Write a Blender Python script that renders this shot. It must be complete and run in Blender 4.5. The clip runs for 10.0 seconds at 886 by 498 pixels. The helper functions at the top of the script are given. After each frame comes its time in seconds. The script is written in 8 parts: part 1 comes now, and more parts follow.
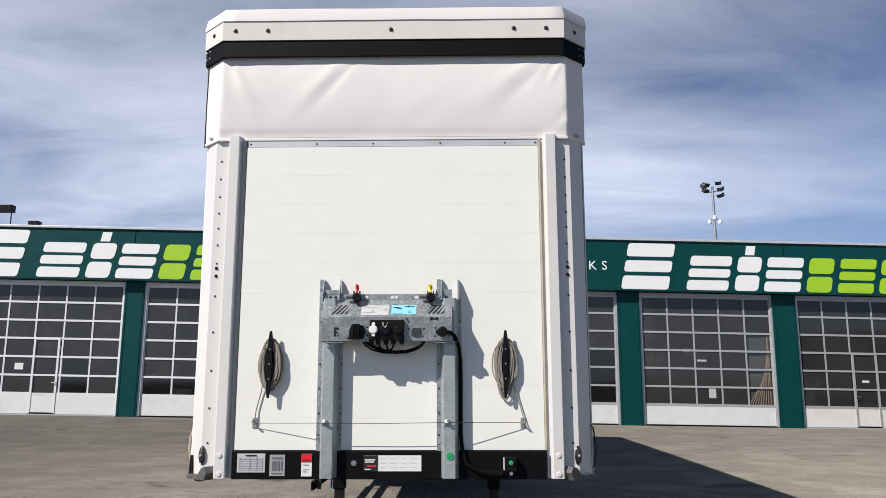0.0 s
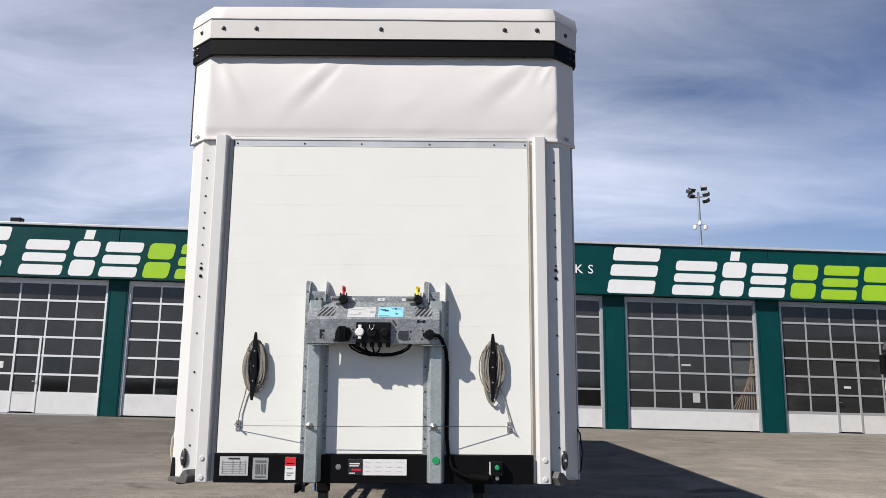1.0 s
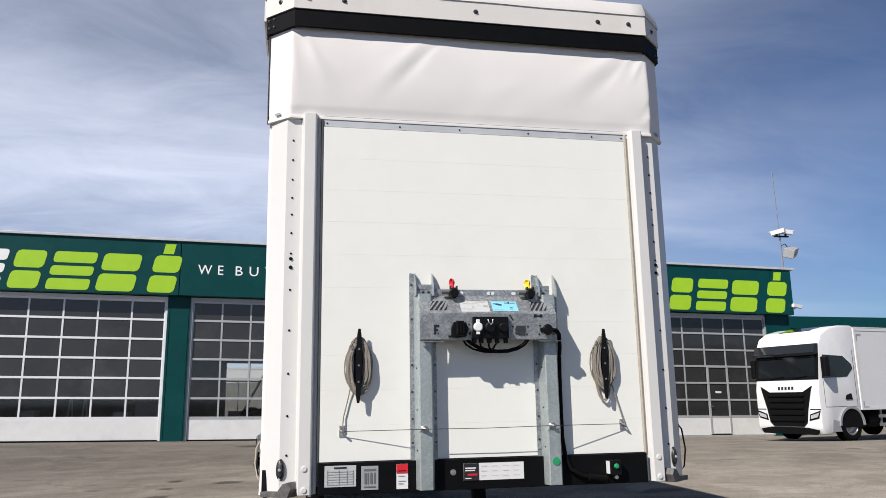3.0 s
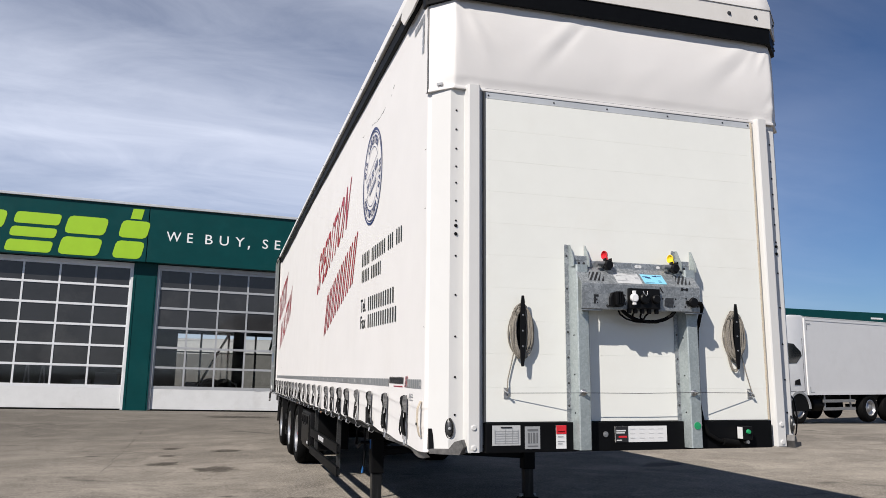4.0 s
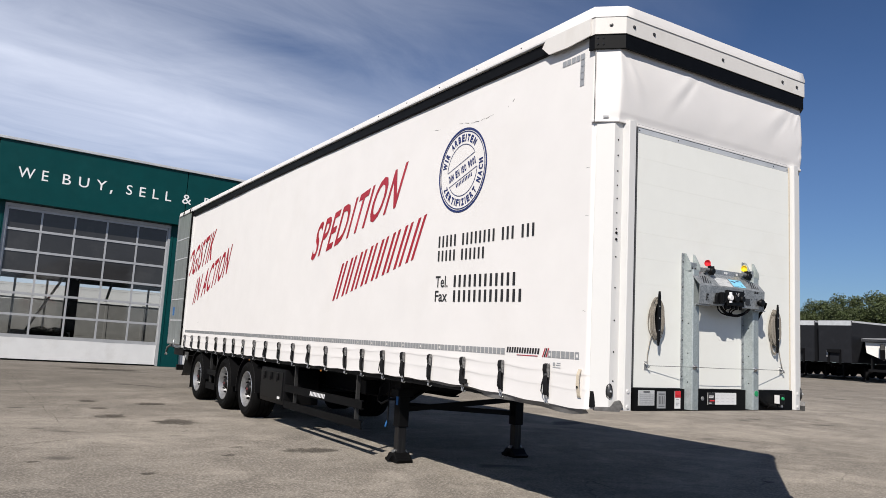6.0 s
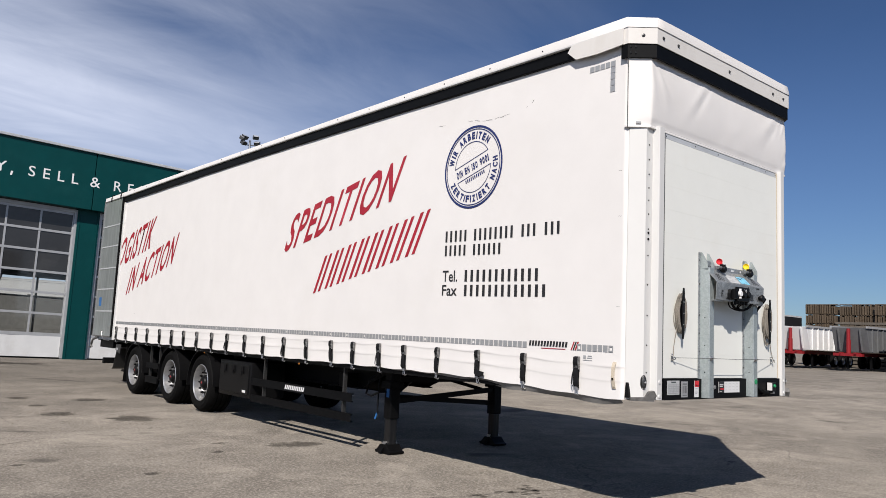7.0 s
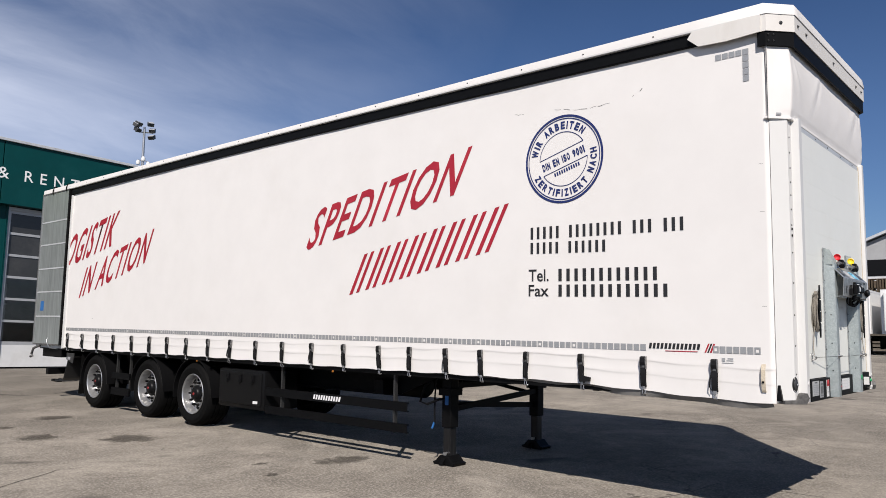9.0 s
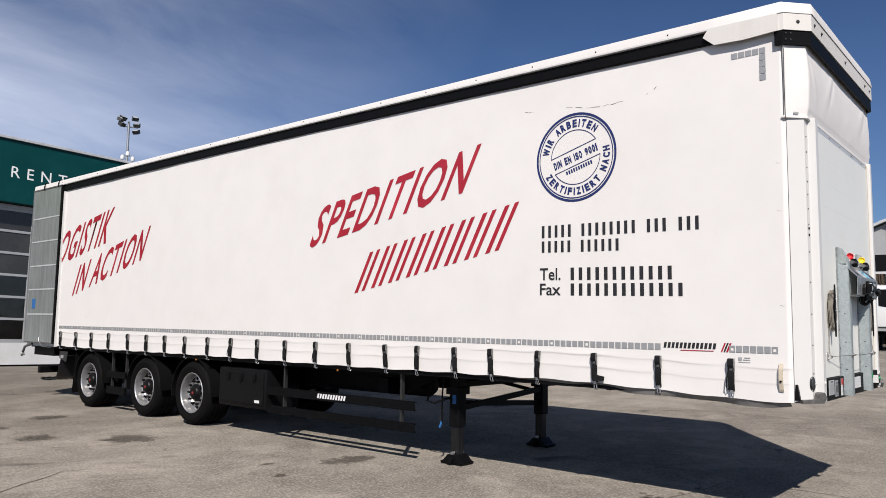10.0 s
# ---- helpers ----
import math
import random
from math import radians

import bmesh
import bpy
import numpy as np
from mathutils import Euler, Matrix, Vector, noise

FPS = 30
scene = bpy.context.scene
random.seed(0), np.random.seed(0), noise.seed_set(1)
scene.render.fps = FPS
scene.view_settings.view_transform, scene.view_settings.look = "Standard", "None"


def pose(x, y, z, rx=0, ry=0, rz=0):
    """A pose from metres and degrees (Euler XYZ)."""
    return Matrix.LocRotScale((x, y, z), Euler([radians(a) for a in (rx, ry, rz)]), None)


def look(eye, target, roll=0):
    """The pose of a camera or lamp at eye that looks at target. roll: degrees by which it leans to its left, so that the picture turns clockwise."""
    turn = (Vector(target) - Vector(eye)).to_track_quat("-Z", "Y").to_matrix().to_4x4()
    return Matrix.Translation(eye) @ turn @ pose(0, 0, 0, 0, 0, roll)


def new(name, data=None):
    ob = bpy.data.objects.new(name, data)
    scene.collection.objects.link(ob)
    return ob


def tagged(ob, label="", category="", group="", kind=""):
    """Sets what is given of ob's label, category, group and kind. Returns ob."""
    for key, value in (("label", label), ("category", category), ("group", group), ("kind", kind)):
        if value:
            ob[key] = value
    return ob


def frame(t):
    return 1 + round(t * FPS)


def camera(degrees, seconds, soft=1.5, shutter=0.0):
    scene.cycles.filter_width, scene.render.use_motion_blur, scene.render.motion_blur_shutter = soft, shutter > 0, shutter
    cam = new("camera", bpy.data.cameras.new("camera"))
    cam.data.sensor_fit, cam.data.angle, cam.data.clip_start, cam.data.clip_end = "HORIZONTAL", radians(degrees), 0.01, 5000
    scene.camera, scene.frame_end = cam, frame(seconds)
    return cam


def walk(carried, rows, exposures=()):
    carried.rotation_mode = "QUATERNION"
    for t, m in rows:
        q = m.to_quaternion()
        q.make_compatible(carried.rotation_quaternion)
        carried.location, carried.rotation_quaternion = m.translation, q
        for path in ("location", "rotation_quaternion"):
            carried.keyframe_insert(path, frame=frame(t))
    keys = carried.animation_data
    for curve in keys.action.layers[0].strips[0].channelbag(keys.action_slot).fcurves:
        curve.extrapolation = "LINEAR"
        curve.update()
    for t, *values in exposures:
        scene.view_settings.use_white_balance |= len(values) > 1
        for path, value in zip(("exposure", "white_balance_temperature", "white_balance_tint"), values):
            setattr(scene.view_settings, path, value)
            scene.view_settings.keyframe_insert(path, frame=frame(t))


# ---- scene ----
cam = camera(61.2, 10.0, soft=0.8)
PATH = [
    (0, (-0.022, 0.126, 1.497), (-0.056, 2.096, 1.843), -0.1),
    (0.5, (-0.049, 0.145, 1.486), (-0.069, 2.114, 1.839), 0.2),
    (1, (-0.032, 0.162, 1.506), (-0.03, 2.13, 1.857), 0.4),
    (1.5, (-0.106, 0.224, 1.474), (-0.022, 2.187, 1.848), 0.2),
    (2, (-0.408, 0.262, 1.444), (-0.251, 2.218, 1.83), -0.1),
    (2.5, (-0.875, 0.358, 1.413), (-0.615, 2.302, 1.808), -0.5),
    (2.7, (-1.129, 0.442, 1.428), (-0.818, 2.377, 1.824), -0.8),
    (4, (-2.834, 0.725, 1.338), (-2.286, 2.619, 1.671), 0.5),
    (4.5, (-3.539, 0.709, 1.334), (-2.903, 2.58, 1.64), 1.7),
    (5, (-4.208, 0.679, 1.355), (-3.465, 2.514, 1.642), 2.6),
    (5.5, (-4.868, 0.73, 1.329), (-3.986, 2.504, 1.599), 3.1),
    (6, (-5.546, 0.849, 1.335), (-4.502, 2.538, 1.582), 3.0),
    (7.3, (-6.773, 1.7, 1.334), (-5.438, 3.173, 1.556), 2.3),
    (7.5, (-6.892, 1.884, 1.337), (-5.528, 3.331, 1.553), 2.0),
    (8, (-7.195, 2.346, 1.365), (-5.773, 3.735, 1.584), 1.7),
    (8.5, (-7.411, 2.804, 1.369), (-5.943, 4.144, 1.59), 1.3),
    (9, (-7.537, 3.154, 1.414), (-6.038, 4.461, 1.625), 1.0),
    (9.5, (-7.629, 3.321, 1.446), (-6.111, 4.607, 1.648), 0.8),
    (10, (-7.659, 3.376, 1.443), (-6.132, 4.652, 1.643), 0.9),
]
walk(cam, [(t, look(eye, target, roll)) for t, eye, target, roll in PATH],
     exposures=[(0, 0.20, 6500, 11.5), (2.7, 0.20, 6500, 11.5), (4.2, 0.12, 6500, 11.5), (6.2, 0.11, 6500, 11.5), (7.3, 0.05, 6500, 12.5), (10, 0.04, 6500, 12.5)])

# world: blue sky with streaks of thin cloud
SUN_WAY = Vector((0.90, 0.69, -1.0)).normalized()
world = bpy.data.worlds.new("world")
scene.world = world
world.use_nodes = True
wt = world.node_tree
wt.nodes.clear()
w_out = wt.nodes.new("ShaderNodeOutputWorld")
w_bg = wt.nodes.new("ShaderNodeBackground")
w_sky = wt.nodes.new("ShaderNodeTexSky")
w_sky.sky_type, w_sky.sun_disc = "NISHITA", False
w_sky.sun_elevation, w_sky.sun_rotation = radians(41.4), radians(232.5)
w_sky.air_density, w_sky.dust_density, w_sky.ozone_density = 1.0, 0.15, 4.0
w_tc = wt.nodes.new("ShaderNodeTexCoord")
w_sep = wt.nodes.new("ShaderNodeSeparateXYZ")
wt.links.new(w_tc.outputs["Generated"], w_sep.inputs[0])


def wmath(op, a, b):
    n = wt.nodes.new("ShaderNodeMath")
    n.operation = op
    for i, v in enumerate((a, b)):
        if hasattr(v, "links"):
            wt.links.new(v, n.inputs[i])
        else:
            n.inputs[i].default_value = v
    return n.outputs[0]


w_up = wmath("ADD", wmath("MAXIMUM", w_sep.outputs[2], 0.0), 0.16)
w_comb = wt.nodes.new("ShaderNodeCombineXYZ")
wt.links.new(wmath("DIVIDE", w_sep.outputs[0], w_up), w_comb.inputs[0])
wt.links.new(wmath("DIVIDE", w_sep.outputs[1], w_up), w_comb.inputs[1])
w_map = wt.nodes.new("ShaderNodeMapping")
w_map.inputs["Rotation"].default_value = (0, 0, radians(-38))
w_map.inputs["Location"].default_value = (2.3, 0.7, 0)
w_map.inputs["Scale"].default_value = (0.75, 1.5, 1)
wt.links.new(w_comb.outputs[0], w_map.inputs[0])


def wnoise(scale, detail, rough, distort):
    n = wt.nodes.new("ShaderNodeTexNoise")
    n.inputs["Scale"].default_value, n.inputs["Detail"].default_value = scale, detail
    n.inputs["Roughness"].default_value, n.inputs["Distortion"].default_value = rough, distort
    wt.links.new(w_map.outputs[0], n.inputs["Vector"])
    return n.outputs["Fac"]


w_ramp = wt.nodes.new("ShaderNodeValToRGB")
w_ramp.color_ramp.elements[0].position, w_ramp.color_ramp.elements[1].position = 0.26, 0.76
wt.links.new(wmath("ADD", wmath("MULTIPLY", wnoise(0.72, 6, 0.50, 0.6), 0.76), wmath("MULTIPLY", wnoise(2.6, 9, 0.62, 0.9), 0.24)), w_ramp.inputs[0])
# more cloud over the workshop, clearer towards the east and the south
w_side = wmath("MULTIPLY_ADD", w_sep.outputs[0], -1.75)
w_side.node.inputs[2].default_value = 1.34
w_north = wmath("MULTIPLY_ADD", w_sep.outputs[1], 1.7)
w_north.node.inputs[2].default_value = 0.12
w_cover = wmath("MULTIPLY", wmath("MINIMUM", wmath("MAXIMUM", w_side, 0.03), 1.0), wmath("MINIMUM", wmath("MAXIMUM", w_north, 0.05), 1.0))
w_haze = wmath("MULTIPLY_ADD", w_sep.outputs[2], -1.25)
w_haze.node.inputs[2].default_value = 0.56
w_cl = wmath("MAXIMUM", wmath("MULTIPLY", w_ramp.outputs[0], w_cover), wmath("MULTIPLY", wmath("MAXIMUM", w_haze, 0.0), wmath("MINIMUM", wmath("MAXIMUM", w_side, 0.10), 1.0)))
w_mix = wt.nodes.new("ShaderNodeMix")
w_mix.data_type = "RGBA"
wt.links.new(w_cl, w_mix.inputs[0])
w_deep = wt.nodes.new("ShaderNodeMix")
w_deep.data_type, w_deep.blend_type = "RGBA", "MULTIPLY"
w_deep.inputs[0].default_value, w_deep.inputs[7].default_value = 1.0, (0.47, 0.63, 0.84, 1)
wt.links.new(w_sky.outputs[0], w_deep.inputs[6])
wt.links.new(w_deep.outputs[2], w_mix.inputs[6])
w_mix.inputs[7].default_value = (11.2, 12.0, 13.9, 1)
# the sky deepens overhead
w_zen = wt.nodes.new("ShaderNodeMapRange")
for i, v in enumerate((0.25, 0.70, 1.0, 0.68)):
    w_zen.inputs[i + 1].default_value = v
wt.links.new(w_sep.outputs[2], w_zen.inputs[0])
w_fall = wt.nodes.new("ShaderNodeMix")
w_fall.data_type, w_fall.blend_type = "RGBA", "MULTIPLY"
w_fall.inputs[0].default_value = 1.0
wt.links.new(w_mix.outputs[2], w_fall.inputs[6])
wt.links.new(w_zen.outputs[0], w_fall.inputs[7])
wt.links.new(w_fall.outputs[2], w_bg.inputs[0])
w_bg.inputs[1].default_value = 0.075
wt.links.new(w_bg.outputs[0], w_out.inputs[0])

sun = new("sun", bpy.data.lights.new("sun", "SUN"))
sun.data.energy, sun.data.angle, sun.data.color = 5.0, radians(0.53), (1.0, 0.945, 0.868)
sun.matrix_world = Matrix.Translation((-20, -15, 25)) @ SUN_WAY.to_track_quat("-Z", "Y").to_matrix().to_4x4()


# ---- materials ----
def material(name, colour, rough=0.5, metal=0.0, grain=0.0, grain_scale=40.0, stain=0.0, stain_scale=1.2, bump=0.0, bump_scale=60.0,
             stain_colour=None, gloss=0.5, stretch=(1, 1, 1), vary=0.0, rough_vary=0.0):
    m = bpy.data.materials.new(name)
    m.use_nodes = True
    t = m.node_tree
    p = t.nodes["Principled BSDF"]
    p.inputs["Roughness"].default_value, p.inputs["Metallic"].default_value = rough, metal
    p.inputs["Specular IOR Level"].default_value = gloss
    col = (*colour, 1)
    p.inputs["Base Color"].default_value = col
    tc = t.nodes.new("ShaderNodeTexCoord")
    mp = t.nodes.new("ShaderNodeMapping")
    mp.inputs["Scale"].default_value = stretch
    t.links.new(tc.outputs["Object"], mp.inputs[0])

    def noise_at(scale, detail=6, r=0.6):
        n = t.nodes.new("ShaderNodeTexNoise")
        n.inputs["Scale"].default_value, n.inputs["Detail"].default_value, n.inputs["Roughness"].default_value = scale, detail, r
        t.links.new(mp.outputs[0], n.inputs["Vector"])
        return n.outputs["Fac"]

    def mixed(fac, a, b):
        n = t.nodes.new("ShaderNodeMix")
        n.data_type = "RGBA"
        t.links.new(fac, n.inputs[0])
        for i, v in ((6, a), (7, b)):
            if isinstance(v, tuple):
                n.inputs[i].default_value = v
            else:
                t.links.new(v, n.inputs[i])
        return n.outputs[2]

    def ramped(fac, lo, hi, a=0.0, b=1.0):
        n = t.nodes.new("ShaderNodeMapRange")
        t.links.new(fac, n.inputs[0])
        for i, v in enumerate((lo, hi, a, b)):
            n.inputs[i + 1].default_value = v
        return n.outputs[0]

    out = col
    if grain:
        dark = tuple(c * (1 - grain) for c in colour) + (1,)
        out = mixed(ramped(noise_at(grain_scale), 0.35, 0.65), dark, out)
    if stain:
        sc = stain_colour or tuple(c * 0.45 for c in colour)
        out = mixed(ramped(noise_at(stain_scale, 9, 0.65), 0.52, 0.74, 0.0, stain), out, (*sc, 1))
    if vary:
        oi = t.nodes.new("ShaderNodeObjectInfo")
        out = mixed(ramped(oi.outputs["Random"], 0, 1, 0, vary), out, tuple(c * 0.4 for c in colour) + (1,))
    if not isinstance(out, tuple):
        t.links.new(out, p.inputs["Base Color"])
    if rough_vary:
        t.links.new(ramped(noise_at(stain_scale * 3, 6), 0.3, 0.7, rough - rough_vary, rough + rough_vary), p.inputs["Roughness"])
    if bump:
        b = t.nodes.new("ShaderNodeBump")
        b.inputs["Strength"].default_value, b.inputs["Distance"].default_value = bump, 0.01
        t.links.new(noise_at(bump_scale, 4), b.inputs["Height"])
        t.links.new(b.outputs[0], p.inputs["Normal"])
    return m


M = dict(
    tarp=material("tarpaulin", (0.775, 0.755, 0.732), 0.55, gloss=0.22, grain=0.03, grain_scale=3.0, stain=0.16, stain_scale=0.9, stain_colour=(0.62, 0.58, 0.52), bump=0.05, bump_scale=900),
    tarp_grey=material("tarpaulin_underside", (0.30, 0.29, 0.275), 0.6, grain=0.4, grain_scale=6, stain=0.85, stain_scale=3.2, stain_colour=(0.03, 0.028, 0.026), stretch=(1, 0.4, 1)),
    white=material("white_coated_board", (0.84, 0.845, 0.79), 0.38, grain=0.025, grain_scale=5, stain=0.14, stain_scale=1.6, stain_colour=(0.64, 0.58, 0.47)),
    white_metal=material("white_painted_metal", (0.665, 0.66, 0.64), 0.38, grain=0.03, grain_scale=6, stain=0.14, stain_scale=3, stain_colour=(0.5, 0.47, 0.42)),
    black_rail=material("black_rail", (0.0035, 0.0038, 0.0045), 0.55, gloss=0.12, grain=0.3, grain_scale=14, stain=0.2, stain_scale=3, stain_colour=(0.010, 0.010, 0.010)),
    black=material("black_steel", (0.005, 0.005, 0.0055), 0.5, gloss=0.14, grain=0.3, grain_scale=20, stain=0.3, stain_scale=5, stain_colour=(0.011, 0.010, 0.009)),
    scratched=material("scratched_black_steel", (0.012, 0.012, 0.013), 0.32, gloss=0.4, grain=0.4, grain_scale=30, stain=0.9, stain_scale=16, stain_colour=(0.055, 0.055, 0.056), stretch=(1.6, 1.6, 0.08)),
    plastic=material("black_plastic", (0.006, 0.006, 0.0065), 0.42, gloss=0.18, grain=0.2, grain_scale=60),
    rubber=material("rubber", (0.005, 0.0049, 0.005), 0.75, gloss=0.10, grain=0.25, grain_scale=30, stain=0.3, stain_scale=7, stain_colour=(0.011, 0.0105, 0.0095), bump=0.15, bump_scale=120),
    paper=material("worn_paper", (0.52, 0.53, 0.53), 0.6, grain=0.12, grain_scale=60, stain=0.3, stain_scale=20, stain_colour=(0.36, 0.37, 0.37)),
    worn_steel=material("worn_buckle_steel", (0.30, 0.30, 0.295), 0.4, metal=0.6, grain=0.6, grain_scale=60, stain=0.8, stain_scale=22, stain_colour=(0.02, 0.02, 0.02)),
    dark_steel=material("dark_steel", (0.10, 0.10, 0.10), 0.4, metal=0.7, grain=0.4, grain_scale=80),
    steel=material("bright_steel", (0.55, 0.55, 0.55), 0.35, metal=0.8, grain=0.3, grain_scale=60),
    alloy=material("alloy_rim", (0.56, 0.56, 0.56), 0.34, metal=0.8, grain=0.2, grain_scale=30, stain=0.6, stain_scale=8, stain_colour=(0.16, 0.15, 0.14)),
    alu=material("weathered_aluminium", (0.40, 0.43, 0.42), 0.36, metal=0.45, grain=0.30, grain_scale=9, stain=0.8, stain_scale=2.6, stain_colour=(0.22, 0.24, 0.235), stretch=(1, 3.0, 0.22)),
    rope=material("grey_rope", (0.31, 0.28, 0.235), 0.8, grain=0.4, grain_scale=150),
    strap=material("black_webbing", (0.010, 0.010, 0.011), 0.75, gloss=0.2),
    beige=material("beige_webbing", (0.62, 0.54, 0.42), 0.8, grain=0.2, grain_scale=80),
    tape=material("reflective_tape", (0.36, 0.37, 0.38), 0.3, metal=0.2, grain=0.15, grain_scale=90),
    red=material("red_print", (0.39, 0.013, 0.030), 0.42, grain=0.12, grain_scale=6, stain=0.2, stain_scale=3, stain_colour=(0.55, 0.08, 0.09)),
    navy=material("navy_print", (0.012, 0.024, 0.125), 0.42, grain=0.1, grain_scale=8),
    ink=material("black_print", (0.02, 0.02, 0.022), 0.42, grain=0.2, grain_scale=10),
    white_ink=material("white_print", (0.78, 0.78, 0.78), 0.5, grain=0.05, grain_scale=10),
    label_white=material("white_label", (0.76, 0.76, 0.75), 0.5, grain=0.06, grain_scale=40),
    label_grey=material("grey_label", (0.36, 0.37, 0.38), 0.45, grain=0.15, grain_scale=40),
    label_blue=material("blue_label", (0.24, 0.60, 0.78), 0.5, grain=0.1, grain_scale=60),
    red_plastic=material("red_plastic", (0.62, 0.02, 0.03), 0.4),
    yellow=material("yellow_plastic", (0.85, 0.62, 0.02), 0.4),
    green_dot=material("green_plastic", (0.02, 0.34, 0.13), 0.4, grain=0.2, grain_scale=80),
    blue_tag=material("blue_tag", (0.03, 0.15, 0.40), 0.45, grain=0.1, grain_scale=60),
    amber=material("amber_lens", (0.36, 0.13, 0.02), 0.3),
    cap_white=material("white_plastic", (0.8, 0.8, 0.8), 0.4),
    teal=material("dark_green_cladding", (0.001, 0.054, 0.055), 0.45, gloss=0.18, grain=0.12, grain_scale=2.0, stain=0.25, stain_scale=1.1, stain_colour=(0.012, 0.085, 0.085), rough_vary=0.08),
    lime=material("lime_print", (0.36, 0.62, 0.02), 0.45, grain=0.05, grain_scale=3),
    sign_white=material("sign_white", (0.86, 0.87, 0.86), 0.45, grain=0.03, grain_scale=3),
    flashing=material("roof_flashing", (0.62, 0.64, 0.65), 0.4, metal=0.2, grain=0.15, grain_scale=3, stain=0.3, stain_scale=2),
    frame=material("door_frame_aluminium", (0.47, 0.48, 0.49), 0.42, metal=0.25, grain=0.1, grain_scale=4, stain=0.2, stain_scale=3),
    frame_white=material("door_frame_white", (0.76, 0.77, 0.78), 0.42, grain=0.06, grain_scale=4, stain=0.15, stain_scale=3),
    door_white=material("door_panel_white", (0.74, 0.745, 0.735), 0.45, grain=0.05, grain_scale=3, stain=0.35, stain_scale=1.6, stain_colour=(0.5, 0.48, 0.44)),
    inside=material("hall_inside", (0.26, 0.26, 0.255), 0.8, grain=0.3, grain_scale=1.5),
    inside_floor=material("hall_floor", (0.16, 0.155, 0.15), 0.6, grain=0.3, grain_scale=1.5),
    screen=material("grey_blind", (0.085, 0.084, 0.084), 0.8, grain=0.25, grain_scale=1.3, stain=0.4, stain_scale=0.8, stain_colour=(0.10, 0.10, 0.105), stretch=(1, 1, 1.6)),
    # paler blotches and pane-by-pane tone paint uneven reflections into the colour
    tinted=material("tinted_pane", (0.039, 0.039, 0.040), 0.10, gloss=0.45, grain=0.25, grain_scale=0.8, stain=0.7, stain_scale=0.7, stain_colour=(0.076, 0.074, 0.071), rough_vary=0.05, vary=0.3),
    pale=material("pale_panel", (0.66, 0.65, 0.62), 0.6, grain=0.1, grain_scale=2),
    cab_white=material("white_lorry_paint", (0.80, 0.80, 0.79), 0.22, grain=0.02, grain_scale=3, stain=0.1, stain_scale=2),
    box_white=material("white_box_body", (0.76, 0.76, 0.755), 0.38, grain=0.03, grain_scale=2, stain=0.2, stain_scale=1.3, stain_colour=(0.55, 0.53, 0.5)),
    box_grey=material("grey_box_body", (0.34, 0.345, 0.35), 0.45, grain=0.08, grain_scale=2, stain=0.2, stain_scale=1.3),
    box_black=material("black_box_body", (0.016, 0.017, 0.020), 0.5, gloss=0.2, grain=0.15, grain_scale=2, stain=0.3, stain_scale=1.3, stain_colour=(0.04, 0.042, 0.05)),
    dark_glass=material("dark_glass", (0.010, 0.012, 0.014), 0.06, gloss=0.6),
    lamp_glass=material("lamp_glass", (0.55, 0.57, 0.6), 0.12, metal=0.3),
    red_paint=material("red_lorry_paint", (0.27, 0.016, 0.020), 0.4, grain=0.15, grain_scale=6, stain=0.3, stain_scale=3),
    tipper=material("tipper_body_grey", (0.15, 0.155, 0.16), 0.45, grain=0.15, grain_scale=3, stain=0.4, stain_scale=1.5, stain_colour=(0.16, 0.155, 0.14)),
    tipper_olive=material("tipper_body_olive", (0.135, 0.130, 0.108), 0.5, grain=0.2, grain_scale=3, stain=0.4, stain_scale=1.5),
    wood=material("stacked_timber", (0.12, 0.086, 0.054), 0.8, grain=0.35, grain_scale=6, stain=0.5, stain_scale=2, stain_colour=(0.12, 0.085, 0.06), vary=0.6),
    weathered=material("weathered_beams", (0.18, 0.155, 0.125), 0.85, grain=0.4, grain_scale=5, stain=0.5, stain_scale=1.5, vary=0.7),
    grey_wall=material("grey_render_wall", (0.36, 0.365, 0.37), 0.7, grain=0.08, grain_scale=1, stain=0.3, stain_scale=0.3),
    pale_wall=material("pale_render_wall", (0.60, 0.605, 0.61), 0.7, grain=0.08, grain_scale=1, stain=0.3, stain_scale=0.3),
    boat=material("boat_hull", (0.74, 0.73, 0.70), 0.35, stain=0.2, stain_scale=1.5),
    bark=material("bark", (0.10, 0.075, 0.05), 0.9, grain=0.4, grain_scale=12),
    concrete=material("concrete_slabs", (0.25, 0.245, 0.235), 0.85, gloss=0.2, grain=0.25, grain_scale=4, stain=0.5, stain_scale=1.2, stain_colour=(0.15, 0.145, 0.135), vary=0.3),
    channel=material("dull_aluminium_strip", (0.30, 0.30, 0.285), 0.3, metal=0.75, grain=0.2, grain_scale=12, stain=0.5, stain_scale=4, stain_colour=(0.18, 0.175, 0.16)),
    lath=material("bare_brown_laths", (0.30, 0.225, 0.175), 0.8, grain=0.3, grain_scale=8, vary=0.4),
    # grey of real scuffs, also the shade painted into gap strip and left seal
    shade_scuff=material("grey_shade_and_scuffs", (0.085, 0.088, 0.091), 0.7, gloss=0.2, grain=0.2, grain_scale=20, stain=0.4, stain_scale=4, stain_colour=(0.07, 0.07, 0.07)),
    cast=material("dirty_cast_metal", (0.155, 0.150, 0.145), 0.6, metal=0.2, grain=0.5, grain_scale=30, stain=0.8, stain_scale=9, stain_colour=(0.06, 0.055, 0.05)),
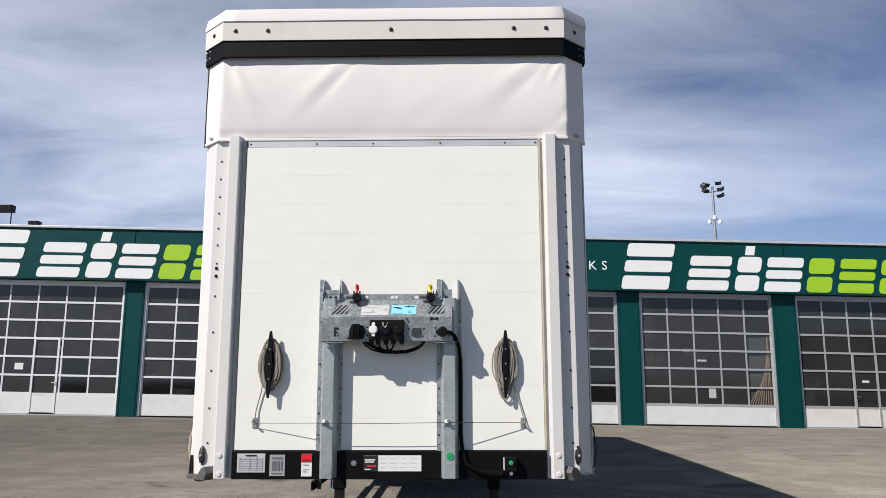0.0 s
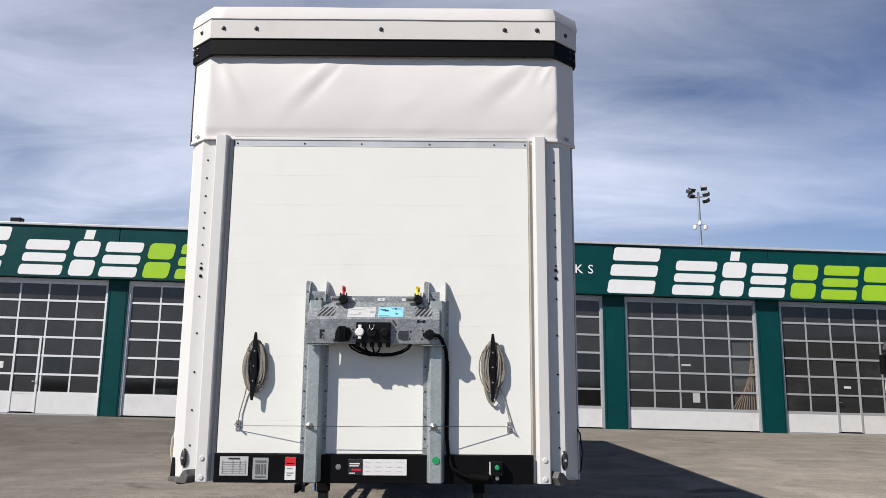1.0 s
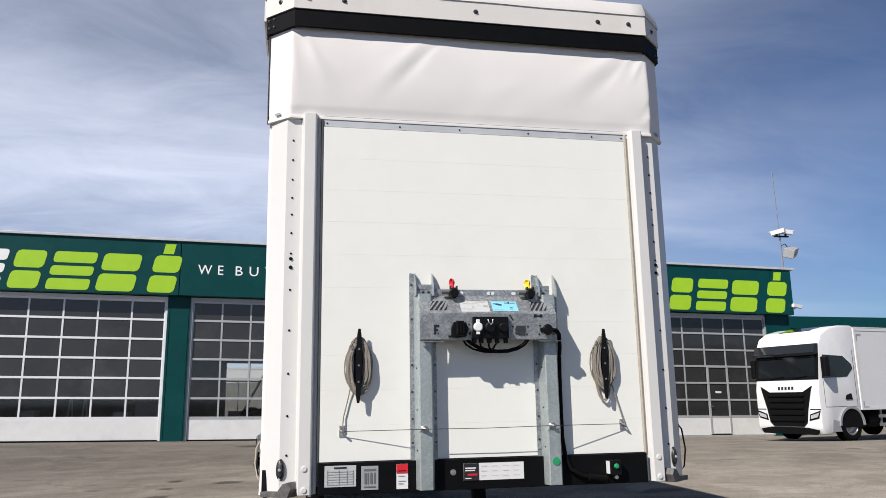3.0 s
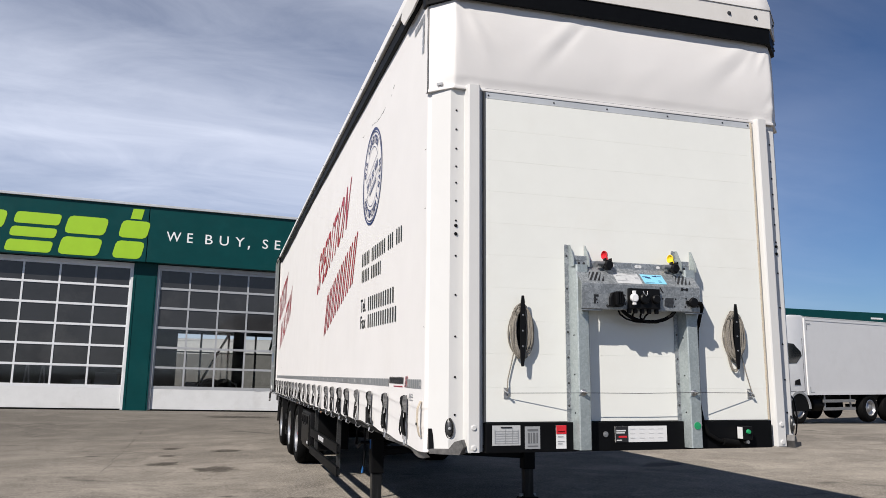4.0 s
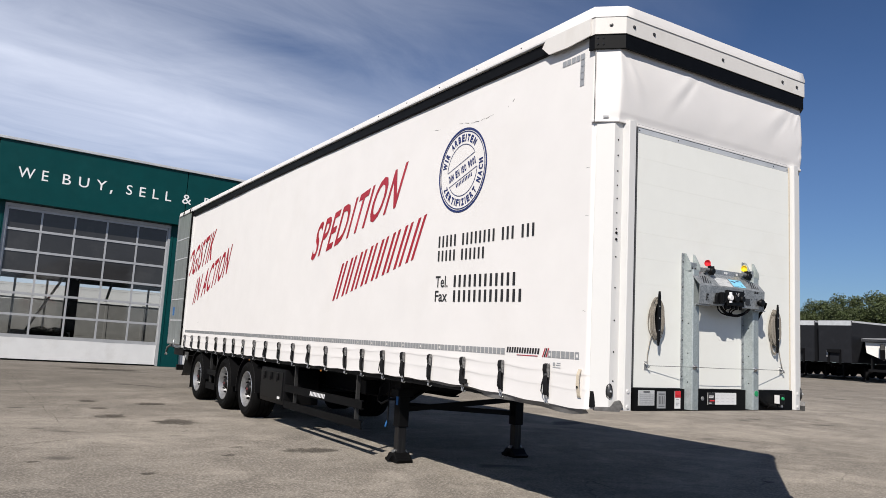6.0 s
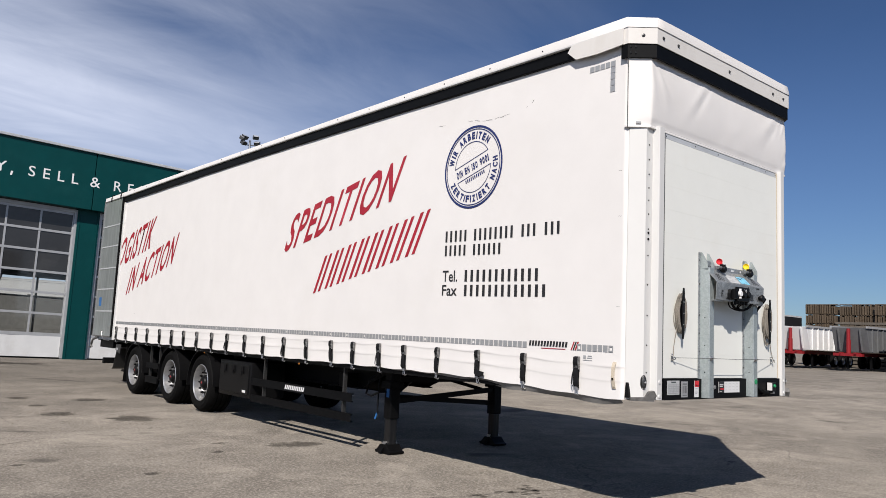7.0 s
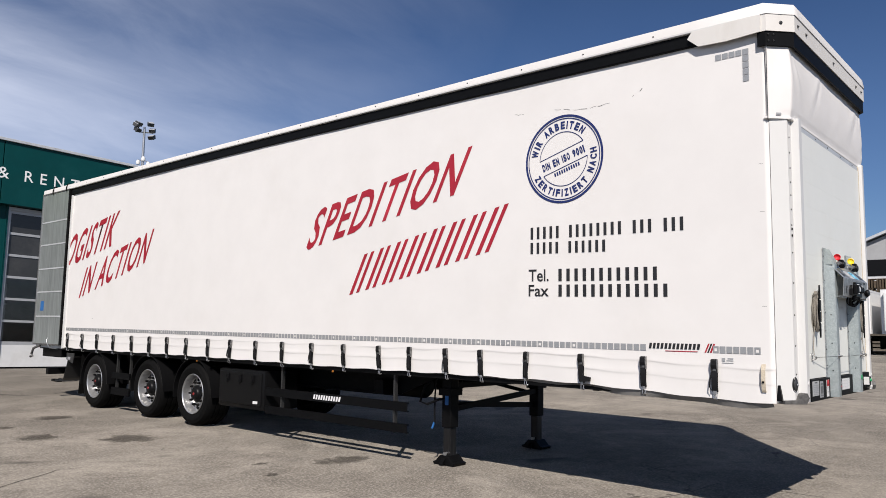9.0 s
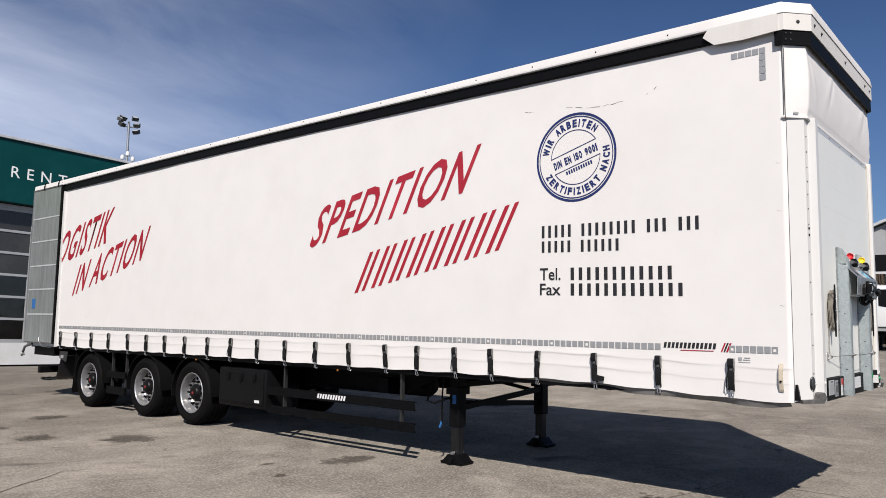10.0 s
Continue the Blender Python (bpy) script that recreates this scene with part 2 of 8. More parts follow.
    tarp_old=material("aged_tarpaulin", (0.70, 0.680, 0.645), 0.55, gloss=0.22, grain=0.05, grain_scale=4.0, stain=0.45, stain_scale=2.2, stain_colour=(0.54, 0.50, 0.44), stretch=(1, 1, 0.4), bump=0.05, bump_scale=900),
    crack=material("dirt_in_cracks", (0.085, 0.077, 0.066), 0.9, gloss=0.1, grain=0.5, grain_scale=25, stain=0.5, stain_scale=6),
    leaf=material("leaves", (0.075, 0.100, 0.034), 0.6, grain=0.45, grain_scale=1.3, stain=0.5, stain_scale=0.6, stain_colour=(0.095, 0.10, 0.035)),
    camera_white=material("camera_housing", (0.72, 0.72, 0.71), 0.4),
)


def asphalt():
    """Old pale asphalt: grit, large worn patches, tyre streaks, oil spots and cracks."""
    m = bpy.data.materials.new("old_asphalt")
    m.use_nodes = True
    t = m.node_tree
    p = t.nodes["Principled BSDF"]
    tc = t.nodes.new("ShaderNodeTexCoord")

    def mapped(scale=(1, 1, 1), turn=0.0, shift=(0, 0, 0)):
        mp = t.nodes.new("ShaderNodeMapping")
        mp.inputs["Scale"].default_value, mp.inputs["Rotation"].default_value, mp.inputs["Location"].default_value = scale, (0, 0, radians(turn)), shift
        t.links.new(tc.outputs["Object"], mp.inputs[0])
        return mp.outputs[0]

    def noise_at(v, scale, detail=6, r=0.6, dist=0.0):
        n = t.nodes.new("ShaderNodeTexNoise")
        n.inputs["Scale"].default_value, n.inputs["Detail"].default_value = scale, detail
        n.inputs["Roughness"].default_value, n.inputs["Distortion"].default_value = r, dist
        t.links.new(v, n.inputs["Vector"])
        return n.outputs["Fac"]

    def ramped(fac, lo, hi, a=0.0, b=1.0):
        n = t.nodes.new("ShaderNodeMapRange")
        t.links.new(fac, n.inputs[0])
        for i, v in enumerate((lo, hi, a, b)):
            n.inputs[i + 1].default_value = v
        return n.outputs[0]

    def mixed(fac, a, b):
        n = t.nodes.new("ShaderNodeMix")
        n.data_type = "RGBA"
        t.links.new(fac, n.inputs[0])
        for i, v in ((6, a), (7, b)):
            if isinstance(v, tuple):
                n.inputs[i].default_value = (*v, 1)
            else:
                t.links.new(v, n.inputs[i])
        return n.outputs[2]

    plain = mapped()
    c = mixed(ramped(noise_at(plain, 0.22, 8, 0.65), 0.36, 0.66), (0.100, 0.090, 0.077), (0.262, 0.236, 0.200))
    c = mixed(ramped(noise_at(plain, 1.7, 8, 0.75), 0.40, 0.60, 0, 0.55), c, (0.094, 0.081, 0.067))
    c = mixed(ramped(noise_at(mapped((1, 1, 1), 0, (9, 4, 0)), 0.75, 8, 0.72, 0.6), 0.48, 0.60, 0, 0.62), c, (0.285, 0.256, 0.217))
    c = mixed(ramped(noise_at(plain, 5.0, 8, 0.75), 0.42, 0.70, 0, 0.28), c, (0.071, 0.063, 0.053))
    c = mixed(ramped(noise_at(mapped((1, 1, 1), 0, (5, 2, 0)), 3.1, 7, 0.7), 0.56, 0.72, 0, 0.45), c, (0.227, 0.206, 0.176))
    c = mixed(ramped(noise_at(mapped((0.16, 1.6, 1), 14), 0.5, 8, 0.7, 0.4), 0.52, 0.70, 0, 0.5), c, (0.079, 0.072, 0.064))
    c = mixed(ramped(noise_at(mapped((0.22, 2.4, 1), -24, (7, 3, 0)), 0.6, 7, 0.7, 0.3), 0.55, 0.72, 0, 0.40), c, (0.076, 0.069, 0.060))
    # pale arcs scuffed by turning wheels
    wv = t.nodes.new("ShaderNodeTexWave")
    wv.wave_type, wv.rings_direction = "RINGS", "Z"
    wv.inputs["Scale"].default_value, wv.inputs["Distortion"].default_value = 0.16, 2.2
    wv.inputs["Detail"].default_value, wv.inputs["Detail Scale"].default_value = 4.0, 1.6
    t.links.new(mapped((1, 1, 1), 0, (9.0, -33.0, 0)), wv.inputs["Vector"])
    arcs = t.nodes.new("ShaderNodeMath")
    arcs.operation = "MULTIPLY"
    t.links.new(ramped(wv.outputs["Fac"], 0.62, 0.95, 0, 0.55), arcs.inputs[0])
    t.links.new(ramped(noise_at(mapped((1, 1, 1), 0, (2, 6, 0)), 0.4, 8, 0.7), 0.45, 0.65), arcs.inputs[1])
    c = mixed(arcs.outputs[0], c, (0.269, 0.244, 0.206))
    c = mixed(ramped(noise_at(mapped((1, 1, 1), 0, (1, 7, 0)), 13, 6, 0.75), 0.58, 0.68, 0, 0.28), c, (0.063, 0.056, 0.048))
    # broad faint wheel tracks along the yard and across to the doors
    c = mixed(ramped(noise_at(mapped((0.05, 0.9, 1), 4, (2, 5, 0)), 0.9, 4, 0.55, 0.25), 0.50, 0.66, 0, 0.30), c, (0.098, 0.087, 0.074))
    c = mixed(ramped(noise_at(mapped((0.9, 0.06, 1), 8, (6, 1, 0)), 0.8, 4, 0.55, 0.25), 0.54, 0.70, 0, 0.28), c, (0.100, 0.089, 0.076))
    # stones and grit
    c = mixed(ramped(noise_at(plain, 38, 4, 0.75), 0.48, 0.60, 0, 0.48), c, (0.386, 0.353, 0.307))
    c = mixed(ramped(noise_at(mapped((1, 1, 1), 0, (4, 8, 0)), 24, 5, 0.8), 0.56, 0.66, 0, 0.22), c, (0.370, 0.344, 0.302))
    c = mixed(ramped(noise_at(plain, 52, 4, 0.75), 0.54, 0.63, 0, 0.56), c, (0.046, 0.044, 0.042))
    # the asphalt towards the workshop is painted darker, for its duller return of sunlight
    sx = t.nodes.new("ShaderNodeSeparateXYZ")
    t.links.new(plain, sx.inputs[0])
    far_tone = t.nodes.new("ShaderNodeMath")
    far_tone.operation = "MULTIPLY_ADD"
    far_tone.inputs[1].default_value = 7.0
    t.links.new(noise_at(plain, 0.35, 6, 0.65), far_tone.inputs[0])
    t.links.new(sx.outputs[1], far_tone.inputs[2])
    c = mixed(ramped(far_tone.outputs[0], 15.5, 23.0, 0, 0.38), c, (0.082, 0.074, 0.064))
    # oil and water spots
    c = mixed(ramped(noise_at(mapped((0.75, 1.0, 1), 10, (3, 11, 0)), 0.62, 3, 0.5, 0.3), 0.665, 0.70, 0, 0.72), c, (0.052, 0.047, 0.042))
    # cracks
    v = t.nodes.new("ShaderNodeTexVoronoi")
    v.feature = "DISTANCE_TO_EDGE"
    v.inputs["Scale"].default_value = 0.10
    wob = t.nodes.new("ShaderNodeVectorMath")
    wob.operation = "MULTIPLY_ADD"
    nz = t.nodes.new("ShaderNodeTexNoise")
    nz.inputs["Scale"].default_value, nz.inputs["Detail"].default_value = 0.7, 8
    t.links.new(plain, nz.inputs["Vector"])
    t.links.new(nz.outputs["Color"], wob.inputs[0])
    wob.inputs[1].default_value = (1.6, 1.6, 0)
    t.links.new(plain, wob.inputs[2])
    t.links.new(wob.outputs[0], v.inputs["Vector"])
    c = mixed(ramped(v.outputs["Distance"], 0.0003, 0.0010, 0.4, 0.0), c, (0.029, 0.028, 0.025))
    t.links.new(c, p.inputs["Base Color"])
    p.inputs["Roughness"].default_value = 0.82
    p.inputs["Specular IOR Level"].default_value = 0.12
    p.inputs["Diffuse Roughness"].default_value = 1.0
    b = t.nodes.new("ShaderNodeBump")
    b.inputs["Strength"].default_value, b.inputs["Distance"].default_value = 0.5, 0.008
    t.links.new(noise_at(plain, 60, 5, 0.75), b.inputs["Height"])
    t.links.new(b.outputs[0], p.inputs["Normal"])
    return m


def pane_glass():
    """Window glass: see-through, darkened, with a mirror gloss that grows at grazing angles."""
    m = bpy.data.materials.new("pane_glass")
    m.use_nodes = True
    t = m.node_tree
    t.nodes.clear()
    out = t.nodes.new("ShaderNodeOutputMaterial")
    tr = t.nodes.new("ShaderNodeBsdfTransparent")
    tr.inputs[0].default_value = (0.86, 0.88, 0.88, 1)
    gl = t.nodes.new("ShaderNodeBsdfGlossy")
    gl.inputs["Roughness"].default_value = 0.04
    gl.inputs["Color"].default_value = (0.8, 0.8, 0.8, 1)
    fr = t.nodes.new("ShaderNodeFresnel")
    fr.inputs[0].default_value = 1.5
    mx = t.nodes.new("ShaderNodeMixShader")
    t.links.new(fr.outputs[0], mx.inputs[0])
    t.links.new(tr.outputs[0], mx.inputs[1])
    t.links.new(gl.outputs[0], mx.inputs[2])
    t.links.new(mx.outputs[0], out.inputs[0])
    return m


def soft_stain():
    """Oil soaked into the asphalt: dark in the middle, broken up by the grit and fading out at its rim."""
    m = bpy.data.materials.new("oil_stain")
    m.use_nodes = True
    t = m.node_tree
    p = t.nodes["Principled BSDF"]
    p.inputs["Base Color"].default_value = (0.046, 0.040, 0.034, 1)
    p.inputs["Roughness"].default_value = 0.9
    p.inputs["Specular IOR Level"].default_value = 0.1
    tc = t.nodes.new("ShaderNodeTexCoord")
    off = t.nodes.new("ShaderNodeVectorMath")
    off.operation = "MULTIPLY_ADD"
    off.inputs[1].default_value, off.inputs[2].default_value = (2, 2, 0), (-1, -1, 0)
    t.links.new(tc.outputs["Generated"], off.inputs[0])
    ln = t.nodes.new("ShaderNodeVectorMath")
    ln.operation = "LENGTH"
    t.links.new(off.outputs[0], ln.inputs[0])
    nz = t.nodes.new("ShaderNodeTexNoise")
    nz.inputs["Scale"].default_value, nz.inputs["Detail"].default_value, nz.inputs["Roughness"].default_value = 5.5, 9, 0.80
    t.links.new(tc.outputs["Object"], nz.inputs["Vector"])
    add = t.nodes.new("ShaderNodeMath")
    add.operation = "MULTIPLY_ADD"
    add.inputs[1].default_value = 2.6
    t.links.new(nz.outputs["Fac"], add.inputs[0])
    neg = t.nodes.new("ShaderNodeMath")
    neg.operation = "MULTIPLY"
    neg.inputs[1].default_value = -0.95
    t.links.new(ln.outputs["Value"], neg.inputs[0])
    t.links.new(neg.outputs[0], add.inputs[2])
    r = t.nodes.new("ShaderNodeMapRange")
    for i, v in enumerate((0.34, 0.80, 0.0, 0.46)):
        r.inputs[i + 1].default_value = v
    t.links.new(add.outputs[0], r.inputs[0])
    t.links.new(r.outputs[0], p.inputs["Alpha"])
    return m


def spangled_zinc(name, dark, bright, rough, metal):
    """Galvanised sheet: crystal flowers of zinc a thumb's width across, with dull stains over them."""
    m = bpy.data.materials.new(name)
    m.use_nodes = True
    t = m.node_tree
    p = t.nodes["Principled BSDF"]
    p.inputs["Metallic"].default_value, p.inputs["Roughness"].default_value = metal, rough
    tc = t.nodes.new("ShaderNodeTexCoord")
    nz = t.nodes.new("ShaderNodeTexNoise")
    nz.inputs["Scale"].default_value, nz.inputs["Detail"].default_value = 30.0, 3
    wob = t.nodes.new("ShaderNodeVectorMath")
    wob.operation = "MULTIPLY_ADD"
    wob.inputs[1].default_value = (0.03, 0.03, 0.03)
    t.links.new(tc.outputs["Object"], nz.inputs["Vector"])
    t.links.new(nz.outputs["Color"], wob.inputs[0])
    t.links.new(tc.outputs["Object"], wob.inputs[2])
    v = t.nodes.new("ShaderNodeTexVoronoi")
    v.inputs["Scale"].default_value = 95.0
    t.links.new(wob.outputs[0], v.inputs["Vector"])
    sep = t.nodes.new("ShaderNodeSeparateColor")
    t.links.new(v.outputs["Color"], sep.inputs[0])
    r1 = t.nodes.new("ShaderNodeMapRange")
    r1.inputs[1].default_value, r1.inputs[2].default_value, r1.inputs[3].default_value, r1.inputs[4].default_value = 0.2, 1.0, 0.0, 0.85
    t.links.new(sep.outputs[0], r1.inputs[0])
    mx = t.nodes.new("ShaderNodeMix")
    mx.data_type = "RGBA"
    mx.inputs[6].default_value, mx.inputs[7].default_value = (*dark, 1), (*bright, 1)
    t.links.new(r1.outputs[0], mx.inputs[0])
    big = t.nodes.new("ShaderNodeTexNoise")
    big.inputs["Scale"].default_value, big.inputs["Detail"].default_value, big.inputs["Roughness"].default_value = 6.0, 7, 0.7
    t.links.new(tc.outputs["Object"], big.inputs["Vector"])
    r2 = t.nodes.new("ShaderNodeMapRange")
    r2.inputs[1].default_value, r2.inputs[2].default_value, r2.inputs[3].default_value, r2.inputs[4].default_value = 0.48, 0.70, 0.0, 0.6
    t.links.new(big.outputs["Fac"], r2.inputs[0])
    dull = t.nodes.new("ShaderNodeMix")
    dull.data_type = "RGBA"
    dull.inputs[7].default_value = tuple(c * 0.72 for c in dark) + (1,)
    t.links.new(r2.outputs[0], dull.inputs[0])
    t.links.new(mx.outputs[2], dull.inputs[6])
    t.links.new(dull.outputs[2], p.inputs["Base Color"])
    r3 = t.nodes.new("ShaderNodeMapRange")
    r3.inputs[3].default_value, r3.inputs[4].default_value = rough - 0.1, rough + 0.14
    t.links.new(sep.outputs[1], r3.inputs[0])
    t.links.new(r3.outputs[0], p.inputs["Roughness"])
    return m


M["zinc"] = spangled_zinc("galvanised_steel", (0.36, 0.408, 0.408), (0.46, 0.503, 0.50), 0.42, 0.45)
M["zinc_dark"] = spangled_zinc("spangled_zinc_sheet", (0.26, 0.28, 0.29), (0.46, 0.485, 0.50), 0.42, 0.5)
M["asphalt"], M["glass"], M["stain_dark"] = asphalt(), pane_glass(), soft_stain()


# ---- mesh helpers ----
def box(bm, x0, x1, y0, y1, z0, z1, bevel=0.0):
    vs = [bm.verts.new((x, y, z)) for x in (x0, x1) for y in (y0, y1) for z in (z0, z1)]
    fs = [bm.faces.new([vs[i] for i in f]) for f in ((0, 1, 3, 2), (4, 6, 7, 5), (0, 4, 5, 1), (2, 3, 7, 6), (0, 2, 6, 4), (1, 5, 7, 3))]
    if bevel:
        es = list({e for f in fs for e in f.edges})
        bmesh.ops.bevel(bm, geom=es, offset=bevel, segments=2, affect="EDGES", profile=0.6, clamp_overlap=True)
    return vs


def prism(bm, pts, axis, a, b, bevel=0.0):
    """A closed outline of two coordinates, drawn out along the axis from a to b."""
    def at(p, w):
        return {"x": (w, p[0], p[1]), "y": (p[0], w, p[1]), "z": (p[0], p[1], w)}[axis]
    lo, hi = [bm.verts.new(at(p, a)) for p in pts], [bm.verts.new(at(p, b)) for p in pts]
    n = len(pts)
    fs = [bm.faces.new(lo), bm.faces.new(hi[::-1])]
    fs += [bm.faces.new((lo[i], hi[i], hi[(i + 1) % n], lo[(i + 1) % n])) for i in range(n)]
    bmesh.ops.recalc_face_normals(bm, faces=fs)
    if bevel:
        bmesh.ops.bevel(bm, geom=list({e for f in fs for e in f.edges}), offset=bevel, segments=2, affect="EDGES", profile=0.6, clamp_overlap=True)


def sheet(bm, pts, axis, a, b, thick):
    """An open folded strip with a thickness, drawn out along the axis from a to b."""
    left, right = [], []
    for i, p in enumerate(pts):
        q0, q1 = Vector(pts[max(0, i - 1)]), Vector(pts[min(len(pts) - 1, i + 1)])
        d = (q1 - q0).normalized()
        nrm = Vector((-d.y, d.x)) * thick / 2
        left.append(Vector(p) + nrm)
        right.append(Vector(p) - nrm)
    prism(bm, [tuple(v) for v in left + right[::-1]], axis, a, b)


def tube(bm, pts, r, seg=8, closed=False):
    pts = [Vector(p) for p in pts]
    n = len(pts)
    rings = []
    for i, p in enumerate(pts):
        d = (pts[(i + 1) % n] - pts[i - 1]) if closed else (pts[min(n - 1, i + 1)] - pts[max(0, i - 1)])
        d.normalize()
        u = d.cross(Vector((0.013, 0.021, 1)) if abs(d.z) < 0.9 else Vector((1, 0.02, 0))).normalized()
        w = d.cross(u)
        rings.append([bm.verts.new(p + (u * math.cos(2 * math.pi * k / seg) + w * math.sin(2 * math.pi * k / seg)) * r) for k in range(seg)])
    for i in range(n if closed else n - 1):
        a, b = rings[i], rings[(i + 1) % n]
        for k in range(seg):
            bm.faces.new((a[k], a[(k + 1) % seg], b[(k + 1) % seg], b[k]))
    if not closed:
        bm.faces.new(rings[0][::-1])
        bm.faces.new(rings[-1])


def lathe(bm, profile, seg=32, axis="x", at=(0, 0, 0), caps=True):
    """A profile of (radius, place along the axis), turned round the axis."""
    rings = []
    for r, h in profile:
        ring = []
        for k in range(seg):
            c, s = math.cos(2 * math.pi * k / seg) * r, math.sin(2 * math.pi * k / seg) * r
            p = {"x": (h, c, s), "y": (c, h, s), "z": (c, s, h)}[axis]
            ring.append(bm.verts.new(Vector(p) + Vector(at)))
        rings.append(ring)
    for a, b in zip(rings, rings[1:]):
        for k in range(seg):
            bm.faces.new((a[k], a[(k + 1) % seg], b[(k + 1) % seg], b[k]))
    for ring, flip in ((rings[0], True), (rings[-1], False)):
        if caps and (ring[0].co - ring[seg // 2].co).length > 1e-6:
            bm.faces.new(ring[::-1] if flip else ring)
    bmesh.ops.recalc_face_normals(bm, faces=bm.faces[:])


def mesh_of(name, bm, mat, smooth=None):
    me = bpy.data.meshes.new(name)
    bm.to_mesh(me)
    bm.free()
    if mat:
        me.materials.append(mat)
    if smooth:
        me.polygons.foreach_set("use_smooth", [True] * len(me.polygons))
        me.set_sharp_from_angle(angle=radians(smooth))
    return me


def thing(name, label, category, at=(0, 0, 0), turn=0.0, group="", kind=""):
    ob = new(name)
    ob.empty_display_size = 0.3
    ob.matrix_world = pose(*at, 0, 0, turn)
    return tagged(ob, label, category, group, kind)


def part(name, shape, mat, parent, label="", m=None, smooth=None):
    """One mesh under a thing or a part, in the thing's own coordinates."""
    me = shape if isinstance(shape, bpy.types.Mesh) else mesh_of(name, shape, mat, smooth)
    ob = new(name, me)
    ob.parent = parent
    if m is not None:
        ob.matrix_basis = m
    return tagged(ob, label)


def solid(name, bm, mat, label, category, kind="", group="", smooth=None):
    return tagged(new(name, mesh_of(name, bm, mat, smooth)), label, category, group, kind)


def written(body, bold=0.0, spacing=1.0):
    """Flat triangles of a text in the built-in font, fitted to the unit square."""
    cu = bpy.data.curves.new("writing", "FONT")
    cu.body, cu.offset, cu.resolution_u, cu.space_character = body, bold, 3, spacing
    ob = new("writing", cu)
    bpy.context.view_layer.update()
    me = bpy.data.meshes.new_from_object(ob.evaluated_get(bpy.context.evaluated_depsgraph_get()))
    bpy.data.objects.remove(ob)
    bpy.data.curves.remove(cu)
    co = np.empty(len(me.vertices) * 3)
    me.vertices.foreach_get("co", co)
    co = co.reshape(-1, 3)
    lo, hi = co.min(0), co.max(0)
    uv = (co[:, :2] - lo[:2]) / (hi[:2] - lo[:2])
    return me, uv, float((hi[0] - lo[0]) / (hi[1] - lo[1]))


def lettering(name, body, origin, along, up, mat, parent, label="", bold=0.0, spacing=1.0):
    """A word of the built-in font, each letter a part of its own."""
    me, uv, _ = written(body, bold, spacing)
    o, a, u = np.array(origin), np.array(along), np.array(up)
    me.vertices.foreach_set("co", (o + uv[:, :1] * a + uv[:, 1:] * u).astype(np.float32).ravel())
    bm = bmesh.new()
    bm.from_mesh(me)
    bpy.data.meshes.remove(me)
    left = set(bm.verts)
    pieces = []
    while left:
        todo, piece = [left.pop()], set()
        while todo:
            v = todo.pop()
            piece.add(v)
            for e in v.link_edges:
                w = e.other_vert(v)
                if w in left:
                    left.discard(w)
                    todo.append(w)
        pieces.append(piece)
    for piece in sorted(pieces, key=lambda q: min(v.co.x for v in q)):
        one = bmesh.new()
        twin = {v: one.verts.new(v.co) for v in piece}
        for f in bm.faces:
            if f.verts[0] in piece:
                one.faces.new([twin[v] for v in f.verts])
        part(name, one, mat, parent, label)
    bm.free()


def bars(bm, origin, along, up, spans):
    """Plain flat bars: each span is (from, to, bottom, top) in shares of along and up."""
    o, a, u = Vector(origin), Vector(along), Vector(up)
    for s0, s1, b0, b1 in spans:
        bm.faces.new([bm.verts.new(o + a * s + u * t) for s, t in ((s0, b0), (s1, b0), (s1, b1), (s0, b1))])


# ---- ground ----
def foot_of_workshop(x):
    return 0.06 - 0.0195 * max(-30.0, min(22.0, x))


def ground_height(x, y):
    s = max(0.0, min(1.0, (y - 18.0) / 8.0))
    e = max(0.0, min(1.0, (x - 19.0) / 26.0))
    return -0.03 + 0.27 * e * e * (3 - 2 * e) + (s * s * (3 - 2 * s)) * (foot_of_workshop(x) - 0.02 + 0.03) * max(0.0, min(1.0, (70 - abs(x)) / 40))


def build_ground():
    xs = sorted({-600, -300, -120, *range(-60, 100, 3), 110, 160, 300, 600})
    ys = sorted({-600, -300, -120, -50, -20, *[v / 2 for v in range(-10, 60, 2)], *range(30, 60, 4), 80, 120, 300, 600, 900})
    bm = bmesh.new()
    grid = [[bm.verts.new((x, y, ground_height(x, y))) for x in xs] for y in ys]
    for j in range(len(ys) - 1):
        for i in range(len(xs) - 1):
            bm.faces.new((grid[j][i], grid[j][i + 1], grid[j + 1][i + 1], grid[j + 1][i]))
    return solid("ground", bm, M["asphalt"], "worn pale grey asphalt yard with stains and cracks", "ground", "structure", smooth=60)


build_ground()

# ---- workshop hall with sectional doors ----
HALL_AT = (0.0, 27.2, 0.0)
HALL = Matrix(((1, 0, 0.007, 0), (0.04, 1, 0, 27.2), (-0.0195, 0, 1, 0.06), (0, 0, 0, 1)))
HALL_IN = Matrix.Translation((0, -27.2, 0)) @ HALL
workshop = thing("workshop_building", "long single-storey workshop with dark green fascia and glazed sectional doors", "building", HALL_AT)


def hall_part(name, bm, mat, parent=None, label="", smooth=None):
    bm.transform(HALL_IN)
    return part(name, bm, mat, parent or workshop, label, None, smooth)


COLUMNS = [(-23.6, -22.9), (-17.85, -17.15), (-11.95, -11.25), (-5.83, -5.10), (-0.17, 0.50), (5.81, 6.62), (11.50, 12.36), (17.12, 18.20)]
HEAD, TOP = 4.75, 6.59


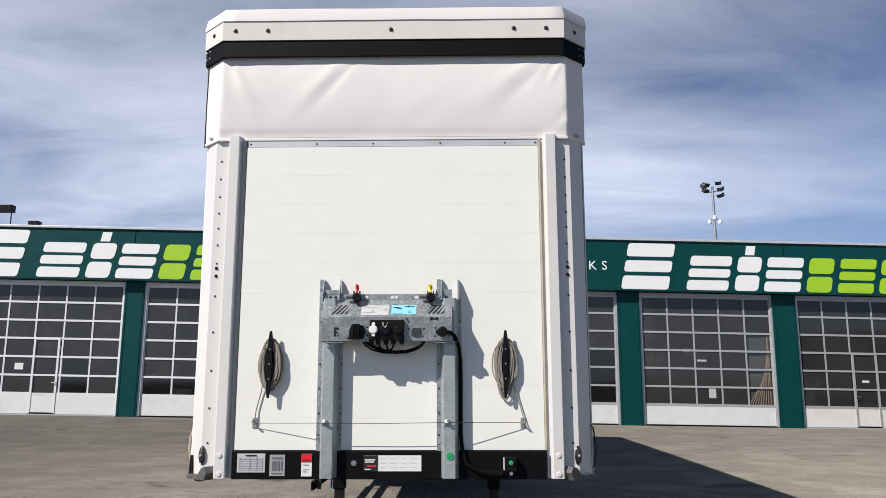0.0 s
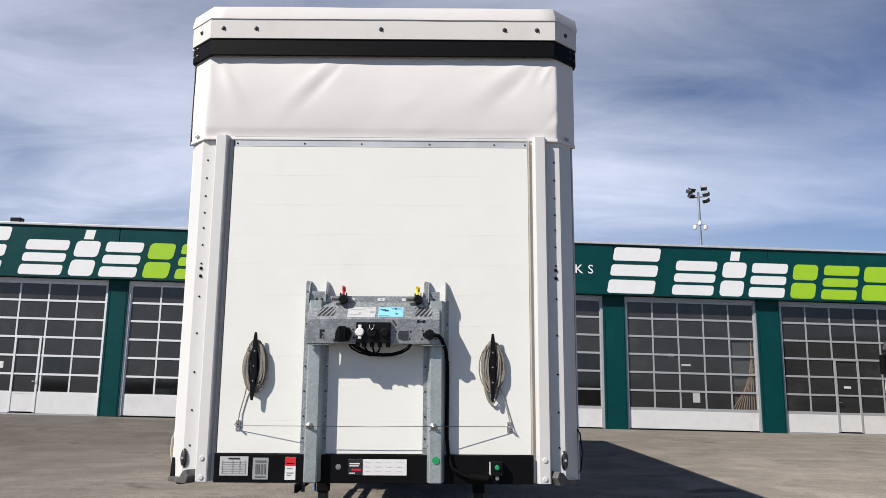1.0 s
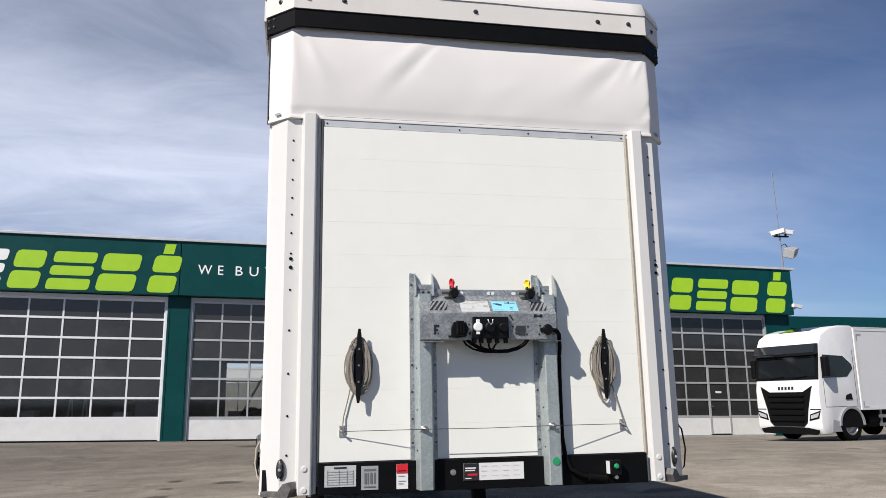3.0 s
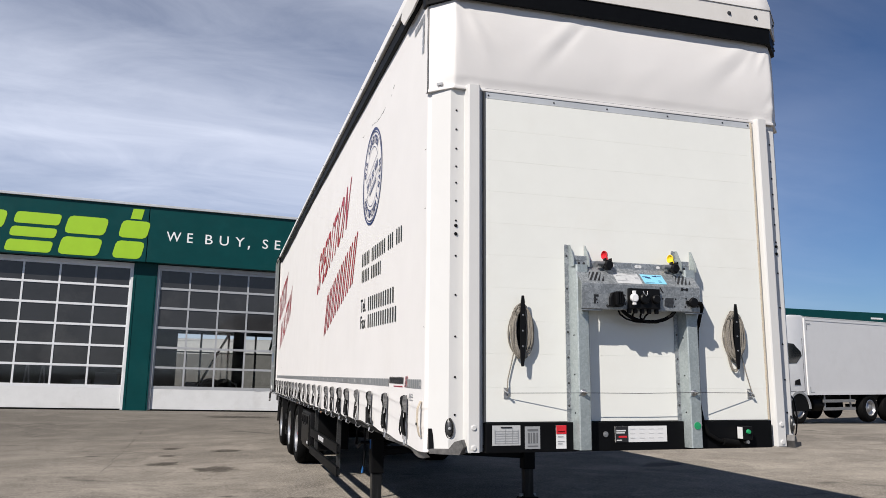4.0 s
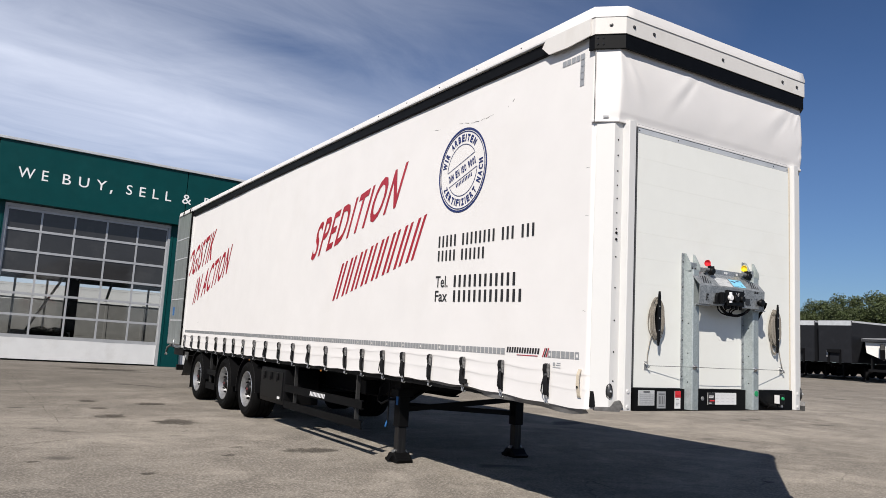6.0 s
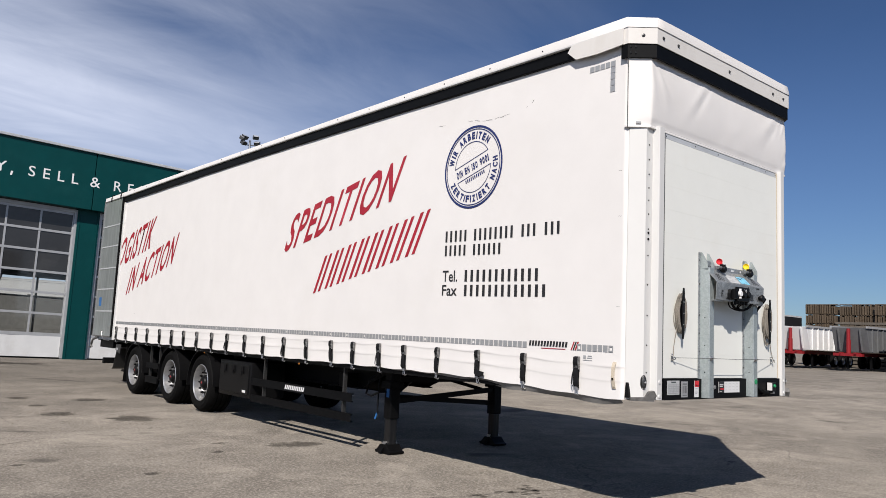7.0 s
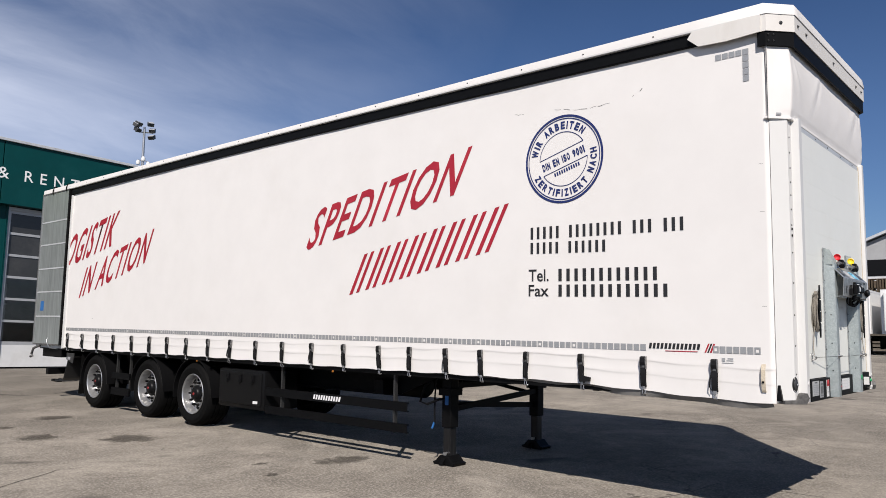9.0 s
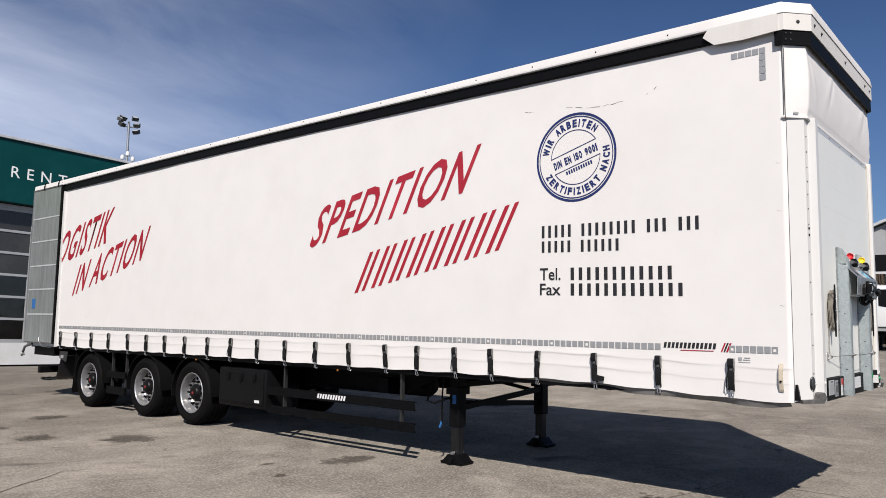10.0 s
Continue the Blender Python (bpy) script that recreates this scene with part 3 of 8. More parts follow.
def build_hall():
    for a, b in COLUMNS:
        bm = bmesh.new()
        box(bm, a, b, 0.0, 0.45, -0.4, HEAD + 0.2)
        col = hall_part("column", bm, M["teal"])
        for u in (a + 0.06, b - 0.06):
            bm = bmesh.new()
            box(bm, u - 0.012, u + 0.012, -0.014, 0.003, -0.3, HEAD + 0.05)
            hall_part("cladding_rib", bm, M["teal"], col)
    # fascia panels between the columns' middles
    edges = [-23.7, -17.5, -11.6, -5.46, 0.15, 6.2, 11.95, 17.3, 18.28]
    for a, b in zip(edges, edges[1:]):
        bm = bmesh.new()
        box(bm, a + 0.012, b - 0.012, -0.28, 0.02, HEAD, TOP, 0.01)
        hall_part("fascia_panel", bm, M["teal"], None, "dark green sheet metal fascia panel")
    bm = bmesh.new()
    box(bm, edges[0], edges[-1], -0.20, 0.45, HEAD + 0.01, TOP - 0.02)
    hall_part("fascia_backing", bm, M["black"])
    bm = bmesh.new()
    box(bm, edges[0] - 0.05, edges[-1] + 0.16, -0.34, 0.6, TOP + 0.006, TOP + 0.09, 0.012)
    hall_part("roof_flashing", bm, M["flashing"], None, "pale metal roof edge flashing")
    bm = bmesh.new()
    box(bm, -23.6, 18.15, 0.45, 16.0, TOP - 0.25, TOP)
    hall_part("roof", bm, M["inside"])
    bm = bmesh.new()
    box(bm, 17.95, 18.2, 0.46, 16.0, -0.5, TOP - 0.26)
    hall_part("wall", bm, M["teal"])
    bm = bmesh.new()
    box(bm, -23.6, -23.35, 0.46, 16.0, -0.5, TOP - 0.26)
    hall_part("wall", bm, M["teal"])
    # back wall with glazed openings behind two of the bays
    bm = bmesh.new()
    for a, b, z0, z1 in ((-23.3, -5.2, -0.5, 6.3), (-5.2, 6.0, 3.25, 6.3), (-5.2, 6.0, -0.5, 0.0), (6.0, 17.9, -0.5, 6.3)):
        box(bm, a, b, 15.6, 15.9, z0, z1)
    hall_part("back_wall", bm, M["inside"])
    bm = bmesh.new()
    box(bm, -23.3, 17.9, 0.5, 15.6, -0.4, -0.02)
    hall_part("hall_floor", bm, M["inside_floor"])
    for u in (-4.0, -2.6, -1.2, 2.2, 3.6, 5.0):
        bm = bmesh.new()
        box(bm, u - 0.05, u + 0.05, 15.55, 15.6, 0.0, 3.25)
        hall_part("back_glazing_bar", bm, M["frame"])
    bm = bmesh.new()
    box(bm, -5.2, 6.0, 15.52, 15.55, 2.25, 2.33)
    hall_part("back_glazing_bar", bm, M["frame"])
    # steel post with braces, and a parked axle standing inside
    bm = bmesh.new()
    box(bm, -2.45, -1.95, 8.0, 8.3, -0.02, 5.6)
    post = hall_part("hall_post", bm, M["black"], None, "dark steel post with braces inside the hall")
    for a, b in (((-4.0, 0.3), (-2.3, 3.6)), ((-1.0, 4.6), (-2.1, 3.0)), ((-3.4, 4.6), (-2.3, 3.2)), ((-0.9, 2.2), (-0.5, 4.0))):
        bm = bmesh.new()
        tube(bm, [(a[0], 7.9, a[1]), (b[0], 7.9, b[1])], 0.055, 6)
        hall_part("post_brace", bm, M["box_grey"], post)
    for u in (-3.3, -2.75):
        bm = bmesh.new()
        lathe(bm, [(0.0, -0.14), (0.28, -0.14), (0.33, -0.10), (0.50, -0.12), (0.52, -0.06), (0.52, 0.06), (0.50, 0.12), (0.0, 0.12)], 24, "y", (u, 6.6, 0.5))
        hall_part("spare_wheel", bm, M["rubber"], None, "", 40)
    bm = bmesh.new()
    box(bm, -4.3, -2.2, 6.9, 7.1, 0.55, 0.85)
    for u in (-4.1, -2.4):
        box(bm, u - 0.05, u + 0.05, 6.9, 7.1, -0.02, 0.55)
    hall_part("work_bench", bm, M["box_grey"])


def sectional_door(a, b, wicket=None, pale=False, dent=False, clear=()):
    """Five panes across, six rows, a white bottom section; maybe with a wicket door in it."""
    fr = M["frame_white"] if pale else M["frame"]
    bm = bmesh.new()
    y0, y1 = 0.10, 0.16
    for u in (a, b - 0.08):
        box(bm, u, u + 0.08, 0.05, 0.2, 0.0, HEAD - 0.02)
    box(bm, a + 0.08, b - 0.08, 0.05, 0.2, HEAD - 0.12, HEAD - 0.02)
    door = hall_part("sectional_door", bm, fr, None, "aluminium framed sectional door with dark glass panes")
    u0, u1, z0, z1 = a + 0.09, b - 0.09, 0.72, HEAD - 0.15
    cols = [u0 + (u1 - u0) * i / 5 for i in range(6)]
    rows = [z0 + (z1 - z0) * i / 6 for i in range(7)]
    if wicket is not None:
        wl, wr, wt_ = wicket, wicket + 0.92, rows[3] + 0.02
    for j, z in enumerate(rows):
        h = 0.035 if 0 < j < 6 else 0.05
        for a_, b_ in (((u0, wl), (wr, u1)) if wicket is not None and j < 3 else ((u0, u1),)):
            bm = bmesh.new()
            box(bm, a_, b_, y0, y1, z - h, z + h)
            hall_part("rail", bm, fr, door)
    for i, u in enumerate(cols):
        low = rows[3] if wicket is not None and wl - 0.05 < u < wr + 0.05 else rows[0]
        bm = bmesh.new()
        box(bm, u - 0.028, u + 0.028, y0 + 0.006, y1 - 0.006, low, rows[6])
        hall_part("mullion", bm, fr, door)
    for j in range(6):
        for i in range(5):
            a_, b_ = cols[i], cols[i + 1]
            spans = [(a_, b_)]
            if wicket is not None and j < 3:
                spans = [(p, q) for p, q in ((a_, min(b_, wl)), (max(a_, wr), b_)) if q - p > 0.05]
            for a_, b_ in spans:
                bm = bmesh.new()
                box(bm, a_ + 0.015, b_ - 0.015, y0 + 0.022, y0 + 0.034, rows[j] + 0.02, rows[j + 1] - 0.02)
                seen = (i, j) in clear
                pane = hall_part("pane", bm, M["glass" if seen else "tinted"], door)
                pane.visible_shadow = not seen
    # white bottom section
    spans = [(u0, u1)] if wicket is None else [(u0, wl), (wr, u1)]
    for a_, b_ in spans:
        bm = bmesh.new()
        if dent:
            n = 14
            us = [a_ + (b_ - a_) * i / n for i in range(n + 1)]
            ys = [y0 + (0.0, 0.003, 0.0, 0.0, 0.006, 0.0, 0.002, 0.0, 0.0, 0.003, 0.009, 0.0, 0.002, 0.0, 0.0)[i] for i in range(n + 1)]
            prism(bm, list(zip(us, ys)) + [(u1, y1), (u0, y1)], "z", 0.03, 0.67)
        else:
            box(bm, a_, b_, y0, y1, 0.03, 0.67, 0.008)
        hall_part("bottom_section", bm, M["door_white"], door, "white bottom door section with scuffs")
    bm = bmesh.new()
    box(bm, a, b, 0.08, 0.2, -0.06, 0.025)
    hall_part("bottom_seal", bm, M["black"] if not wicket else M["frame"], door)
    if wicket is not None:
        bm = bmesh.new()
        box(bm, wl, wl + 0.07, y0 - 0.02, y1, 0.06, wt_)
        box(bm, wr - 0.07, wr, y0 - 0.02, y1, 0.06, wt_)
        box(bm, wl + 0.07, wr - 0.07, y0 - 0.02, y1, wt_ - 0.07, wt_)
        for z in (rows[0], rows[1], rows[2]):
            box(bm, wl + 0.07, wr - 0.07, y0 - 0.01, y1, z - 0.03, z + 0.03)
        w = hall_part("wicket_door", bm, fr, door)
        bm = bmesh.new()
        box(bm, wl + 0.07, wr - 0.07, y0 - 0.004, y1 - 0.01, 0.08, rows[0] - 0.03)
        hall_part("kick_panel", bm, M["door_white"], w)
        for z_, zz in ((rows[0], rows[1]), (rows[1], rows[2]), (rows[2], wt_ - 0.03)):
            bm = bmesh.new()
            box(bm, wl + 0.07, wr - 0.07, y0 + 0.02, y0 + 0.03, z_ + 0.03, zz - 0.03)
            hall_part("pane", bm, M["tinted"], w)
        bm = bmesh.new()
        side = wr - 0.035 if pale else wl + 0.035
        tube(bm, [(side, y0 - 0.02, 1.12), (side, y0 - 0.07, 1.12), (side - 0.13 if pale else side + 0.13, y0 - 0.07, 1.12)], 0.011)
        hall_part("door_handle", bm, M["steel"], w)
        bm = bmesh.new()
        if pale:
            box(bm, wl - 0.62, wl - 0.32, y0 + 0.016, y0 + 0.020, 1.55, 1.78)
        else:
            box(bm, wl + 0.32, wl + 0.58, y0 + 0.012, y0 + 0.016, 1.62, 1.70)
        hall_part("paper_notice", bm, M["label_white"], door)
    return door


# panes that can be looked through, by column and row; the others have grey film on them
SEE = [(i, j) for i in range(5) for j in range(3)]
CLEAR = {1: [(3, 0), (3, 1)], 2: [(i, 0) for i in range(5)], 3: SEE, 4: SEE, 5: [(4, 0), (4, 1), (4, 2), (4, 3)]}


def build_doors():
    for k in range(7):
        a, b = COLUMNS[k][1], COLUMNS[k + 1][0]
        sectional_door(a, b, wicket={1: -15.05, 6: 14.32}.get(k), pale=k in (1, 2), dent=k in (3, 4), clear=CLEAR.get(k, ()))
    # a grey blind hangs behind one of the doors
    for k in (5,):
        a, b = COLUMNS[k][1], COLUMNS[k + 1][0]
        bm = bmesh.new()
        n = 24
        low = 0.7
        for i in range(n):
            u = a + 0.1 + (b - a - 0.2) * i / n
            v = a + 0.1 + (b - a - 0.2) * (i + 1) / n
            d0, d1 = 0.003 * math.sin(i * 1.9), 0.003 * math.sin((i + 1) * 1.9)
            bm.faces.new([bm.verts.new(p) for p in ((u, 0.170 + d0, low), (v, 0.170 + d1, low), (v, 0.170 + d1, HEAD), (u, 0.170 + d0, HEAD))])
        hall_part("blind", bm, M["screen"], None, "grey translucent blind behind the glass")
    # step ladder and crates standing inside behind the clear bottom panes
    for x in (-8.9, -8.45):
        bm = bmesh.new()
        tube(bm, [(x - 0.14, 1.2, -0.02), (x, 1.2, 1.6)], 0.025, 6)
        tube(bm, [(x + 0.14, 1.2, -0.02), (x, 1.2, 1.6)], 0.025, 6)
        hall_part("ladder_leg", bm, M["frame"])
    for x, w, h in ((-7.4, 0.5, 0.9), (-6.6, 0.7, 1.15), (-10.4, 0.6, 0.95)):
        bm = bmesh.new()
        box(bm, x - w / 2, x + w / 2, 1.6, 2.2, -0.02, h, 0.01)
        hall_part("crate", bm, M["box_grey"])
    # notices, and small lights painted as pale paper bars, on the glass of another door
    a5 = COLUMNS[5][1]
    for x, z, w, h in ((a5 + 2.42, 0.98, 0.26, 0.34), (a5 + 2.05, 2.27, 0.34, 0.07), (a5 + 1.55, 2.60, 0.24, 0.10)):
        bm = bmesh.new()
        box(bm, x, x + w, 0.114, 0.118, z, z + h)
        hall_part("paper_notice", bm, M["paper"])
    # brown laths leaning inside the glass of one door
    b = COLUMNS[6][0]
    for k in range(9):
        bm = bmesh.new()
        x = b - 1.00 + 0.10 * k
        tube(bm, [(x, 0.150, 0.75), (b - 0.13 - 0.012 * k, 0.150, 2.1 + 0.17 * k)], 0.020, 5)
        hall_part("leaning_lath", bm, M["lath"])


def sign_block(name, a, b, z0, z1, tall=0.0, slant=0.2, mat="sign_white", bars_=2):
    """A plain mark of the sign: slanted bars one above the other, and a short one on top of the tall marks."""
    y, h, gap = -0.288, z1 - z0, 0.085
    step = 1.0 / bars_
    for k in range(bars_):
        p, q = step * k + (gap / 2 if k else 0), step * (k + 1) - (gap / 2 if k < bars_ - 1 else 0)
        pts = []
        for cx, cz, sx, sz in ((a, p, 1, 1), (b, p, -1, 1), (b, q, -1, -1), (a, q, 1, -1)):
            r = 0.13 if bars_ == 2 else 0.09
            corner = [(0.0, r), (r * 0.3, r * 0.3), (r, 0.0)]
            if sx * sz < 0:
                corner = corner[::-1]
            for dx, dz in corner:
                z = z0 + cz * h + sz * dz
                pts.append((cx + sx * dx + slant * (z - z0), z))
        bm = bmesh.new()
        prism(bm, pts, "y", y, -0.283)
        hall_part(name, bm, M[mat], None, "painted block of the fascia sign")
    if tall:
        c = (a + b) / 2 - 0.05
        bm = bmesh.new()
        prism(bm, [(c - 0.17 + slant * (h + 0.06), z1 + 0.06), (c + 0.17 + slant * (h + 0.06), z1 + 0.06), (c + 0.17 + slant * (h + tall), z1 + tall), (c - 0.17 + slant * (h + tall), z1 + tall)], "y", y, -0.283)
        hall_part(name, bm, M[mat], None, "painted block of the fascia sign")


def build_signs():
    for base, k in ((-15.04, 0.985), (8.28, 1.0)):
        for a, b, tall, mat, n in ((0.0, 1.52, 0, "sign_white", 3), (1.75, 2.62, 0.40, "sign_white", 2), (2.83, 4.16, 0, "sign_white", 3), (4.38, 5.30, 0, "lime", 2),
                                   (5.53, 6.85, 0, "lime", 3), (7.05, 8.25, 0, "lime", 2), (8.66, 9.54, 0.40, "lime", 2)):
            sign_block("sign_mark", base + a * k, base + b * k, 4.82, 6.08, tall, mat=mat, bars_=n)
        # emblem: three slanted bars
        e0 = base - 2.37
        sign_block("sign_emblem", e0, e0 + 1.72, 4.81, 6.50, mat="sign_white", bars_=3)
    for word, a, b in (("WE", -4.89, -4.06), ("BUY", -3.66, -2.38), ("SELL", -1.78, -0.34), ("&", 0.02, 0.33), ("RENT", 0.76, 2.38), ("TRUCKS", 2.82, 5.43)):
        lettering("sign_letter", word, *hall_line(a, b, 5.49, 0.325), M["sign_white"], workshop, "white capital letter on the fascia", bold=0.004, spacing=1.75)
    bm = bmesh.new()
    prism(bm, [(-2.27, 5.42), (-2.22, 5.42), (-2.19, 5.55), (-2.25, 5.55)], "y", -0.288, -0.283)
    hall_part("sign_comma", bm, M["sign_white"])


def hall_line(a, b, z, h):
    f = lambda u, zz: HALL_IN @ Vector((u, -0.2835, zz))
    o = f(a, z)
    return tuple(o), tuple(f(b, z) - o), tuple(f(a, z + h) - o)


build_hall()
build_doors()
build_signs()

# ---- the curtain-sided trailer ----
L_X, R_X, FRONT, REAR, DECK = -1.70, 0.83, 4.83, 18.62, 0.93
MID = (L_X + R_X) / 2
TRAILER_AT = (MID, 11.7, -0.03)
trailer = thing("semi_trailer", "white curtain-sided mega semi-trailer standing on its landing legs", "trailer", TRAILER_AT)
T_IN = Matrix.Translation((-MID, -11.7, 0.03))


def tp(name, bm, mat, label="", parent=None, smooth=None, at=None, size=1.0, turn=0.0):
    """A part of the trailer, drawn in the yard's coordinates; a ready mesh is set down at a place."""
    m = None
    if not isinstance(bm, bpy.types.Mesh):
        bm.transform(T_IN)
    elif at is not None:
        m = T_IN @ pose(*at, 0, 0, turn) @ Matrix.Scale(size, 4)
    return part(name, bm, M[mat] if isinstance(mat, str) else mat, parent or trailer, label, m, smooth)


def turned(name, profile, seg, mat):
    bm = bmesh.new()
    lathe(bm, profile, seg, "y")
    return mesh_of(name, bm, M[mat], 40)


RIVET = turned("rivet", [(0.0, -0.005), (0.005, -0.004), (0.0065, 0)], 8, "black")
STUD = turned("stud", [(0, -0.016), (0.008, -0.015), (0.010, -0.006), (0.019, -0.004), (0.020, 0)], 12, "dark_steel")


def mirrored(x):
    return 2 * MID - x


def outline(dx, dy, cut):
    """Plan of the front end: left side, cut corner, front, cut corner, right side."""
    l, r, f = L_X - dx, R_X + dx, FRONT - dy
    return [(l, f + cut), (l + cut * 1.05, f), (r - cut * 1.05, f), (r, f + cut)]


def build_front():
    # boards of the front wall
    for i in range(10):
        z0 = 1.08 + i * 0.1925
        bm = bmesh.new()
        box(bm, -1.385, 0.515, FRONT, FRONT + 0.03, z0 + 0.0001, z0 + 0.1924, 0.0005)
        tp("front_board", bm, "white")
    bm = bmesh.new()
    box(bm, -1.40, 0.53, FRONT + 0.032, FRONT + 0.06, 0.95, 3.62)
    tp("front_wall_core", bm, "box_grey")
    bm = bmesh.new()
    box(bm, -1.385, 0.515, FRONT + 0.004, FRONT + 0.028, 3.009, 3.046)
    channel = tp("top_channel", bm, "flashing", "grey metal strip with rivets above the front boards")
    for x in (-1.365, -0.93, -0.56, -0.12, 0.30, 0.50):
        tp("rivet", RIVET, "black", "", channel, None, (x, FRONT + 0.004, 3.028), 0.9)
    # shade of the recess under the hem, put in as a darker strip
    bm = bmesh.new()
    box(bm, -1.385, 0.515, FRONT + 0.010, FRONT + 0.028, 3.047, 3.075)
    tp("channel_lip", bm, "channel", "", channel)
    # black foot board
    bm = bmesh.new()
    box(bm, -1.39, 0.52, FRONT - 0.022, FRONT + 0.03, 0.91, 1.076, 0.003)
    tp("foot_board", bm, "black_rail", "black painted steel board along the foot of the front wall")
    # corner posts
    for side in (0, 1):
        f = (lambda x: x) if side == 0 else mirrored
        plan = [(-1.688, FRONT + 0.132), (-1.600, FRONT + 0.036), (-1.596, FRONT + 0.032), (-1.512, FRONT + 0.030),
                (-1.500, FRONT - 0.018), (-1.494, FRONT - 0.024), (-1.434, FRONT - 0.026), (-1.427, FRONT - 0.022), (-1.415, FRONT + 0.012), (-1.400, FRONT + 0.014), (-1.400, FRONT + 0.14), (-1.60, FRONT + 0.17)]
        bm = bmesh.new()
        prism(bm, [(f(x), y) for x, y in plan], "z", 0.915, 3.075)
        post = tp("corner_post", bm, "white_metal", "white folded metal corner post with a row of rivets")
        for z in (1.12, 1.33, 1.56, 1.80, 2.03, 2.24, 2.36, 2.47, 2.57, 2.68, 2.80, 2.92):
            tp("rivet", RIVET, "black", "", post, None, (f(-1.560), FRONT + 0.031, z))
        for z in (2.16, 2.21):
            tp("rivet", RIVET, "black", "", post, None, (f(-1.560), FRONT + 0.031, z), 1.7)
        for z in (0.94, 1.05):
            bm = bmesh.new()
            lathe(bm, [(0.0, -0.007), (0.012, -0.007), (0.013, -0.004), (0.017, -0.003), (0.018, 0)], 16, "y", (f(-1.464), FRONT - 0.024, z))
            tp("bolt", bm, "white_metal", "", post, 30)
        # shade is put into the left strip's grey; the right strip stays beige
        bm = bmesh.new()
        box(bm, min(f(-1.397), f(-1.387)), max(f(-1.397), f(-1.387)), FRONT - 0.003, FRONT + 0.028, 1.08, 3.05)
        tp("seal_strip", bm, "shade_scuff" if side == 0 else "beige", "", post)
        # oval marker lamp and the cast corner
        bm = bmesh.new()
        lathe(bm, [(0.0, -0.018), (0.016, -0.017), (0.024, -0.012), (0.026, -0.002), (0.031, -0.006), (0.034, 0)], 20, "y", (0, 0, 0))
        bm.transform(Matrix.Translation((f(-1.590), FRONT + 0.034, 1.045)) @ pose(0, 0, 0, 0, 0, -30 if side == 0 else 30) @ Matrix.Diagonal((0.78, 1, 1.75, 1)))
        lamp = tp("marker_lamp", bm, "dark_steel", "oval marker lamp in a dark metal ring", post, 40)
        bm = bmesh.new()
        lathe(bm, [(0.0, -0.024), (0.006, -0.023), (0.009, -0.015)], 12, "y", (0, 0, 0))
        bm.transform(Matrix.Translation((f(-1.594), FRONT + 0.030, 1.045)))
        tp("lamp_bulb", bm, "label_grey", "", lamp)
        bm = bmesh.new()
        prism(bm, [(f(-1.70), 0.905), (f(-1.52), 0.905), (f(-1.495), 0.95), (f(-1.515), 0.985), (f(-1.55), 0.975), (f(-1.585), 0.935), (f(-1.70), 0.93)], "y", FRONT + 0.02, FRONT + 0.12)
        bm.transform(Matrix.Translation((f(-1.5), FRONT, 0)) @ pose(0, 0, 0, 0, 0, -38 if side == 0 else 38) @ Matrix.Translation((-f(-1.5), -FRONT - 0.08, 0)))
        tp("corner_casting", bm, "cast", "dirty cast metal corner at the post's foot", post)


def bow(y):
    """The roof line rises a little towards the middle of the trailer's length."""
    return 0.040 * math.sin(math.pi * max(0.0, min(1.0, (y - 5.0) / 13.6)))


def long_strip(bm, pts, y0, y1, n=28):
    """A profile (x, z) run along the trailer, following the bow of the roof."""
    rings = []
    for i in range(n + 1):
        y = y0 + (y1 - y0) * i / n
        rings.append([bm.verts.new((x, y, z + bow(y))) for x, z in pts])
    for a, b in zip(rings, rings[1:]):
        for k in range(len(pts)):
            j = (k + 1) % len(pts)
            bm.faces.new((a[k], a[j], b[j], b[k]))
    bm.faces.new(rings[0])
    bm.faces.new(rings[-1][::-1])
    bmesh.ops.recalc_face_normals(bm, faces=bm.faces)


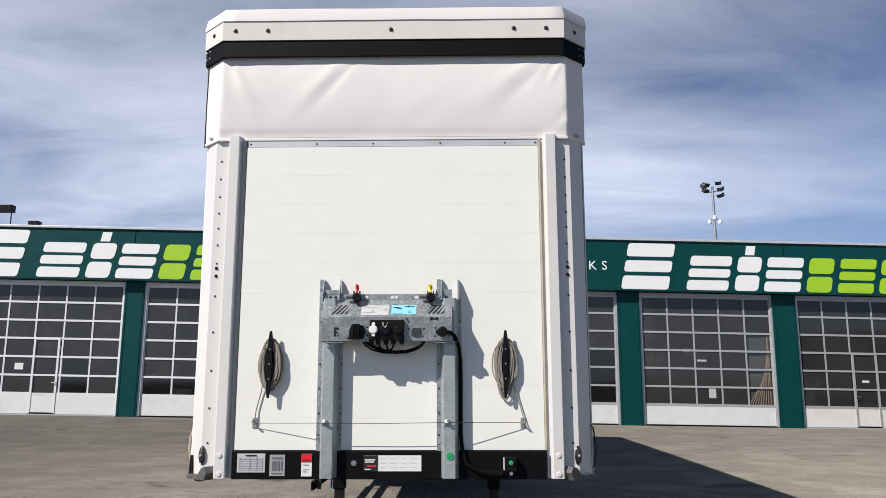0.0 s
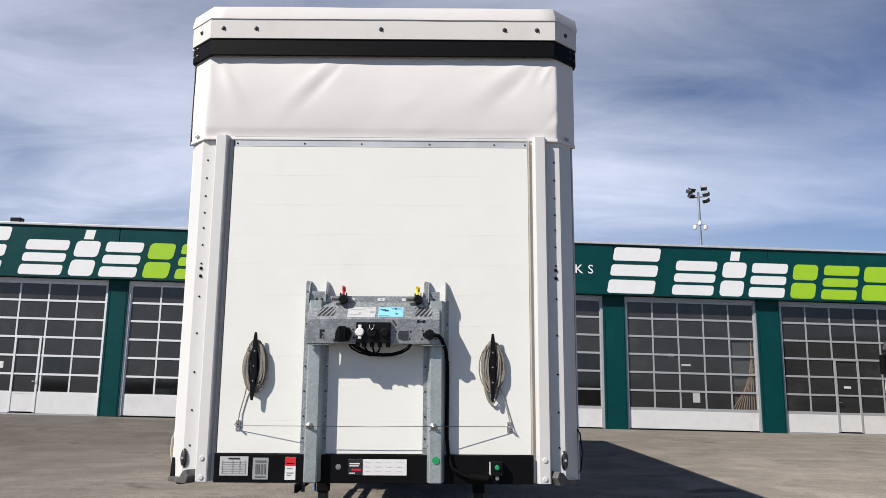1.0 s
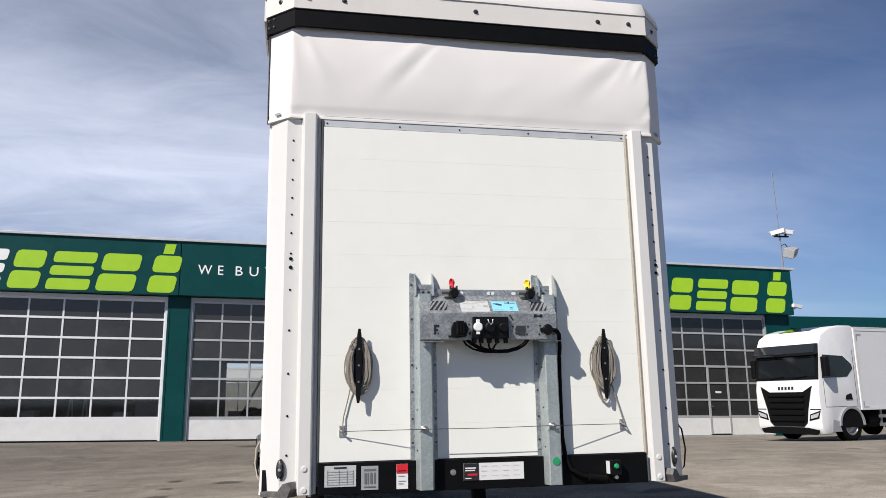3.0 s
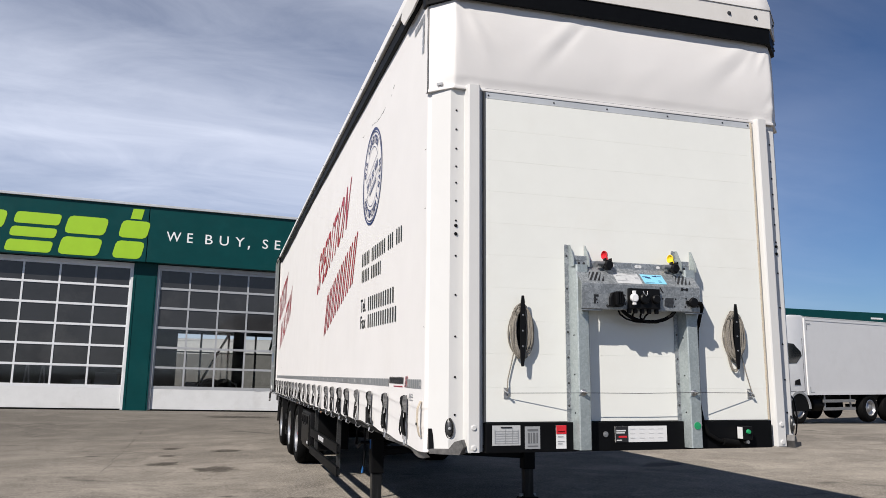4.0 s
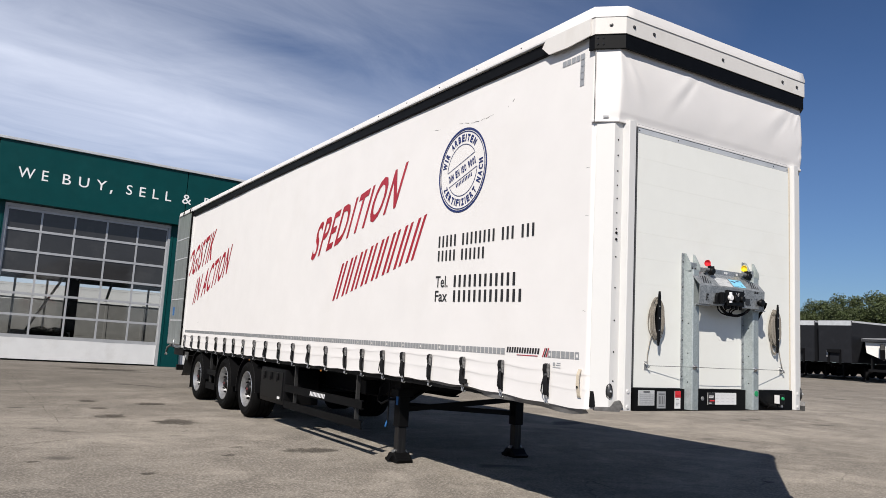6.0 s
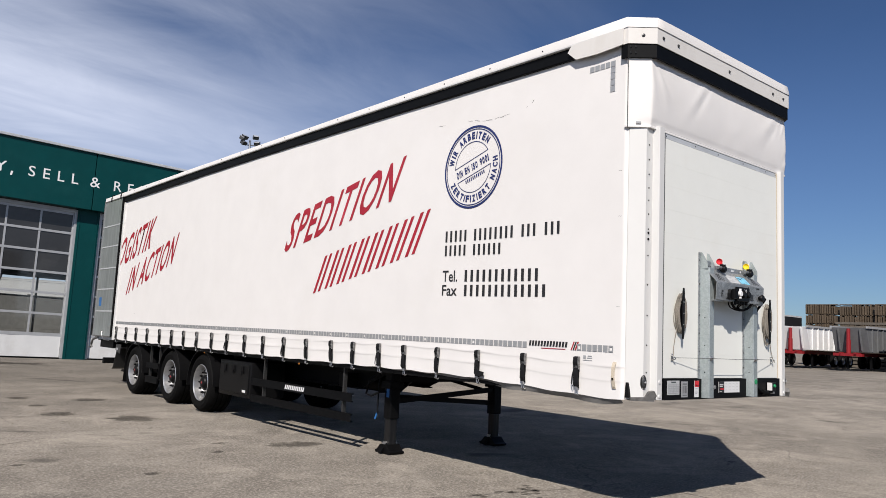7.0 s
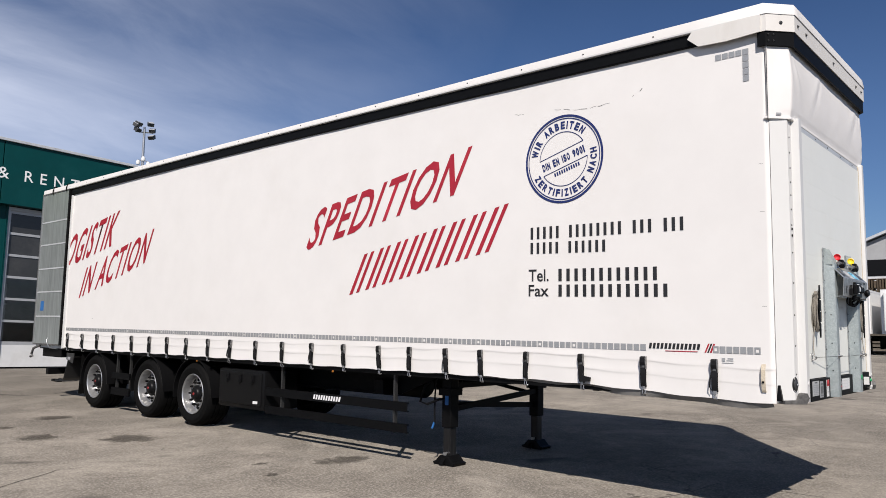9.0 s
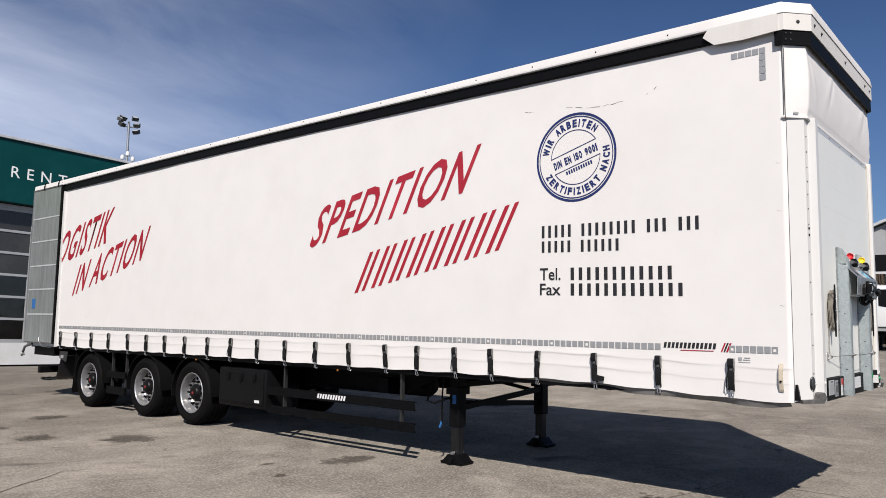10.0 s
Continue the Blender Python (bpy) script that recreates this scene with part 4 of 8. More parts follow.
def build_tarp_top():
    # creased front tarpaulin, hung a hand's breadth behind the rail
    plan = []
    cut = outline(0.016, -0.012, 0.130)
    for (xa, ya), (xb, yb), n in zip(cut, cut[1:], (16, 170, 16)):
        for i in range(n):
            plan.append((xa + (xb - xa) * i / n, ya + (yb - ya) * i / n))
    plan.append(cut[-1])
    plan = [(cut[0][0], 4.958)] + plan + [(cut[-1][0], 5.0)]
    # folds: foot (x, z), head (x, z), width, height; they run down from the rail to the hem
    folds = [(-1.28, 3.10, -1.50, 3.60, 0.050, 0.016), (-1.22, 3.30, -1.53, 3.60, 0.030, -0.010), (-1.20, 3.14, -0.78, 3.60, 0.060, 0.012), (-1.12, 3.10, -0.70, 3.58, 0.045, -0.010),
             (-0.05, 3.20, 0.50, 3.60, 0.070, 0.012), (0.10, 3.14, 0.62, 3.58, 0.050, -0.010), (0.42, 3.36, 0.62, 3.60, 0.030, 0.010), (0.56, 3.36, 0.68, 3.58, 0.022, 0.010),
             (0.64, 3.12, 0.74, 3.20, 0.025, 0.009), (0.60, 3.10, 0.76, 3.34, 0.022, -0.007), (-0.60, 3.12, -0.20, 3.34, 0.10, 0.005), (-1.52, 3.16, -1.58, 3.58, 0.030, 0.008)]

    def fold_height(x, z):
        d = 0.0
        for xa, za, xb, zb, wd, h in folds:
            ux, uz = xb - xa, zb - za
            t = ((x - xa) * ux + (z - za) * uz) / (ux * ux + uz * uz)
            px, pz = x - xa - t * ux, z - za - t * uz
            fade = math.exp(-((t - 0.75) / 0.42) ** 2) if t < 0.75 else math.exp(-((t - 0.75) / 0.30) ** 2)
            q = math.hypot(px, pz) / (wd * (0.45 + 0.9 * abs(1 - t)))
            d += 0.40 * h * fade * math.exp(-q * q)
        return d

    bm = bmesh.new()
    rows = 44
    grid = []
    for j in range(rows + 1):
        v = j / rows
        z = 3.062 + v * 0.60
        line = []
        for x, y in plan:
            inner = max(0.0, min(1.0, (1.24 - abs(x - MID)) / 0.12))
            d = 0.006 * noise.noise((x * 1.6, z * 1.6, 3.1)) + 0.0022 * noise.noise((x * 5, z * 5, 9)) + fold_height(x, z)
            belly = 0.020 * math.sin(math.pi * min(1, v * 1.02)) ** 0.8
            edge = min(1, abs(v) * 9) * min(1, 0.35 + (1 - v) * 5)
            dirn = Vector((x - MID, y - 6.0)).normalized()
            q = (belly * (0.25 + 0.75 * inner) + d * (0.4 + 0.6 * inner)) * edge
            line.append(bm.verts.new((x + dirn.x * q * 0.4, y - q, z + 0.002 * math.sin((x + 1.7) * 2.4) * (1 - v) ** 3)))
        grid.append(line)
    for j in range(rows):
        for i in range(len(plan) - 1):
            bm.faces.new((grid[j][i], grid[j][i + 1], grid[j + 1][i + 1], grid[j + 1][i]))
    tarp = tp("front_tarpaulin", bm, "tarp", "creased white tarpaulin above the front wall", None, 60)
    # flat hem bar along its foot, with a small tag at each end
    bm = bmesh.new()
    inner_cut = outline(0.002, -0.026, 0.130)
    outer_cut = outline(0.020, -0.006, 0.130)
    prism(bm, [(outer_cut[0][0], 4.99), *outer_cut, (outer_cut[3][0], 4.99), (inner_cut[3][0], 4.99), *inner_cut[::-1], (inner_cut[0][0], 4.99)], "z", 3.054, 3.072, 0.003)
    tp("hem", bm, "tarp", "", tarp, 50)
    for x in (-1.655, 0.785):
        bm = bmesh.new()
        box(bm, x - 0.020, x + 0.020, -0.003, 0.0, 3.084, 3.100)
        t_ = (x - cut[0][0]) / (cut[1][0] - cut[0][0]) if x < MID else (cut[3][0] - x) / (cut[3][0] - cut[2][0])
        ang = math.degrees(math.atan2(cut[0][1] - cut[1][1], cut[1][0] - cut[0][0]))
        bm.transform(Matrix.Translation((x, cut[0][1] + (cut[1][1] - cut[0][1]) * t_ - 0.012, 0)) @ pose(0, 0, 0, 0, 0, -ang if x < MID else ang) @ Matrix.Translation((-x, 0, 0)))
        tp("hem_tag", bm, "label_grey", "", tarp)
    # black rail round the top
    for name, mat, z0, z1, dx, dy, lab in (("top_rail", "black_rail", 3.626, 3.744, 0.036, 0.032, "black metal rail round the roof edge"),
                                          ("roof_skirt", "tarp_old", 3.738, 3.884, 0.042, 0.040, "white roof tarpaulin edge with fixing studs")):
        o = outline(dx, dy, 0.16)
        inner = outline(dx - 0.02, dy - 0.02, 0.16)
        bm = bmesh.new()
        pts = [(o[0][0], 5.02), *o, (o[3][0], 5.02), (inner[3][0], 5.02), *inner[::-1], (inner[0][0], 5.02)]
        prism(bm, pts, "z", z0, z1)
        rail = tp(name, bm, mat, lab)
        if name == "top_rail":
            for k in (0, 1):
                for z in (3.662, 3.712):
                    for off in (0.02, 0.06):
                        t = off / 0.22
                        x = o[0][0] + (o[1][0] - o[0][0]) * t if k == 0 else o[3][0] + (o[2][0] - o[3][0]) * t
                        y = o[0][1] + (o[1][1] - o[0][1]) * t
                        tp("rail_bolt", STUD, "steel", "", rail, None, (x, y - 0.002, z), 0.5)
        else:
            for x, y in ((-1.273, 0), (-0.448, 0), (0.371, 0), (-1.49, 0), (0.585, 0)):
                tp("stud", STUD, "steel", "", rail, None, (x, o[1][1], 3.806), 0.78)
            for x in (-1.655, 0.785):
                t = (abs(x - MID) - abs(o[1][0] - MID)) / (abs(o[0][0] - MID) - abs(o[1][0] - MID))
                tp("stud", STUD, "steel", "", rail, None, (x, o[1][1] + (o[0][1] - o[1][1]) * t, 3.806), 0.78, -45 if x < MID else 45)
    # roof: front cap in tarpaulin with a soft upper edge, and the long roof sheet
    o1, o2, o3 = outline(0.048, 0.046, 0.165), outline(0.040, 0.034, 0.17), outline(-0.02, -0.03, 0.2)
    bm = bmesh.new()
    loops = []
    for o, z in ((o1, 3.872), (o1, 3.892), (o2, 3.962), (o3, 3.982)):
        pts = [(o[0][0], REAR), *o, (o[3][0], REAR)]
        row = []
        for (xa, ya), (xb, yb) in zip(pts, pts[1:]):
            for i in range(24):
                t = i / 24
                x, y = xa + (xb - xa) * t, ya + (yb - ya) * t
                row.append(bm.verts.new((x, y, z + bow(y) * (1.0 if z < 3.93 else 0.15) + 0.004 * noise.noise((x * 3, y * 3, z * 9)))))
        row.append(bm.verts.new((*pts[-1], z)))
        loops.append(row)
    for a, b in zip(loops, loops[1:]):
        for i in range(len(a) - 1):
            bm.faces.new((a[i], a[i + 1], b[i + 1], b[i]))
    bm.faces.new(loops[-1])
    tp("roof_sheet", bm, "tarp", "white tarpaulin roof", None, 50)
    # long side rails: white edge above, black track below
    for side in (0, 1):
        f = (lambda x: x) if side == 0 else mirrored
        bm = bmesh.new()
        long_strip(bm, [(f(-1.744), 3.856), (f(-1.751), 3.862), (f(-1.7515), 3.876), (f(-1.70), 3.876), (f(-1.70), 3.856)], 5.03, REAR)
        edge = tp("roof_edge", bm, "white_metal", "white roof edge strip with small rivets")
        for k in range(19 if side == 0 else 0):
            y = 5.87 + 0.68 * k
            tp("rivet", RIVET, "black", "", edge, None, (f(-1.7475), y, 3.904 + bow(y)), 1.1, -90)
        bm = bmesh.new()
        long_strip(bm, [(f(-1.722), 3.750), (f(-1.728), 3.758), (f(-1.726), 3.855), (f(-1.69), 3.855), (f(-1.69), 3.750)], 5.03, 17.38)
        tp("curtain_track", bm, "black_rail", "black curtain track under the roof edge")
    # loose white flap at the front corner of the roof skirt
    bm = bmesh.new()
    pts = [(4.99, 3.872), (4.99, 3.735), (5.25, 3.722), (5.48, 3.733), (5.57, 3.812), (5.53, 3.868)]
    prism(bm, pts, "x", -1.756, -1.744)
    tp("roof_flap", bm, "tarp_old", "loose white tarpaulin flap over the curtain track")


def curtain_x(y, z):
    """Face of the side curtain: flat, a little slack, two sewn lines near the foot."""
    d = 0.012 * noise.noise((y * 0.35, z * 0.5, 1.7)) + 0.004 * noise.noise((y * 1.3, z * 1.1, 5))
    d += 0.010 * math.exp(-((z - 2.6) / 1.0) ** 2)
    wave = math.sin((y - 5.43) * 2 * math.pi / 0.556)
    if z < 1.25:
        d += 0.0015 * (1.25 - z) / 0.3 * wave + 0.0008 * math.exp(-((z - 1.10) / 0.02) ** 2)
    return L_X - d


def hem_low(y):
    """Height of the curtain's lower edge: scalloped between the straps, slack towards the front corner."""
    return 0.954 + 0.005 * math.cos((y - 5.43) * 2 * math.pi / 0.556) + 0.005 * math.sin(y * 1.1) - 0.046 * max(0.0, min(1.0, (6.9 - y) / 1.5)) ** 1.3


def build_curtain():
    ys = [4.968 + 0.012 * i for i in range(15)] + [5.148 + (17.36 - 5.148) * i / 400 for i in range(401)]
    zs = [0.0, 0.02, 0.05, 0.08, 0.10, 0.115, 0.124, 0.130, 0.136, 0.142, 0.15, 0.165, 0.18, 0.20, 0.22, 0.232, 0.238, 0.244, 0.250, 0.256, 0.265, 0.28, 0.32] + [0.32 + 0.12 * k for k in range(1, 22)]
    top = zs[-1]
    bm = bmesh.new()
    grid = []
    for z in zs:
        row = []
        for y in ys:
            low = hem_low(y)
            zz = low + (3.775 + bow(y) - low) * z / top if z > 0.32 else low + z * (0.32 * (3.775 + bow(y) - low) / top) / 0.32
            d = 0.0
            # creases where the straps pull: the cloth bellies out above and tucks in under each one
            for c, h in ((0.244, 0.0050), (0.136, 0.0030)):
                k = max(0.0, 0.55 + 0.9 * noise.noise((y * 1.9, c * 9, 2.0)))
                far = z - c - 0.004 * noise.noise((y * 2.1, c, 4))
                d -= h * k * (math.exp(-(far / 0.035) ** 2) if far > 0 else math.exp(-(far / 0.006) ** 2))
            x = curtain_x(y, zz) + d - 0.006 * max(0, 0.1 - z) * 5 * (1 + math.sin(y * 4.3)) + 0.022 * max(0.0, 1 - (y - 4.968) / 0.03) ** 2
            row.append(bm.verts.new((x, y, zz)))
        grid.append(row)
    # turned-in bottom hem
    row = [bm.verts.new((v.co.x + 0.05, v.co.y, v.co.z + 0.012)) for v in grid[0]]
    grid.insert(0, row)
    for a, b in zip(grid, grid[1:]):
        for i in range(len(ys) - 1):
            bm.faces.new((a[i], a[i + 1], b[i + 1], b[i]))
    c = tp("side_curtain", bm, "tarp", "white tarpaulin side curtain with printed lettering, strapped at the foot", None, 70)
    # grey slack underside by the front corner
    bm = bmesh.new()
    n = 40
    prev = None
    for i in range(n + 1):
        t = i / n
        y = 4.99 + 3.1 * t
        w = 0.058 * (1 - t) ** 0.7 * min(1.0, 0.35 + 5 * t) * (1 + 0.25 * math.sin(y * 5.3)) + 0.004
        low = hem_low(y)
        a, b = bm.verts.new((L_X + 0.002, y, low + 0.004)), bm.verts.new((L_X + 0.040 + 0.015 * math.sin(y * 7), y, low - w))
        if prev:
            bm.faces.new((prev[0], a, b, prev[1]))
        prev = (a, b)
    tp("curtain_underside", bm, "tarp_grey", "dirty grey underside of the slack curtain hem", c)
    # right curtain, plain
    bm = bmesh.new()
    box(bm, R_X - 0.004, R_X + 0.004, 4.99, 17.36, 0.92, 3.74)
    tp("side_curtain", bm, "tarp")
    # dark strip painting the gap's shade at the curtain's front edge, beside the front tarpaulin
    bm = bmesh.new()
    tube(bm, [(-1.7165 + 0.0006 * math.sin(k * 0.7), 4.9625, 3.05 + 0.022 * k) for k in range(27)], 0.0038, 6)
    tp("edge_piping", bm, "shade_scuff", "", c, 50)
    # added filler that keeps the corner gap's shade shallow, and the front curtain pole
    bm = bmesh.new()
    box(bm, -1.684, -1.62, 4.968, 4.99, 0.95, 3.06)
    tp("corner_return", bm, "white_metal")
    bm = bmesh.new()
    tube(bm, [(-1.664, 4.984, 0.95), (-1.664, 4.984, 3.66)], 0.011, 8)
    tp("curtain_pole", bm, "white_metal", "", None, 40)
    bm = bmesh.new()
    prism(bm, [(4.925, 0.925), (4.965, 0.925), (4.962, 0.97), (4.955, 1.04), (4.942, 1.04)], "x", -1.690, -1.664)
    tp("pole_foot", bm, "plastic")
    return c


build_front()
build_tarp_top()
curtain = build_curtain()


# ---- print on the side curtain ----
def on_curtain(y, z, off=0.004):
    return (curtain_x(y, z) - off, y, z)


def settle_on_curtain(me, off):
    n = len(me.vertices)
    co = np.empty(n * 3)
    me.vertices.foreach_get("co", co)
    co = co.reshape(-1, 3)
    for k in range(n):
        co[k, 0] = curtain_x(co[k, 1], co[k, 2]) - off
    co += np.array(T_IN.translation)
    me.vertices.foreach_set("co", co.astype(np.float32).ravel())


def side_text(name, body, start, end, rise, mat, label="", bold=0.0, spacing=1.0):
    """Text from start to end along its foot, both (y, z); rise is the (y, z) step from foot to head."""
    me, uv, _ = written(body, bold, spacing)
    co = np.zeros((len(me.vertices), 3))
    a, e, r = np.array(start), np.array(end), np.array(rise)
    co[:, 1:] = a + uv[:, :1] * (e - a) + uv[:, 1:] * r
    me.vertices.foreach_set("co", co.astype(np.float32).ravel())
    settle_on_curtain(me, 0.004)
    me.materials.clear()
    me.materials.append(M[mat])
    return part(name, me, None, curtain, label)


def side_bars(name, start, end, rise, spans, mat, label=""):
    for k, span in enumerate(spans):
        bm = bmesh.new()
        bars(bm, (0, *start), (0, end[0] - start[0], end[1] - start[1]), (0, *rise), (span,))
        me = mesh_of(name, bm, M[mat])
        settle_on_curtain(me, 0.004)
        part(name, me, None, curtain, label if k == 0 else "")


def letter_bars(widths, gap=0.28):
    """One bar a letter: widths in letters, None for a space; spans run from 0 to 1."""
    total = sum(1.0 if w is None else w for w in widths)
    at, out = 0.0, []
    for w in widths:
        if w is None:
            at += 1.0 / total
            continue
        out.append(((at + gap * 0.5 * w / total), at + (w - gap * 0.5 * w) / total, 0.0, 1.0))
        at += w / total
    return out


def build_print():
    side_text("printed_word", "SPEDITION", (10.50, 2.335), (8.10, 2.78), (-0.245, 0.50), "red", "slanting red painted capitals", 0.016, 1.16)
    spans = []
    for k in range(8):
        o = k / 8
        spans += [(o + 0.012, o + 0.038, 0.0, 1.0), (o + 0.066, o + 0.090, 0.0, 1.0)]
    side_bars("printed_bar", (9.69, 1.775), (7.56, 2.19), (-0.24, 0.46), spans, "red", "slanting red printed bar")
    side_text("printed_word", "LOGISTIK", (17.80, 2.33), (15.72, 2.70), (-0.29, 0.62), "red", "slanting red painted capitals", 0.016, 1.16)
    side_text("printed_word", "IN ACTION", (16.84, 1.83), (14.52, 2.36), (-0.26, 0.55), "red", "slanting red painted capitals", 0.016, 1.16)
    for y0, y1, z, h, pat in ((7.16, 5.63, 2.262, 0.112, (1,) * 5 + (None,) + (1,) * 8 + (None,) + (1,) * 3 + (None,) + (1,) * 3),
                              (7.16, 6.34, 2.125, 0.105, (1,) * 5 + (None,) + (1,) * 6),
                              (6.86, 5.86, 1.862, 0.112, (1,) * 12), (6.86, 5.77, 1.722, 0.108, (1,) * 13)):
        side_bars("printed_bar", (y0, z), (y1, z - 0.018), (0, h), letter_bars(pat, 0.58), "ink", "plain black printed bar")
    side_text("printed_word", "Tel.", (7.16, 1.866), (6.94, 1.863), (0, 0.112), "ink", "black printed word", 0.012)
    side_text("printed_word", "Fax", (7.16, 1.727), (6.94, 1.724), (0, 0.108), "ink", "black printed word", 0.012)
    # round stamp
    cy, cz, tilt = 6.785, 2.99, radians(17)

    def place(u, v):
        return (cy - (u * math.cos(tilt) - v * math.sin(tilt)), cz + u * math.sin(tilt) + v * math.cos(tilt))

    def stamp_part(name, quads, label=""):
        bm = bmesh.new()
        for q in quads:
            bm.faces.new([bm.verts.new((0, *place(*p))) for p in q])
        me = mesh_of(name, bm, M["navy"])
        settle_on_curtain(me, 0.004)
        return part(name, me, None, curtain, label)

    def ring(r0, r1, a0=0.0, a1=360.0, n=72):
        ang = [radians(a0 + (a1 - a0) * k / n) for k in range(n + 1)]
        return [((r0 * math.cos(p), r0 * math.sin(p)), (r1 * math.cos(p), r1 * math.sin(p)), (r1 * math.cos(q), r1 * math.sin(q)), (r0 * math.cos(q), r0 * math.sin(q))) for p, q in zip(ang, ang[1:])]

    stamp_part("stamp_ring", ring(0.393, 0.414), "navy blue printed ring")
    stamp_part("stamp_ring", ring(0.374, 0.383))
    c = math.degrees(math.asin(0.075 / 0.255))
    half = 0.255 * math.cos(radians(c))
    stamp_part("stamp_arch", ring(0.250, 0.256, c, 180 - c, 36) + [((-half, 0.072), (half, 0.072), (half, 0.078), (-half, 0.078))])
    stamp_part("stamp_arch", ring(0.250, 0.256, 180 + c, 360 - c, 36) + [((-half, -0.078), (half, -0.078), (half, -0.072), (-half, -0.072))])

    def stamp_text(body, spots, h):
        for ch, (u, v, turn_, w) in zip(body, spots):
            if ch == " ":
                continue
            me, uv, _ = written(ch, 0.045)
            co = np.zeros((len(me.vertices), 3))
            for k, (a, b) in enumerate(uv):
                p, q = (a - 0.5) * w, (b - 0.5) * h
                yz = place(u + p * math.cos(turn_) - q * math.sin(turn_), v + p * math.sin(turn_) + q * math.cos(turn_))
                co[k, 1:] = yz
            me.vertices.foreach_set("co", co.astype(np.float32).ravel())
            settle_on_curtain(me, 0.004)
            me.materials.clear()
            me.materials.append(M["navy"])
            part("stamp_letter", me, None, curtain)

    def wide(ch):
        return {"1": 0.020, "I": 0.014, "W": 0.068, " ": 0.03, "M": 0.06}.get(ch, 0.045)

    def arc(body, r, mid, span, under=False):
        ws = [wide(ch) + 0.016 for ch in body]
        total, at, out = sum(ws), 0.0, []
        for ch, w in zip(body, ws):
            f = (at + w / 2) / total - 0.5
            at += w
            ang = radians(mid - f * span) if not under else radians(mid + f * span)
            out.append((r * math.cos(ang), r * math.sin(ang), ang - math.pi / 2 if not under else ang + math.pi / 2, wide(ch)))
        return out

    stamp_text("WIR ARBEITEN", arc("WIR ARBEITEN", 0.317, 92, 128), 0.072)
    stamp_text("ZERTIFIZIERT NACH", arc("ZERTIFIZIERT NACH", 0.317, 272, 168, True), 0.068)
    body = "DIN EN ISO 9001"
    total = sum(wide(ch) * 0.78 + 0.0085 for ch in body) - 0.0085
    row, at = [], -0.232
    for ch in body:
        w = wide(ch) * 0.78 * 0.464 / total
        row.append((at + w / 2, 0.0, 0.0, w))
        at += w + 0.0085 * 0.464 / total
    stamp_text("DIN EN ISO 9001", row, 0.072)
    stamp_part("stamp_bars", [((-0.13 + 0.026 * k, -0.128), (-0.115 + 0.026 * k, -0.128), (-0.115 + 0.026 * k, -0.094), (-0.13 + 0.026 * k, -0.094)) for k in range(11)])
    # reflective tape along the foot and at the upper front corner
    def tape_piece(bm):
        me = mesh_of("tape_square", bm, M["tape"])
        settle_on_curtain(me, 0.004)
        part("tape_square", me, None, curtain)

    ys = [5.066 + 0.0527 * i for i in range(7)] + [5.99 + 0.0600 * i for i in range(188)]
    for k, y in enumerate(ys):
        if y < 17.3:
            if k % 6 == 0 and k != 12:
                spans = ((0, 1, 0, 0.25), (0, 1, 0.75, 1), (0, 0.25, 0.25, 0.75), (0.75, 1, 0.25, 0.75))
            else:
                spans = ((0, 1, 0, 1),)
            bm = bmesh.new()
            w = 0.045 if k < 7 else 0.05
            bars(bm, (0, y + w, 1.262), (0, -w, 0), (0, 0, 0.052), spans)
            tape_piece(bm)
    for name, cells in (("tape_square", [(5.145 + 0.054 * i, 3.597) for i in range(5)] + [(5.145, 3.597 - 0.054 * i) for i in range(1, 5)]),):
        for y_, z_ in cells:
            bm = bmesh.new()
            bars(bm, (0, y_, z_), (0, -0.047, 0), (0, 0, 0.047), ((0, 1, 0, 1),))
            tape_piece(bm)
    # maker's mark as plain bars, with a striped red emblem
    side_bars("printed_bar", (5.970, 1.282), (5.530, 1.282), (-0.008, 0.045), letter_bars((1,) * 13, 0.34), "ink", "plain black printed bar")
    side_bars("maker_line", (5.82, 1.262), (5.55, 1.263), (0, 0.006), ((0, 1, 0, 1),), "red", "thin red line")
    side_bars("maker_emblem", (5.495, 1.262), (5.437, 1.262), (-0.03, 0.07), ((0.0, 0.22, 0, 1), (0.72, 0.98, 0, 1)), "red", "slanted red stripe emblem")
    side_bars("maker_emblem", (5.495, 1.262), (5.437, 1.262), (-0.03, 0.07), ((0.36, 0.6, 0, 1),), "ink")
    side_bars("small_label", (5.36, 1.185), (5.27, 1.185), (0, 0.045), ((0, 1, 0, 0.12), (0, 0.3, 0.3, 0.9), (0.4, 1, 0.4, 0.55), (0.5, 1, 0.75, 0.9)), "label_grey", "faded small printed label")
    # scuffs in the tarpaulin: thin broken lines
    rnd = random.Random(4)
    for pts in (((7.34, 3.500), (7.28, 3.490), (7.22, 3.486)), ((6.88, 3.475), (6.75, 3.450), (6.60, 3.422), (6.47, 3.419), (6.38, 3.420), (6.28, 3.430)), ((6.09, 3.45), (6.06, 3.465)), ((6.02, 3.485), (5.99, 3.505)), ((16.3, 1.46), (16.2, 1.49))):
        fine = []
        for (a, b), (c_, d) in zip(pts, pts[1:]):
            fine += [(a + (c_ - a) * t / 4, b + (d - b) * t / 4 + 0.005 * math.sin(7 * (a + t))) for t in range(4)]
        k = 0
